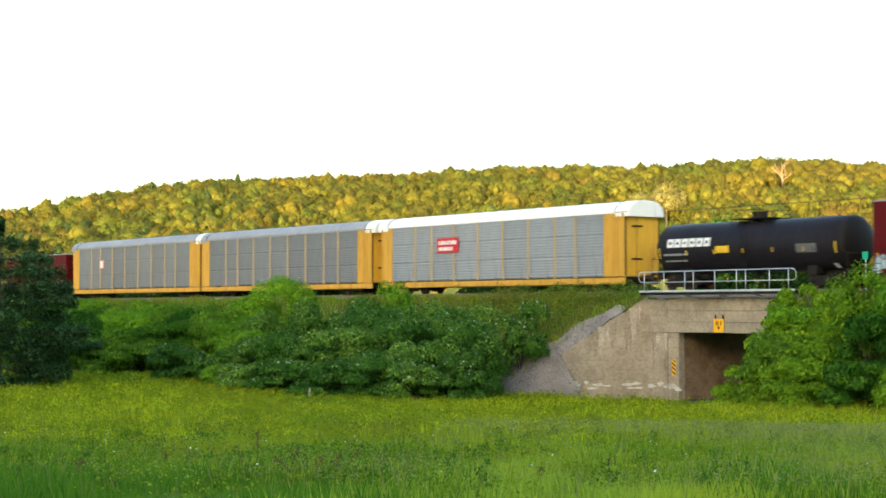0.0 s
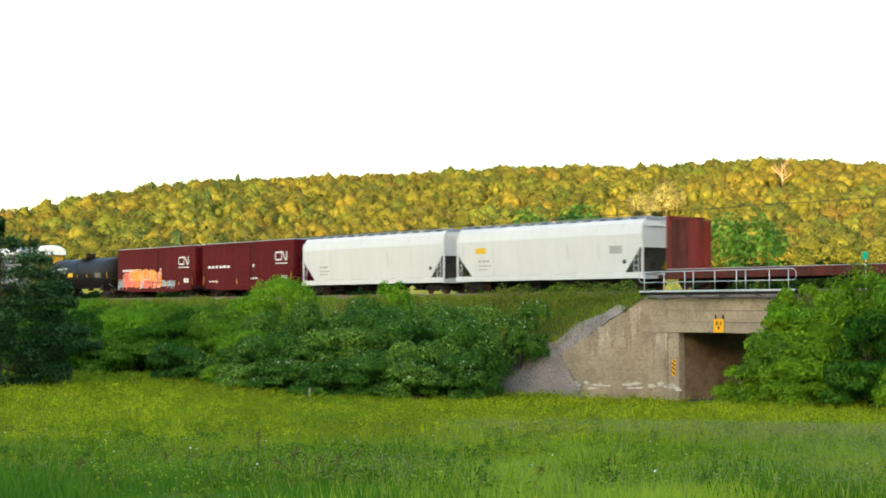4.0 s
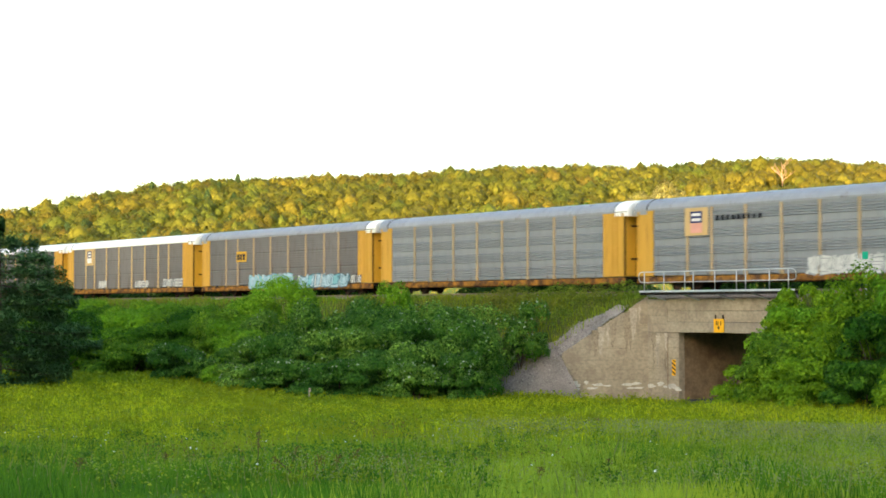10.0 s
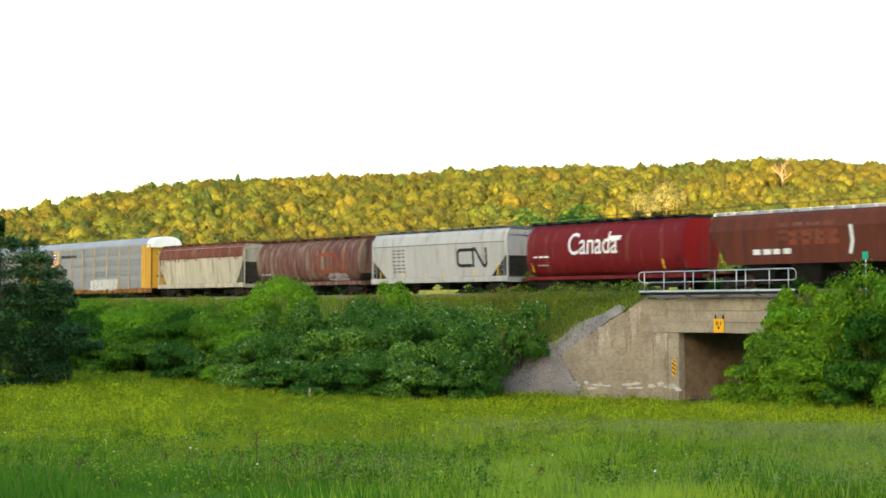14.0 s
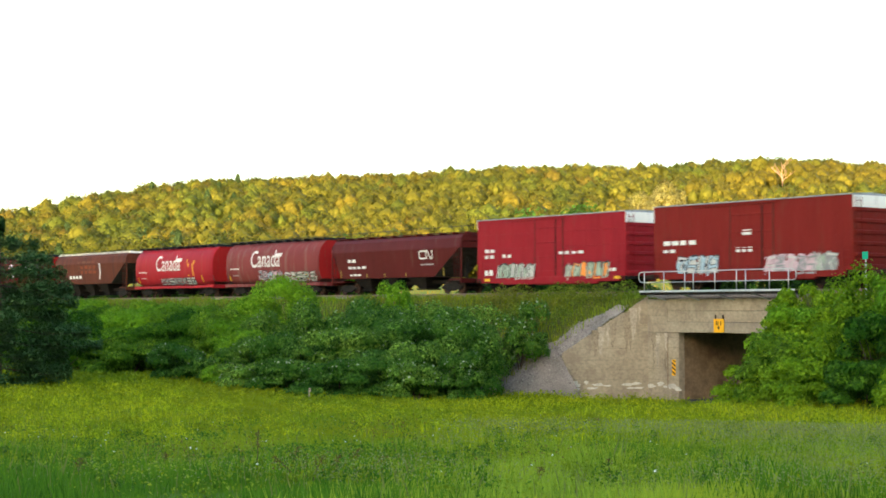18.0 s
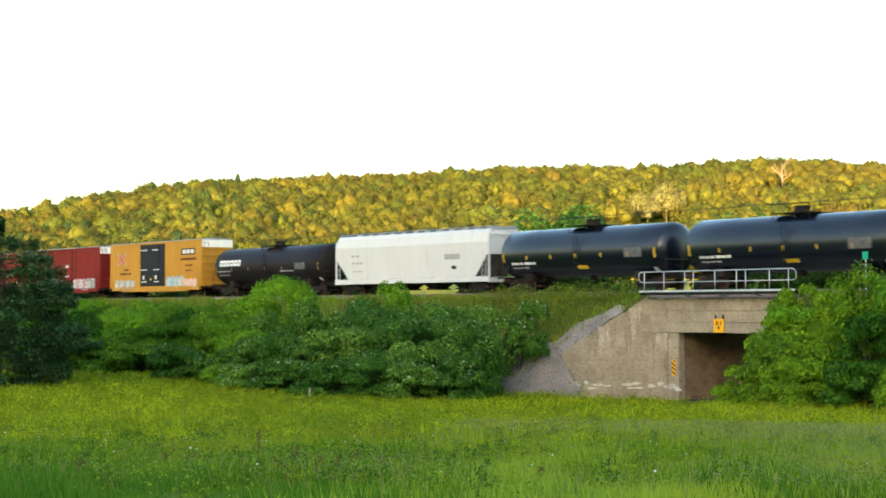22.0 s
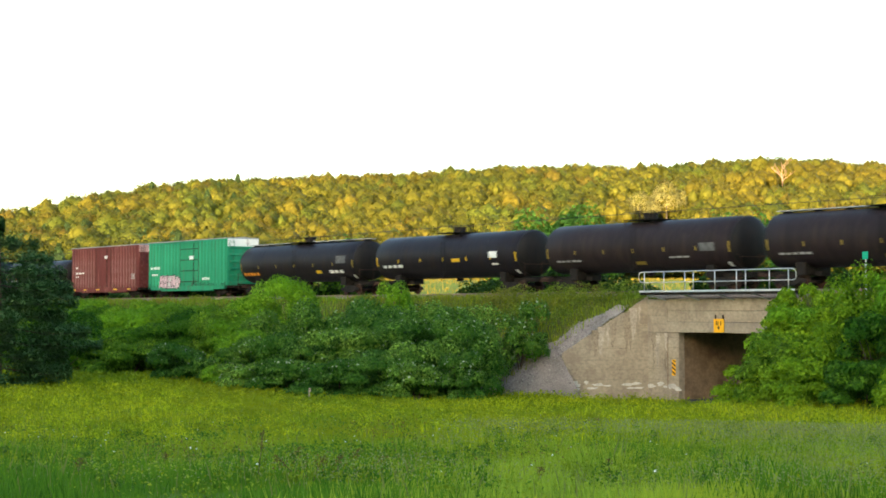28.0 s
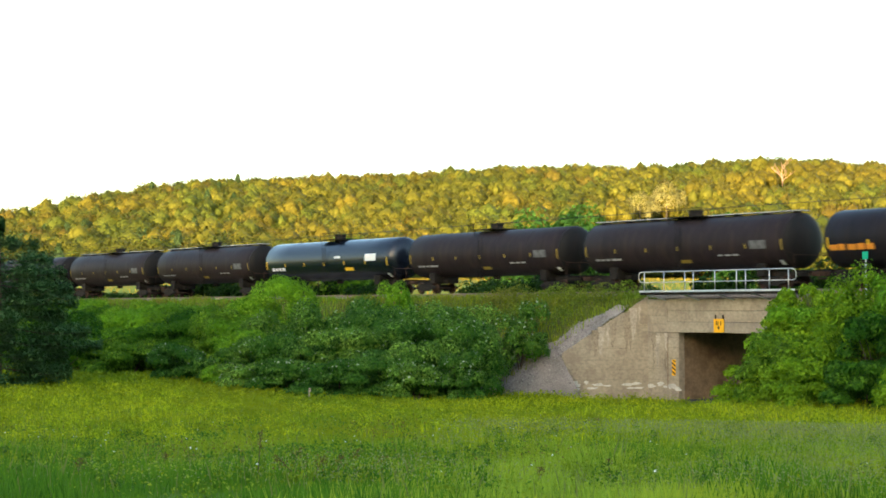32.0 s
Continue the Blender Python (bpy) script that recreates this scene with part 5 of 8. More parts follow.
PNT = {
    "zinc_roof": paint("dull_zinc_roof", (0.30, 0.31, 0.335), 0.5, metal=0.15),
    "white_roof": paint("white_roof", (0.84, 0.84, 0.82), 0.55, amt=0.0, spread=0.03),
    "white_cap": paint("white_end_cap", (0.85, 0.84, 0.80), 0.55, amt=0.05, spread=0.05),
    "panel_grey": paint("zinc_panel", (0.18, 0.19, 0.205), 0.5, metal=0.1, rnd=0.06),
    "panel_rib": paint("ribbed_zinc_panel", (0.25, 0.26, 0.275), 0.5, metal=0.1, rnd=0.06),
    "panel_blue": paint("pale_zinc_panel", (0.27, 0.29, 0.32), 0.5, metal=0.1, rnd=0.06),
    "panel_brown": paint("dirty_panel", (0.165, 0.155, 0.15), 0.6, amt=0.3, rnd=0.08),
    "rack_yellow": paint("rack_yellow", (0.54, 0.305, 0.050), 0.5, stain=(0.24, 0.11, 0.03), amt=0.25),
    # rack yellow lightened so the end doors look lit; one sign shares it
    "rack_end": paint("light_lifted_yellow", (0.68, 0.38, 0.040), 0.5, stain=(0.40, 0.19, 0.04), amt=0.25),
    "rack_rusty": paint("rusty_yellow_sill", (0.36, 0.165, 0.026), 0.7, stain=(0.085, 0.042, 0.022), amt=0.75, spread=0.25, streak=False),
    "post_pale": paint("faded_yellow_post", (0.42, 0.30, 0.17), 0.6, amt=0.1),
    "post_yellow": paint("yellow_post", (0.55, 0.38, 0.175), 0.6, amt=0.1),
    "box_red": paint("dark_red_paint", (0.090, 0.005, 0.007), 0.55, stain=(0.07, 0.02, 0.02), amt=0.15),
    "box_bright": paint("bright_red_paint", (0.26, 0.014, 0.022), 0.55, stain=(0.22, 0.03, 0.03), amt=0.2),
    "box_brick": paint("brick_red_paint", (0.175, 0.016, 0.013), 0.6, stain=(0.15, 0.03, 0.02), amt=0.25),
    "ttx_yellow": paint("boxcar_yellow", (0.44, 0.225, 0.030), 0.55, stain=(0.40, 0.18, 0.04), amt=0.22),
    "box_brown": paint("faded_brown_paint", (0.125, 0.034, 0.032), 0.7, stain=(0.22, 0.09, 0.085), amt=0.25, spread=0.15),
    "rib_faded": paint("chalky_faded_rib", (0.19, 0.070, 0.066), 0.75, stain=(0.40, 0.27, 0.25), amt=0.55, spread=0.15, rnd=0.15),
    "box_green": paint("sea_green_paint", (0.026, 0.235, 0.125), 0.65, stain=(0.07, 0.15, 0.09), amt=0.30, spread=0.12),
    "rib_green": paint("sea_green_rib", (0.045, 0.32, 0.18), 0.65, stain=(0.05, 0.12, 0.07), amt=0.35, spread=0.12, rnd=0.1),
    "green_dirt": paint("grimy_green", (0.025, 0.075, 0.045), 0.8, amt=0.3),
    "pink_band": paint("faded_pink_band", (0.52, 0.32, 0.30), 0.7, amt=0.2),
    "hop_white": paint("hopper_white", (0.60, 0.605, 0.61), 0.5, stain=(0.46, 0.44, 0.40), amt=0.12, spread=0.03),
    "hop_dirty": paint("weathered_cream", (0.42, 0.39, 0.31), 0.7, stain=(0.26, 0.21, 0.15), amt=0.45, spread=0.15),
    "hop_brownband": paint("rusty_brown_top", (0.13, 0.045, 0.03), 0.75, stain=(0.22, 0.14, 0.10), amt=0.3, spread=0.2),
    "hop_rust": paint("rusty_hopper_brown", (0.115, 0.050, 0.044), 0.75, stain=(0.21, 0.165, 0.115), amt=0.52, spread=0.2),
    "hop_grey": paint("hopper_pale_grey", (0.39, 0.385, 0.375), 0.6, stain=(0.24, 0.21, 0.17), amt=0.30, spread=0.08),
    "hop_maroon": paint("maroon_paint", (0.130, 0.010, 0.012), 0.55, stain=(0.16, 0.06, 0.035), amt=0.25),
    "hop_brown": paint("oxide_brown", (0.105, 0.032, 0.020), 0.65, stain=(0.055, 0.026, 0.022), amt=0.35, spread=0.15),
    "hop_scarlet": paint("scarlet_paint", (0.31, 0.015, 0.025), 0.5, stain=(0.28, 0.05, 0.04), amt=0.2),
    "hop_faded": paint("faded_maroon", (0.185, 0.040, 0.040), 0.6, stain=(0.20, 0.11, 0.09), amt=0.35),
    "hop_dark": paint("dark_oxide", (0.085, 0.012, 0.012), 0.5, amt=0.12),
    "hop_slope_shade": paint("grimy_slope_shade", (0.085, 0.078, 0.07), 0.85, stain=(0.05, 0.042, 0.036), amt=0.4, spread=0.2),
    "end_red": paint("clean_red_end", (0.27, 0.012, 0.012), 0.6, amt=0.1),
    "tank_gloss": material("glossy_black_tank", (0.004, 0.0065, 0.015), 0.27, spread=0.10, scale=3, bump=0.0, spec=0.6),
    "tank_matt": paint("sooty_black_tank", (0.015, 0.0132, 0.0175), 0.45, stain=(0.022, 0.016, 0.014), amt=0.3, spread=0.15),
    # dirty tank ends, coloured darker than the shells to stand for their shade
    "tank_end": paint("dirty_shaded_tank_end", (0.010, 0.009, 0.009), 0.6, stain=(0.016, 0.012, 0.011), amt=0.3, spread=0.2, spec=0.15),
    "tank_dust": paint("dusty_tank", (0.0225, 0.0165, 0.0185), 0.5, stain=(0.034, 0.026, 0.022), amt=0.35, spread=0.15),
    "mark_white": material("stencil_white", (0.72, 0.72, 0.70), 0.7, spread=0.08),
    "mark_grey": material("faded_stencil", (0.34, 0.34, 0.34), 0.7, spread=0.1),
    "mark_faint": material("worn_stencil_patch", (0.11, 0.11, 0.11), 0.8, spread=0.3, scale=30),
    "mark_rust": material("faded_orange_lettering", (0.21, 0.050, 0.022), 0.8, spread=0.2),
    "mark_yellow": material("reflector_yellow", (0.72, 0.44, 0.02), 0.6, spread=0.08),
    "mark_dim": material("dull_reflector_yellow", (0.30, 0.21, 0.04), 0.7, spread=0.1),
    "mark_black": material("stencil_black", (0.010, 0.010, 0.014), 0.6, spread=0.1),
    "mark_red": material("sign_red", (0.52, 0.02, 0.035), 0.6, spread=0.08),
    "mark_blue": material("sign_blue", (0.03, 0.04, 0.13), 0.6, spread=0.08),
    "mark_pink": material("sign_pink", (0.66, 0.33, 0.26), 0.6, spread=0.08),
    "mark_orange": material("orange_stripe", (0.62, 0.24, 0.03), 0.6, spread=0.1),
    "g_cyan": material("spray_cyan", (0.20, 0.44, 0.49), 0.7, spread=0.15), "g_pale": material("spray_pale_blue", (0.36, 0.49, 0.57), 0.7, spread=0.15),
    "g_coral": material("spray_coral", (0.80, 0.16, 0.10), 0.7, spread=0.15), "g_orange": material("spray_orange", (0.88, 0.30, 0.06), 0.7, spread=0.15),
    "g_white": material("spray_white", (0.52, 0.52, 0.50), 0.7, spread=0.15), "g_grey": material("spray_grey", (0.26, 0.265, 0.275), 0.7, spread=0.15),
    "g_mint": material("spray_mint", (0.32, 0.40, 0.32), 0.7, spread=0.15), "g_lav": material("spray_lavender", (0.55, 0.40, 0.45), 0.7, spread=0.15),
    "g_pinkish": material("spray_rose", (0.72, 0.22, 0.22), 0.7, spread=0.15), "g_amber": material("spray_amber", (0.85, 0.42, 0.10), 0.7, spread=0.15),
    "g_teal": material("spray_dark_teal", (0.06, 0.14, 0.18), 0.7, spread=0.15),
    "g_black": material("spray_black", (0.04, 0.04, 0.05), 0.7, spread=0.15),
}
CARS = []
CACHE = {}


def cached(key, make):
    if key not in CACHE:
        CACHE[key] = make()
    return CACHE[key]


def car(name, s0, s1, label, category):
    e = new(name)
    CARS.append((e, (s0 + s1) / 2))
    return tagged(e, label, category, "freight cars of the train")


# ---------------------------------------------------------------- train: running gear
def wheel_mesh():
    bm = bmesh.new()
    prof = [(0.0, -0.05), (0.12, -0.06), (0.14, -0.02), (0.34, -0.02), (0.36, -0.06), (0.42, -0.06), (0.45, 0.05), (0.34, 0.05), (0.10, 0.06), (0.0, 0.06)]
    n = 14
    rings = [[bm.verts.new((r * math.cos(2 * math.pi * k / n), y, r * math.sin(2 * math.pi * k / n))) for k in range(n)] for r, y in prof[1:-1]]
    for a, b in zip(rings, rings[1:]):
        for k in range(n):
            bm.faces.new((a[k], a[(k + 1) % n], b[(k + 1) % n], b[k]))
    bm.faces.new(rings[0][::-1])
    bm.faces.new(rings[-1])
    tube(bm, [(0, 0.05, 0), (0, 0.76, 0)], 0.08, 8)
    bmesh.ops.recalc_face_normals(bm, faces=bm.faces[:])
    return mesh_of(bm, "wheel", M["rust"], True)


def truck_mesh():
    bm = bmesh.new()
    for y in (-1.02, 1.02):
        out = [(-1.18, 0.36), (-1.18, 0.54), (-0.95, 0.60), (-0.55, 0.74), (0.55, 0.74), (0.95, 0.60), (1.18, 0.54), (1.18, 0.36), (0.75, 0.34), (0.45, 0.20), (-0.45, 0.20), (-0.75, 0.34)]
        a = [bm.verts.new((x, y - 0.06, z)) for x, z in out]
        b = [bm.verts.new((x, y + 0.06, z)) for x, z in out]
        for i in range(len(out)):
            j = (i + 1) % len(out)
            bm.faces.new((a[i], a[j], b[j], b[i]))
        bm.faces.new(a[::-1])
        bm.faces.new(b)
        for x in (-0.12, 0.02, 0.16):
            tube(bm, [(x, y - 0.02, 0.22), (x, y - 0.02, 0.50)], 0.06, 6)
        for x in (-0.89, 0.89):
            tube(bm, [(x, y - 0.12, 0.42), (x, y + 0.08, 0.42)], 0.11, 8)
    box(bm, -0.22, 0.22, -1.0, 1.0, 0.42, 0.72)
    bmesh.ops.recalc_face_normals(bm, faces=bm.faces[:])
    return mesh_of(bm, "truck", M["dark"])


def trucks(e, half):
    for x in (-half, half):
        t = part("truck", cached("truck", truck_mesh), None, e, "dark cast-steel truck", m=pose(x, 0, 0))
        for dx in (-0.89, 0.89):
            for sgn in (1, -1):
                part("wheel", cached("wheel", wheel_mesh), None, t, m=pose(dx, -0.755 * sgn, 0.42, 0, 0, 0 if sgn > 0 else 180))


def couplers(e, half, z=0.88, reach=0.95):
    def make():
        bm = boxes((-0.1, reach - 0.30, -0.13, 0.13, -0.13, 0.13), (reach - 0.32, reach, -0.17, 0.17, -0.16, 0.16), bev=0.03)
        tube(bm, [(0.0, 0.35, -0.02), (0.35, 0.38, -0.28), (0.8, 0.30, -0.32)], 0.035, 5)
        return mesh_of(bm, "coupler", M["rust"])
    me = cached(("coupler", reach), make)
    part("coupler", me, None, e, m=pose(half, 0, z))
    part("coupler", me, None, e, m=pose(-half, 0, z, 0, 0, 180))


def ladder(e, x, y, z0, z1, mat, w=0.45, along=True, name="ladder"):
    """Two stiles and rungs, flat against a side (along) or an end."""
    def make():
        bm = bmesh.new()
        for a in (-w / 2, w / 2):
            tube(bm, [(a, 0, 0), (a, 0, z1 - z0)], 0.022, 4)
        k = max(2, int((z1 - z0) / 0.36))
        for i in range(k):
            z = (i + 0.5) * (z1 - z0) / k
            tube(bm, [(-w / 2, 0, z), (w / 2, 0, z)], 0.016, 4)
        return mesh_of(bm, name, mat)
    me = cached((name, round(z1 - z0, 2), mat.name, w), make)
    part(name, me, None, e, m=pose(x, y, z0, 0, 0, 0 if along else 90))


# ---------------------------------------------------------------- train: marks on the sides
def flat(y):
    return lambda z: y


def decal(e, name, mat, x0, x1, z0, z1, yf, label="", slant=0.0, off=0.006):
    """A painted patch lying on a side whose surface is at y = yf(z)."""
    bm = bmesh.new()
    curved = abs(yf(z0) - yf(z1)) > 1e-4 or abs(yf(z0) - yf((z0 + z1) / 2)) > 1e-4
    n = max(1, int((z1 - z0) / 0.06)) if curved else 1
    rows = []
    for i in range(n + 1):
        z = z0 + (z1 - z0) * i / n
        sh = slant * i / n
        rows.append([bm.verts.new((x + sh, yf(z) - off, z)) for x in (x0, x1)])
    for a, b in zip(rows, rows[1:]):
        bm.faces.new((a[0], a[1], b[1], b[0]))
    return part(name, bm, mat, e, label)


def stroke(e, name, mat, pts, width, yf, label="", off=0.007):
    """A painted line of even width through points (x, z)."""
    bm = bmesh.new()
    P = [Vector((x, z)) for x, z in pts]
    if abs(yf(min(z for _, z in pts)) - yf(max(z for _, z in pts))) > 0.01:
        fine = [P[0]]
        for a, b in zip(P, P[1:]):
            k = max(1, int((b - a).length / 0.12))
            fine += [a.lerp(b, (j + 1) / k) for j in range(k)]
        P = fine
        off += 0.012
    rows = []
    for i, p in enumerate(P):
        d0 = (p - P[i - 1]).normalized() if i else (P[1] - p).normalized()
        d1 = (P[i + 1] - p).normalized() if i < len(P) - 1 else d0
        nn = Vector((-(d0 + d1).y, (d0 + d1).x)).normalized()
        w = width / 2 / max(0.5, abs(nn.dot(Vector((-d0.y, d0.x)))))
        rows.append([bm.verts.new((q.x, yf(q.y) - off, q.y)) for q in (p + nn * w, p - nn * w)])
    for a, b in zip(rows, rows[1:]):
        bm.faces.new((a[0], a[1], b[1], b[0]))
    bmesh.ops.recalc_face_normals(bm, faces=bm.faces[:])
    return part(name, bm, mat, e, label)


def bars(e, mat, x0, x1, z0, z1, yf, n, seed=0, gap=0.3):
    """A line of writing that cannot be read: short bars of its size."""
    rng = random.Random(seed)
    step = (x1 - x0) / n
    for i in range(n):
        a = x0 + i * step
        decal(e, "writing_bar", mat, a, a + step * (1 - gap) * rng.uniform(0.8, 1.1), z0, z1 - (z1 - z0) * rng.uniform(0, 0.15), yf)


def graffiti(e, x0, x1, z0, z1, yf, fills, line, n, seed, label, lean=0.2):
    """Sprayed lettering that cannot be read: leaning rounded shapes with an outline and lighter strokes."""
    rng = random.Random(seed)
    root = []

    def blob(mat, cx, cz, rx, rz, off, ph):
        bm = bmesh.new()
        k = 14
        vs = []
        for j in range(k):
            a = 2 * math.pi * j / k
            q = 0.82 + 0.30 * math.sin(3 * a + ph) * rng.uniform(0.4, 1) + rng.uniform(-0.08, 0.08)
            sx = math.copysign(abs(math.cos(a)) ** 0.6, math.cos(a)) * rx * q
            sz = math.copysign(abs(math.sin(a)) ** 0.6, math.sin(a)) * rz * q
            z = min(max(cz + sz, z0), z1)
            vs.append(bm.verts.new((cx + sx + lean * sz, yf(z) - off, z)))
        bm.faces.new(vs)
        if root:
            part("spray_shape", bm, PNT[mat], root[0])
        else:
            root.append(part("graffiti", bm, PNT[mat], e, label))

    def slab(mat, pts, width, off):
        bm = bmesh.new()
        P = [Vector((min(max(x, x0), x1), min(max(z, z0), z1))) for x, z in pts]
        rows = []
        for q, p in enumerate(P):
            d = (P[min(q + 1, len(P) - 1)] - P[max(q - 1, 0)]).normalized()
            nn = Vector((-d.y, d.x)) * width * 0.5
            rows.append([bm.verts.new((v.x + lean * (v.y - (z0 + z1) / 2), yf(min(max(v.y, z0), z1)) - off, min(max(v.y, z0), z1))) for v in (p + nn, p - nn)])
        for a, b in zip(rows, rows[1:]):
            bm.faces.new((a[0], a[1], b[1], b[0]))
        bmesh.ops.recalc_face_normals(bm, faces=bm.faces[:])
        part("spray_stroke", bm, PNT[mat], root[0])

    H = z1 - z0
    blob(fills[0], (x0 + x1) / 2, (z0 + z1) / 2 - 0.06 * H, (x1 - x0) * 0.47, H * 0.36, 0.003, 1.0)
    step = (x1 - x0) / n
    glyphs = [[(0.1, 0.05), (0.15, 0.95), (0.8, 0.8), (0.75, 0.5), (0.2, 0.45)], [(0.9, 0.9), (0.2, 0.85), (0.15, 0.5), (0.85, 0.5), (0.85, 0.1), (0.1, 0.1)], [(0.1, 0.05), (0.15, 0.95), (0.85, 0.08), (0.9, 0.95)], [(0.9, 0.8), (0.25, 0.92), (0.12, 0.5), (0.25, 0.1), (0.9, 0.15)], [(0.15, 0.92), (0.15, 0.08), (0.9, 0.12)], [(0.1, 0.05), (0.5, 0.95), (0.9, 0.05)], [(0.15, 0.95), (0.2, 0.1), (0.8, 0.15), (0.85, 0.95)], [(0.1, 0.9), (0.9, 0.85), (0.45, 0.5), (0.85, 0.1), (0.15, 0.08)]]
    for i in range(n):
        cx = x0 + (i + 0.5) * step
        cz = (z0 + z1) / 2 + rng.uniform(-0.05, 0.05) * H
        ph = rng.uniform(0, 6.28)
        blob(line, cx, cz, step * 0.62, H * 0.52, 0.005 + 0.0006 * i, ph)
        f = fills[i % len(fills)]
        blob(f, cx, cz, step * 0.52, H * 0.43, 0.016 + 0.0006 * i, ph)
        g = rng.choice(glyphs)
        path = [(cx + (u - 0.5) * step * 1.05, z0 + (0.04 + 0.92 * v) * H) for u, v in g]
        pale = rng.choice([q for q in fills + ["g_white"] if q != line])
        slab(line, path, min(step, H) * 0.30, 0.026 + 0.0004 * i)
        slab(pale, path, min(step, H) * 0.17, 0.029 + 0.0004 * i)
        for _ in range(4):
            blob(rng.choice(fills + [line]), cx + rng.uniform(-0.5, 0.5) * step, cz + rng.uniform(-0.4, 0.4) * H, step * rng.uniform(0.04, 0.12), H * rng.uniform(0.04, 0.12), 0.033 + 0.0006 * i + 0.0008 * _, ph)


def wordmark(e, text, x0, x1, z0, yf, mat, label):
    """A readable word, bent onto a curved side."""
    cu = bpy.data.curves.new("word", "FONT")
    cu.body = text
    cu.offset = 0.004
    tmp = bpy.data.objects.new("word", cu)
    scene.collection.objects.link(tmp)
    bpy.context.view_layer.update()
    me = bpy.data.meshes.new_from_object(tmp.evaluated_get(bpy.context.evaluated_depsgraph_get()))
    bpy.data.objects.remove(tmp)
    bm = bmesh.new()
    bm.from_mesh(me)
    bpy.data.meshes.remove(me)
    xs = [v.co.x for v in bm.verts]
    k = (x1 - x0) / (max(xs) - min(xs))
    for i in range(-3, 14):
        bmesh.ops.bisect_plane(bm, geom=bm.verts[:] + bm.edges[:] + bm.faces[:], plane_co=(0, i * 0.07, 0), plane_no=(0, 1, 0))
    low = min(xs)
    for v in bm.verts:
        z = z0 + v.co.y * k * 1.25
        v.co = Vector((x0 + (v.co.x - low) * k, yf(z) - 0.012, z))
    return part("wordmark", bm, mat, e, label)


# ---------------------------------------------------------------- train: enclosed car carriers
RL, RH = 27.4, 13.7
BAYS = [1.45, 4.45, 6.5, 9.25, 12.05, 14.9, 17.7, 20.5, 22.6, 25.4]


def panel_mesh(w, mat, grouped=False):
    """Corrugated side sheet: even waves, or four groups of bold ribs between flat bands."""
    bm = bmesh.new()
    prof = []
    if grouped:
        for t in range(4):
            z0 = 0.93 + t * 1.02
            prof += [(-0.01, z0), (-0.01, z0 + 0.20)]
            for i in range(4):
                z = z0 + 0.21 + i * 0.155
                prof += [(0.02, z), (-0.075, z + 0.03), (-0.045, z + 0.10), (0.02, z + 0.115)]
            prof += [(-0.01, z0 + 0.86), (-0.01, z0 + 1.0)]
    for t in range(0 if grouped else 3):
        z0 = 0.93 + t * 1.36
        k = 7
        for i in range(k):
            z = z0 + 0.04 + i * (1.28 / k)
            prof += [(-0.012, z), (-0.034, z + 0.045), (-0.034, z + 0.115), (-0.012, z + 0.16)]
        prof += [(0.012, z0 + 1.325), (0.012, z0 + 1.358)]
    a = [bm.verts.new((-w / 2, y, z)) for y, z in prof]
    b = [bm.verts.new((w / 2, y, z)) for y, z in prof]
    for i in range(len(prof) - 1):
        bm.faces.new((a[i], b[i], b[i + 1], a[i + 1]))
    box(bm, -w / 2, w / 2, 0.025, 0.04, 0.93, 5.0)
    bmesh.ops.recalc_face_normals(bm, faces=bm.faces[:])
    return mesh_of(bm, "panel", mat)


ROOF_P = [(-1.53, 4.98), (-1.54, 5.10), (-1.46, 5.30), (-1.28, 5.50), (-1.0, 5.66), (-0.6, 5.76), (0, 5.80), (0.6, 5.76), (1.0, 5.66), (1.28, 5.50), (1.46, 5.30), (1.54, 5.10), (1.53, 4.98)]


def rack_roof(mat):
    bm = bmesh.new()
    prism(bm, ROOF_P, -RH + 0.32, RH - 0.32)
    for i in range(17):
        x = -RH + 1.5 + i * 1.475
        n0 = len(bm.verts)
        prism(bm, [(y * 1.006, z + 0.018) for y, z in ROOF_P], x - 0.03, x + 0.03)
    return mesh_of(bm, "roof", mat)


def rack_cap(mat):
    """The rounded end of the roof, swept forward past the doors."""
    bm = bmesh.new()
    rings = []
    for x, k, lift in ((-0.88, 1.008, 0.012), (0.0, 1.008, 0.012), (0.30, 1.006, 0.010), (0.355, 0.99, 0.0), (0.38, 0.96, -0.02)):
        rings.append([bm.verts.new((x, y * (k if z > 5.0 else 1.0), 4.93 + (z - 4.93) * k + lift if z > 5.0 else 4.76)) for y, z in ROOF_P])
    n = len(ROOF_P)
    for a, b in zip(rings, rings[1:]):
        for i in range(n):
            bm.faces.new((a[i], a[(i + 1) % n], b[(i + 1) % n], b[i]))
    bm.faces.new(rings[0][::-1])
    bm.faces.new(rings[-1])
    bmesh.ops.recalc_face_normals(bm, faces=bm.faces[:])
    return mesh_of(bm, "end_cap", mat)


def rack_edge(x):
    """The dark lip where the end cap overlaps the roof."""
    bm = bmesh.new()
    prism(bm, [(y * 1.016, 4.93 + (z - 4.93) * 1.016 + 0.014) for y, z in ROOF_P], x - 0.035, x + 0.025)
    return mesh_of(bm, "cap_edge", M["dark"])


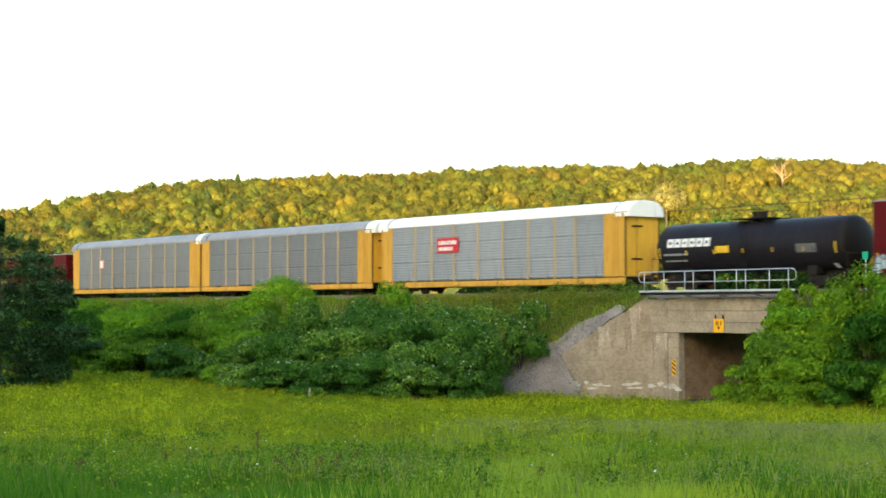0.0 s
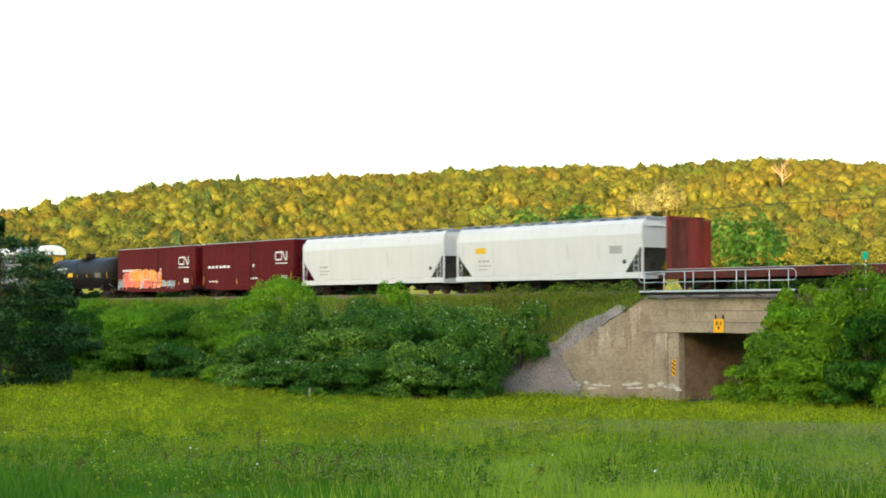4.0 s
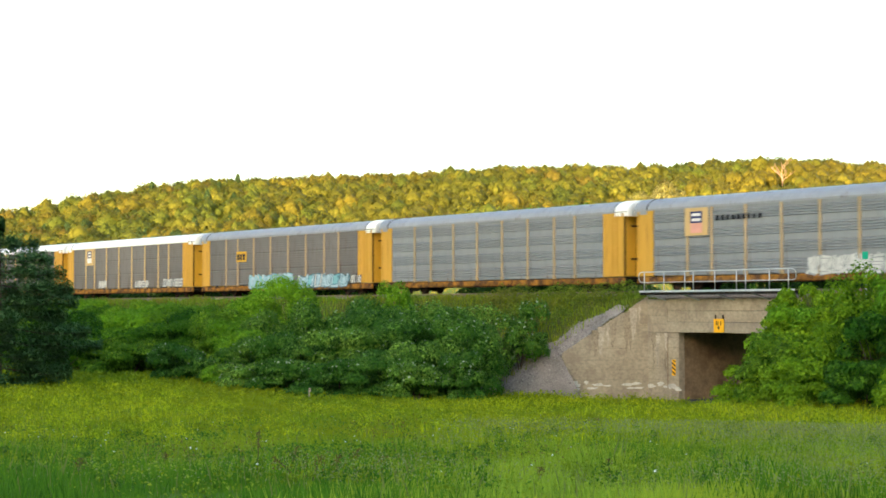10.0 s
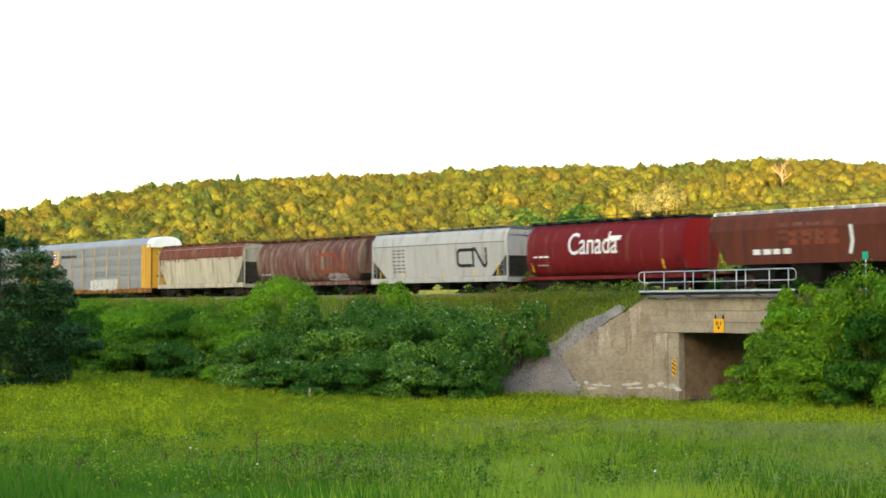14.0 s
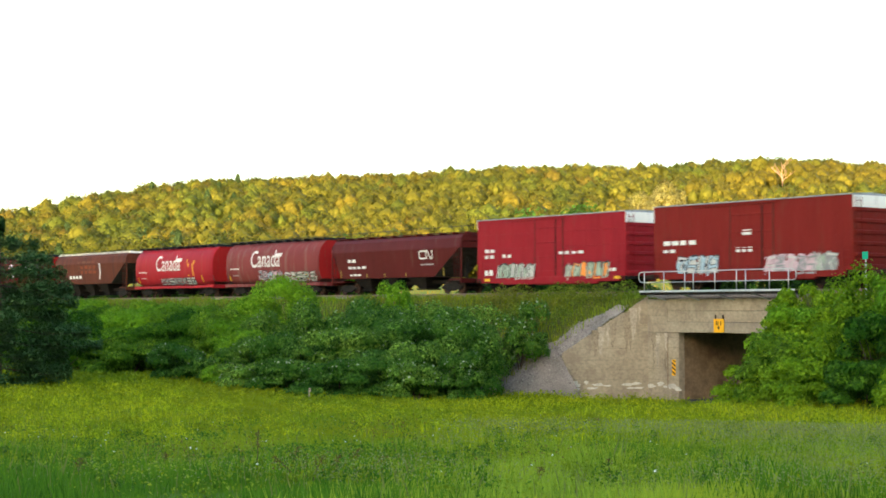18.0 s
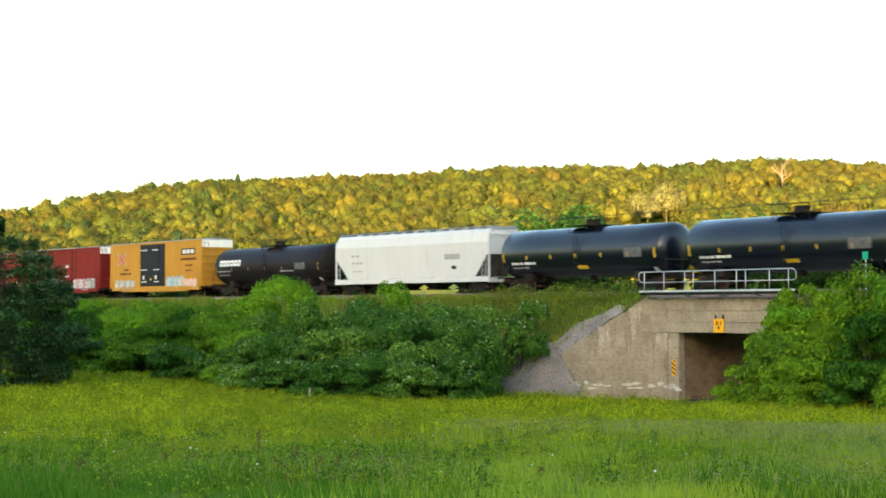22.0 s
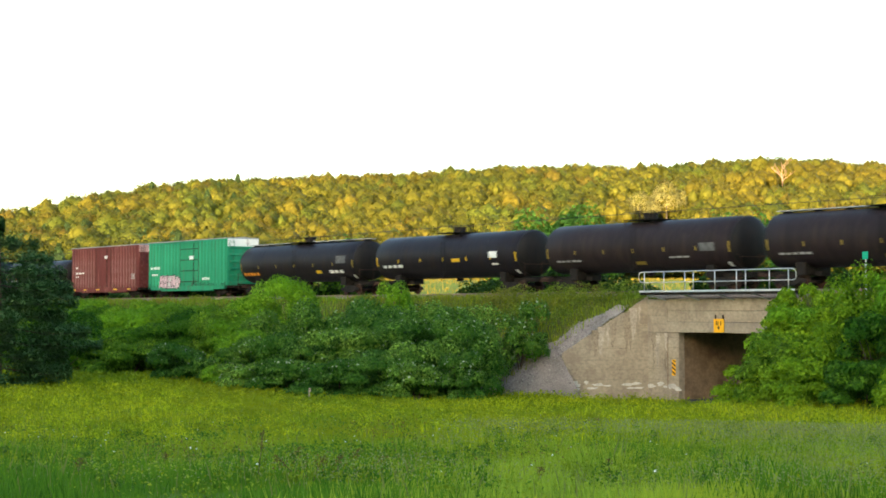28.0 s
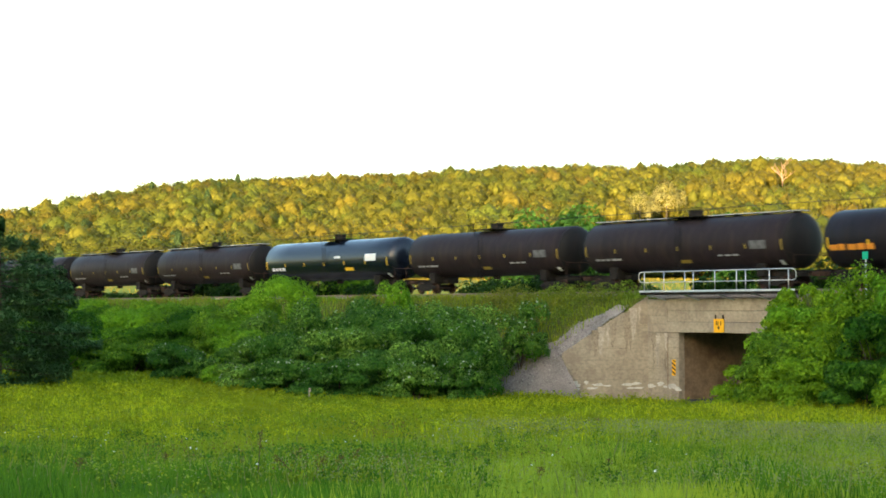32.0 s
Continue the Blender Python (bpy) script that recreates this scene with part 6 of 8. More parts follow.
def autorack(s0, s1, roof, panel, post, cap, label):
    e = car("autorack", s0, s1, label, "rail car")
    yl = PNT["rack_yellow"]
    for sd in (0, 180):
        for i, (a, b) in enumerate(zip(BAYS, BAYS[1:])):
            w = round(b - a - 0.10, 2)
            me = cached(("panel", w, panel), lambda: panel_mesh(w, PNT[panel], panel == "panel_rib"))
            x = (a + b) / 2 - RH
            part("panel", me, None, e, m=pose(x, -1.49, 0) if sd == 0 else pose(x, 1.49, 0, 0, 0, 180))
        pm = cached(("post", post), lambda: mesh_of(boxes((-0.095, 0.095, -0.08, 0.05, 0.90, 4.99), (-0.13, 0.13, -0.085, 0.05, 0.86, 1.10), bev=0.012), "post", PNT[post]))
        for x in BAYS[1:-1]:
            part("post", pm, None, e, m=pose(x - RH, -1.49, 0) if sd == 0 else pose(x - RH, 1.49, 0, 0, 0, 180))
        cm = cached("corner_l", lambda: mesh_of(boxes((-RH + 0.12, -RH + 1.40, -0.05, 0.05, 0.92, 4.98), (-RH + 0.05, -RH + 0.22, -0.09, 0.06, 0.90, 4.96), (-RH + 1.30, -RH + 1.45, -0.075, 0.05, 0.9, 4.96), bev=0.015), "corner_panel", yl))
        cr = cached("corner_r", lambda: mesh_of(boxes((RH - 1.98, RH - 0.12, -0.05, 0.05, 0.92, 4.98), (RH - 0.22, RH - 0.05, -0.09, 0.06, 0.90, 4.96), (RH - 2.02, RH - 1.86, -0.075, 0.05, 0.9, 4.96), bev=0.015), "corner_panel", yl))
        for me in (cm, cr):
            part("corner_panel", me, None, e, m=pose(0, -1.47, 0) if sd == 0 else pose(0, 1.47, 0, 0, 0, 180))
        sill = "rack_rusty" if panel in ("panel_brown", "panel_rib") else "rack_yellow"
        sm = cached(("rack_sill", sill), lambda: mesh_of(boxes((-RH, RH, -0.08, 0.06, 0.46, 0.86), (-RH, RH, -0.10, -0.081, 0.50, 0.56), bev=0.02), "side_sill", PNT[sill]))
        part("side_sill", sm, None, e, m=pose(0, -1.46, 0) if sd == 0 else pose(0, 1.46, 0, 0, 0, 180))
    part("deck", cached("rack_deck", lambda: mesh_of(boxes((-RH + 0.1, RH - 0.1, -1.38, 1.38, 0.70, 0.88), (-RH, RH, -0.35, 0.35, 0.45, 0.69)), "deck", M["dark"])), None, e)
    part("roof", cached(("roof", roof), lambda: rack_roof(PNT[roof])), None, e)
    for sd in (0, 180):
        cm = cap if sd == 0 else roof
        c = part("end_cap", cached(("cap", cm), lambda: rack_cap(PNT[cm])), None, e, "white rounded roof end" if sd == 0 else "", m=pose(0, 0, 0, 0, 0, sd) @ pose(RH, 0, 0))
        part("cap_edge", cached("cap_edge", lambda: rack_edge(-0.90)), None, c)
        if sd == 0:
            for y in (-1.565, 1.565):
                part("cap_seam", cached("cap_seam", lambda: mesh_of(boxes((-0.86, 0.30, -0.012, 0.012, 5.02, 5.05), (-0.20, -0.16, -0.012, 0.012, 4.80, 5.05)), "cap_seam", M["dark"])), None, c, m=pose(0, y, 0))
        dm = cached("end_door", lambda: mesh_of(boxes((-0.10, -0.02, -1.40, -0.50, 0.92, 4.90), (-0.06, 0.03, -0.48, 0.48, 0.92, 4.90), (-0.10, -0.02, 0.50, 1.40, 0.92, 4.90), bev=0.02), "end_door", PNT["rack_end"]))
        d = part("end_door", dm, None, e, "yellow folding end door", m=pose(0, 0, 0, 0, 0, sd) @ pose(RH, 0, 0))
        hm = cached("hinge", lambda: mesh_of(boxes((0.0, 0.07, -1.25, -0.35, -0.06, 0.06), bev=0.01), "hinge_bar", M["dark"]))
        for z in (2.05, 4.15):
            part("hinge_bar", hm, None, d, m=pose(0, 0.3, z))
        part("door_seam", cached("seam", lambda: mesh_of(boxes((-0.05, -0.012, -0.505, -0.475, 0.95, 4.88), (-0.05, -0.012, 0.475, 0.505, 0.95, 4.88)), "door_seam", M["dark"])), None, d)
    for sx in (-1, 1):
        for sy in (-1, 1):
            part("corner_gap", cached("gap", lambda: mesh_of(boxes((-0.03, 0.03, -0.035, 0.035, 0.95, 4.9)), "corner_gap", M["dark"])), None, e, m=pose(sx * (RH - 0.02), sy * 1.435, 0))
    ladder(e, RH - 0.85, -1.56, 1.0, 4.9, yl)
    ladder(e, -RH + 0.80, 1.56, 1.0, 4.9, yl)
    trucks(e, 10.05)
    couplers(e, RH)
    return e


YR = flat(-1.578)
e = autorack(-439.3, -413.1, "zinc_roof", "panel_grey", "post_pale", "white_cap", "enclosed car carrier, zinc-grey panels and roof, faded yellow posts")
decal(e, "sign", PNT["mark_pink"], -7.3, -6.3, 2.95, 3.75, YR)
decal(e, "sign_mark", PNT["mark_white"], -7.05, -6.55, 3.05, 3.65, YR, off=0.012)
e = autorack(-411.9, -385.1, "zinc_roof", "panel_grey", "post_pale", "white_cap", "enclosed car carrier, zinc-grey panels and roof, faded yellow posts")
e = autorack(-383.3, -356.3, "white_roof", "panel_blue", "post_pale", "white_cap", "enclosed car carrier, pale grey panels, white roof, red sign")
decal(e, "sign", PNT["mark_red"], -6.35, -3.75, 2.95, 4.02, YR, "red rectangular sign", off=0.05)
bars(e, PNT["mark_white"], -6.15, -3.95, 3.53, 3.83, YR, 8, 1, 0.15)
bars(e, PNT["mark_white"], -6.15, -4.4, 3.10, 3.38, YR, 6, 2, 0.15)
for ob in e.children:
    if ob.name.startswith("writing_bar"):
        ob.location.y -= 0.05


def shield(e, x0, low, pale):
    """A yellow plate with a banded badge drawn as plain shapes."""
    plate = decal(e, "plate", PNT["post_yellow"], x0, x0 + 2.0, 3.30, 4.97, YR, "yellow plate with a banded badge", off=0.04)
    decal(plate, "badge_band", PNT["mark_blue"], x0 + 0.5, x0 + 1.5, 4.05, 4.75, YR, off=0.048)
    for z in (4.16, 4.47):
        decal(plate, "badge_bar", PNT["mark_white"], x0 + 0.62, x0 + 1.38, z, z + 0.17, YR, off=0.054)
    stroke(plate, "badge_field", PNT["mark_white" if pale else "mark_pink"], [(x0 + 1.0, 4.04), (x0 + 1.0, low)], 1.0, YR, off=0.048)


e = autorack(-236.6, -210.2, "white_roof", "panel_brown", "post_yellow", "white_cap", "enclosed car carrier, dirty brown-grey panels, yellow posts, white roof")
shield(e, 4.05 - 13.3, 3.45, False)
graffiti(e, 17.8 - 13.3, 20.8 - 13.3, 0.9, 1.95, YR, ["g_grey"], "g_black", 4, 5, "dark sprayed scrawl")
e = autorack(-207.9, -181.3, "white_roof", "panel_brown", "post_yellow", "white_cap", "enclosed car carrier, dirty brown-grey panels, yellow posts, white roof")
shield(e, 4.05 - 13.3, 3.55, True)
graffiti(e, 7.2 - 13.3, 9.0 - 13.3, 0.95, 1.75, YR, ["g_white"], "g_grey", 3, 6, "pale sprayed scrawl")
graffiti(e, 15.4 - 13.3, 18.2 - 13.3, 0.95, 1.65, YR, ["g_grey", "g_white"], "g_grey", 4, 7, "grey sprayed scrawl")
graffiti(e, 21.2 - 13.3, 25.2 - 13.3, 0.95, 1.75, YR, ["g_grey", "g_white"], "g_grey", 5, 8, "grey sprayed scrawl")
e = autorack(-178.7, -152.3, "zinc_roof", "panel_brown", "post_pale", "white_cap", "enclosed car carrier with brown-grey panels and pale blue graffiti")
decal(e, "sign", PNT["rack_end"], 6.0 - 13.3, 7.75 - 13.3, 2.97, 3.85, YR, off=0.03)
bars(e, PNT["mark_black"], 6.15 - 13.3, 7.6 - 13.3, 3.12, 3.68, flat(-1.613), 3, 3, 0.2)
graffiti(e, 8.2 - 13.3, 15.4 - 13.3, 0.56, 1.92, flat(-1.60), ["g_pale", "g_cyan", "g_pale"], "g_cyan", 6, 9, "large pale blue sprayed lettering")
graffiti(e, 16.2 - 13.3, 23.8 - 13.3, 0.56, 1.80, flat(-1.60), ["g_pale", "g_cyan", "g_pale"], "g_teal", 6, 10, "large pale blue sprayed lettering")
graffiti(e, 24.1 - 13.3, 25.6 - 13.3, 0.9, 1.6, flat(-1.58), ["g_white", "g_black"], "g_black", 3, 11, "small black and white tag")
e = autorack(-150.2, -123.6, "zinc_roof", "panel_rib", "post_pale", "white_cap", "enclosed car carrier, zinc-grey panels and roof, faded yellow posts")
e = autorack(-121.6, -95.0, "zinc_roof", "panel_rib", "post_pale", "white_cap", "enclosed car carrier, zinc-grey panels, badge plate and white scrawl")
shield(e, 3.9 - 13.3, 3.45, False)
bars(e, PNT["mark_black"], 6.5 - 13.3, 10.3 - 13.3, 4.15, 4.45, YR, 9, 4)
graffiti(e, 13.6 - 13.3, 19.9 - 13.3, 0.70, 1.95, YR, ["g_white"], "g_grey", 7, 12, "white sprayed scrawl")


# ---------------------------------------------------------------- train: tank cars
def lathe(name, st, mat, n=36):
    """A turned shape about the long axis from (x, radius) stations."""
    bm = bmesh.new()
    rings = [[bm.verts.new((x, q * math.cos(2 * math.pi * k / n), q * math.sin(2 * math.pi * k / n))) for k in range(n)] for x, q in st]
    for a, b in zip(rings, rings[1:]):
        for k in range(n):
            bm.faces.new((a[k], a[(k + 1) % n], b[(k + 1) % n], b[k]))
    bm.faces.new(rings[0][::-1])
    bm.faces.new(rings[-1])
    bmesh.ops.recalc_face_normals(bm, faces=bm.faces[:])
    return mesh_of(bm, name, mat, True)


def tank_shell(ls, r, mat):
    return lathe("shell", [(-ls / 2, r - 0.012), (-ls / 2 + 0.03, r)] + [(-ls / 2 + ls * i / 6, r) for i in range(1, 6)] + [(ls / 2 - 0.03, r), (ls / 2, r - 0.012)], mat)


def tank_head(r, mat):
    h = 0.30 * r + 0.15
    return lathe("tank_head", [(-0.02, r - 0.014)] + [(h * math.sin(math.pi / 2 * i / 7), max(0.02, (r - 0.014) * math.cos(math.pi / 2 * i / 7) ** 0.85)) for i in range(1, 8)], mat)


def tank(s0, ls, r, zc, mat, label, marks, dim=False, dome=0.5, crest=False, seams=True):
    L = ls + 2 * (0.36 * r + 0.25)
    e = car("tank_car", s0, s0 + ls, label, "tank car")
    pm = PNT[mat]
    ls = ls + 0.7
    for sd in (0, 180):
        part("tank_head", cached(("head", r, mat), lambda: tank_head(r, PNT["tank_end" if mat != "tank_gloss" else mat])), None, e, "" if mat == "tank_gloss" else "dirty dished tank end, darkened to stand for its shade", m=pose(0, 0, zc, 0, 0, sd) @ pose(ls / 2, 0, 0))
    part("shell", cached(("shell", ls, r, mat), lambda: tank_shell(ls, r, pm)), None, e, m=pose(0, 0, zc))
    if seams:
        def make_seam():
            bm = bmesh.new()
            n = 36
            rr = [[bm.verts.new((x, (r + q) * math.cos(2 * math.pi * k / n), (r + q) * math.sin(2 * math.pi * k / n))) for k in range(n)] for x, q in ((-0.04, 0.0), (-0.03, 0.008), (0.03, 0.008), (0.04, 0.0))]
            for a, b in zip(rr, rr[1:]):
                for k in range(n):
                    bm.faces.new((a[k], b[k], b[(k + 1) % n], a[(k + 1) % n]))
            return mesh_of(bm, "weld_seam", pm, True)
        sm = cached(("seam", r, mat), make_seam)
        for i in range(1, 5):
            part("weld_seam", sm, None, e, m=pose(-ls / 2 + ls * i / 5, 0, zc))
    x0 = -ls / 2
    dx = x0 + ls * dome

    def make_dome():
        bm = bmesh.new()
        tube(bm, [(0, 0, -0.25), (0, 0, 0.42)], 0.46, 14)
        tube(bm, [(0, 0, 0.42), (0, 0, 0.50)], 0.50, 14)
        return mesh_of(bm, "valve_housing", M["dark"])
    part("valve_housing", cached("dome", make_dome), None, e, "dark valve housing on the tank", m=pose(dx, 0, zc + r))

    def make_plat():
        bm = boxes((-1.5, 1.5, -1.05, -0.35, 0.10, 0.14), (-1.5, 1.5, 0.35, 1.05, 0.10, 0.14), (-1.5, -0.55, -0.34, 0.34, 0.10, 0.14), (0.55, 1.5, -0.34, 0.34, 0.10, 0.14))
        for y in (-0.95, 0.95):
            for x in (-1.4, 1.4):
                tube(bm, [(x, y, -0.35), (x, y, 0.11)], 0.03, 4)
        return mesh_of(bm, "platform", M["dark"])
    part("platform", cached("plat", make_plat), None, e, m=pose(dx, 0, zc + r - 0.04))

    def make_rail():
        bm = bmesh.new()
        for y in (-1.0, 1.0):
            for x in (-1.45, 0.0, 1.45):
                tube(bm, [(x, y, 0.1), (x, y, 0.62)], 0.018, 4)
            tube(bm, [(-1.45, y, 0.62), (1.45, y, 0.62)], 0.018, 4)
        return mesh_of(bm, "handrail", M["dark"])
    part("handrail", cached("plat_rail", make_rail), None, e, m=pose(dx, 0, zc + r - 0.04))
    ladder(e, dx + 0.2, -r - 0.10, 0.9, zc + 1.05, M["dark"], 0.4)
    if crest:
        bm = boxes((x0 - 0.25, 0.25 - x0, -0.42, 0.42, zc + r + 0.06, zc + r + 0.13), bev=0.01)
        part("crest_strip", bm, PNT["mark_grey"], e, "grey walkway strip along the tank's crest")
        for k in range(8):
            x = x0 + 0.3 + (-2 * x0 - 0.6) * k / 7
            part("strip_bracket", boxes((x - 0.04, x + 0.04, -0.36, 0.36, zc + r - 0.06, zc + r + 0.055)), M["dark"], e)
    # underframe stubs with end platforms, saddles and rails
    for sg in (-1, 1):
        half = L / 2
        fr = pose(0, 0, 0, 0, 0, 0 if sg > 0 else 180)

        def make_stub():
            bm = boxes((half - 3.6, half + 0.35, -0.30, 0.30, 0.74, 1.02), (half + 0.05, half + 0.33, -1.45, 1.45, 0.98, 1.08), (half - 3.0, half - 2.3, -1.1, 1.1, 0.78, zc - r * 0.80), bev=0.02)
            return mesh_of(bm, "end_sill", M["dark"])
        part("end_sill", cached(("stub", round(half, 2), round(zc, 2)), make_stub), None, e, m=fr)

        def make_hand():
            bm = bmesh.new()
            for y in (-1.42, 1.42):
                tube(bm, [(half + 0.2, y, 0.55), (half + 0.2, y, 2.0), (half - 0.15, y, 2.1)], 0.022, 5)
            tube(bm, [(half + 0.2, -1.42, 1.95), (half + 0.2, 1.42, 1.95)], 0.022, 5)
            return mesh_of(bm, "grab_rail", M["rust"])
        part("grab_rail", cached(("hand", round(half, 2)), make_hand), None, e, m=fr)
    part("outlet", cached(("outlet", round(zc - r, 2)), lambda: mesh_of(tube(bmesh.new(), [(0, 0, zc - r - 0.22), (0, 0, zc - r + 0.1)], 0.28, 10), "outlet", M["dark"])), None, e)
    trucks(e, L / 2 - 1.75)
    couplers(e, L / 2 + 0.33, reach=0.75)
    yf = lambda z: -math.sqrt(max(0.02, r * r - (z - zc) ** 2))
    ym = PNT["mark_dim" if dim else "mark_yellow"]
    for k in range(7):
        x = x0 + 0.12 + (ls - 0.24) * k / 6
        tall = 0.75 if k in (0, 6) else 0.42
        decal(e, "reflector", ym, x - 0.06, x + 0.06, zc - 0.42 - (tall - 0.42) * 0.5, zc - 0.42 + tall * 0.62, yf, off=0.01)
    for (mt, a, b, z0, z1, n) in marks:
        if n:
            bars(e, PNT[mt], x0 + a, x0 + b, z0, z1, yf, n, int(a * 10), 0.15)
        else:
            decal(e, "stencil", PNT["mark_faint" if mt == "mark_grey" else mt], x0 + a, x0 + b, z0, z1, yf, off=0.01)
    decal(e, "placard", PNT["mark_white"], -x0 - 0.65, -x0 - 0.35, zc - 1.42, zc - 1.15, yf, off=0.012)
    return e


CAP = lambda ls: [("mark_white", 0.9, 3.6, 1.88, 2.05, 6), ("mark_grey", 0.9, 2.6, 1.62, 1.74, 4), ("mark_grey", ls - 2.2, ls - 0.6, 2.15, 2.75, 0), ("mark_yellow", ls * 0.52, ls * 0.52 + 1.0, 1.50, 1.72, 0)]
DIMM = lambda ls: [("mark_grey", 0.9, 3.4, 1.95, 2.08, 5), ("mark_grey", ls - 4.6, ls - 2.8, 2.0, 2.1, 3), ("mark_grey", ls - 1.9, ls - 0.6, 2.35, 2.85, 0), ("mark_dim", ls * 0.52, ls * 0.52 + 0.9, 1.65, 1.85, 0)]


def big_word(e, ls, zc, r):
    """The lessor's name as a row of white blocks."""
    yf = lambda z: -math.sqrt(max(0.02, r * r - (z - zc) ** 2))
    for k in range(6):
        x = -ls / 2 + 0.45 + k * 0.62
        b = decal(e, "lettering_block", PNT["mark_white"], x, x + 0.54, 2.62, 3.14, yf, off=0.012)
        decal(b, "block_gap", PNT["tank_matt"], x + 0.17, x + 0.37, 2.80, 2.96, yf, off=0.02)


e = tank(-352.7, 13.5, 1.55, 2.56, "tank_matt", "matt black tank car with white block lettering", [("mark_grey", 0.5, 2.6, 2.12, 2.26, 5), ("mark_grey", 0.5, 2.4, 1.75, 1.86, 5), ("mark_yellow", 4.9, 6.0, 2.2, 2.6, 0), ("mark_grey", 11.2, 12.7, 2.05, 2.55, 0)], dome=0.5)
big_word(e, 13.5, 2.56, 1.55)
e = tank(109.9, 16.4, 1.58, 2.62, "tank_matt", "matt black tank car with white block lettering", [("mark_grey", 0.5, 2.6, 2.12, 2.26, 5), ("mark_grey", 0.5, 2.4, 1.80, 1.92, 5), ("mark_grey", 11.0, 13.2, 2.0, 2.12, 5), ("mark_grey", 13.4, 15.0, 2.15, 2.7, 0)], dim=True)
big_word(e, 16.4, 2.62, 1.58)
for s0, ls in ((151.0, 14.6), (169.1, 14.6), (187.3, 15.0)):
    tank(s0, ls, 1.66, 2.64, "tank_gloss", "shiny blue-black tank car reflecting the sky", CAP(ls))
e = tank(206.0, 14.6, 1.56, 2.52, "tank_matt", "matt black tank car with yellow reflectors and white disc", CAP(14.6))
decal(e, "disc", PNT["mark_white"], -0.35, 0.25, 2.25, 2.95, lambda z: -math.sqrt(1.56 ** 2 - (z - 2.52) ** 2), off=0.014)
tank(258.6, 17.0, 1.60, 2.72, "tank_matt", "black tank car streaked with orange rust", [("mark_white", 14.0, 16.2, 1.75, 2.0, 3), ("mark_orange", 0.3, 3.0, 1.75, 2.0, 5), ("mark_yellow", 12.0, 12.8, 1.75, 2.0, 0), ("mark_grey", 15.2, 16.6, 2.5, 3.1, 0)], dim=True, crest=True)
tank(279.6, 16.4, 1.62, 2.74, "tank_matt", "black tank car with white stencilled patches", [("mark_white", 0.8, 3.4, 1.98, 2.2, 4), ("mark_white", 14.0, 14.9, 2.45, 2.9, 0), ("mark_yellow", 9.6, 10.6, 2.25, 2.5, 0), ("mark_white", 14.2, 15.0, 1.95, 2.1, 2)])
for s0, ls, crest in ((299.9, 16.2, False), (319.6, 16.0, True), (339.3, 16.4, True)):
    tank(s0, ls, 1.62, 2.82, "tank_dust", "dusty dark brown-black tank car with dull reflectors", DIMM(ls), dim=True, crest=crest)
tank(359.4, 17.4, 1.62, 2.78, "tank_gloss", "glossy blue-black tank car with white stencils", [("mark_white", 0.9, 3.0, 2.05, 2.3, 4), ("mark_white", 10.6, 11.6, 2.9, 3.1, 2), ("mark_yellow", 12.0, 13.2, 1.9, 2.15, 0), ("mark_white", 15.0, 16.5, 2.6, 3.15, 0)])
for s0, ls, crest in ((380.4, 16.4, False), (400.2, 16.4, True)):
    tank(s0, ls, 1.62, 2.82, "tank_dust", "dusty dark brown-black tank car with dull reflectors", DIMM(ls), dim=True, crest=crest)
tank(420.5, 16.4, 1.62, 2.78, "tank_matt", "black tank car with a broad orange stripe", [("mark_orange", 0.2, 3.4, 2.1, 2.45, 5)])


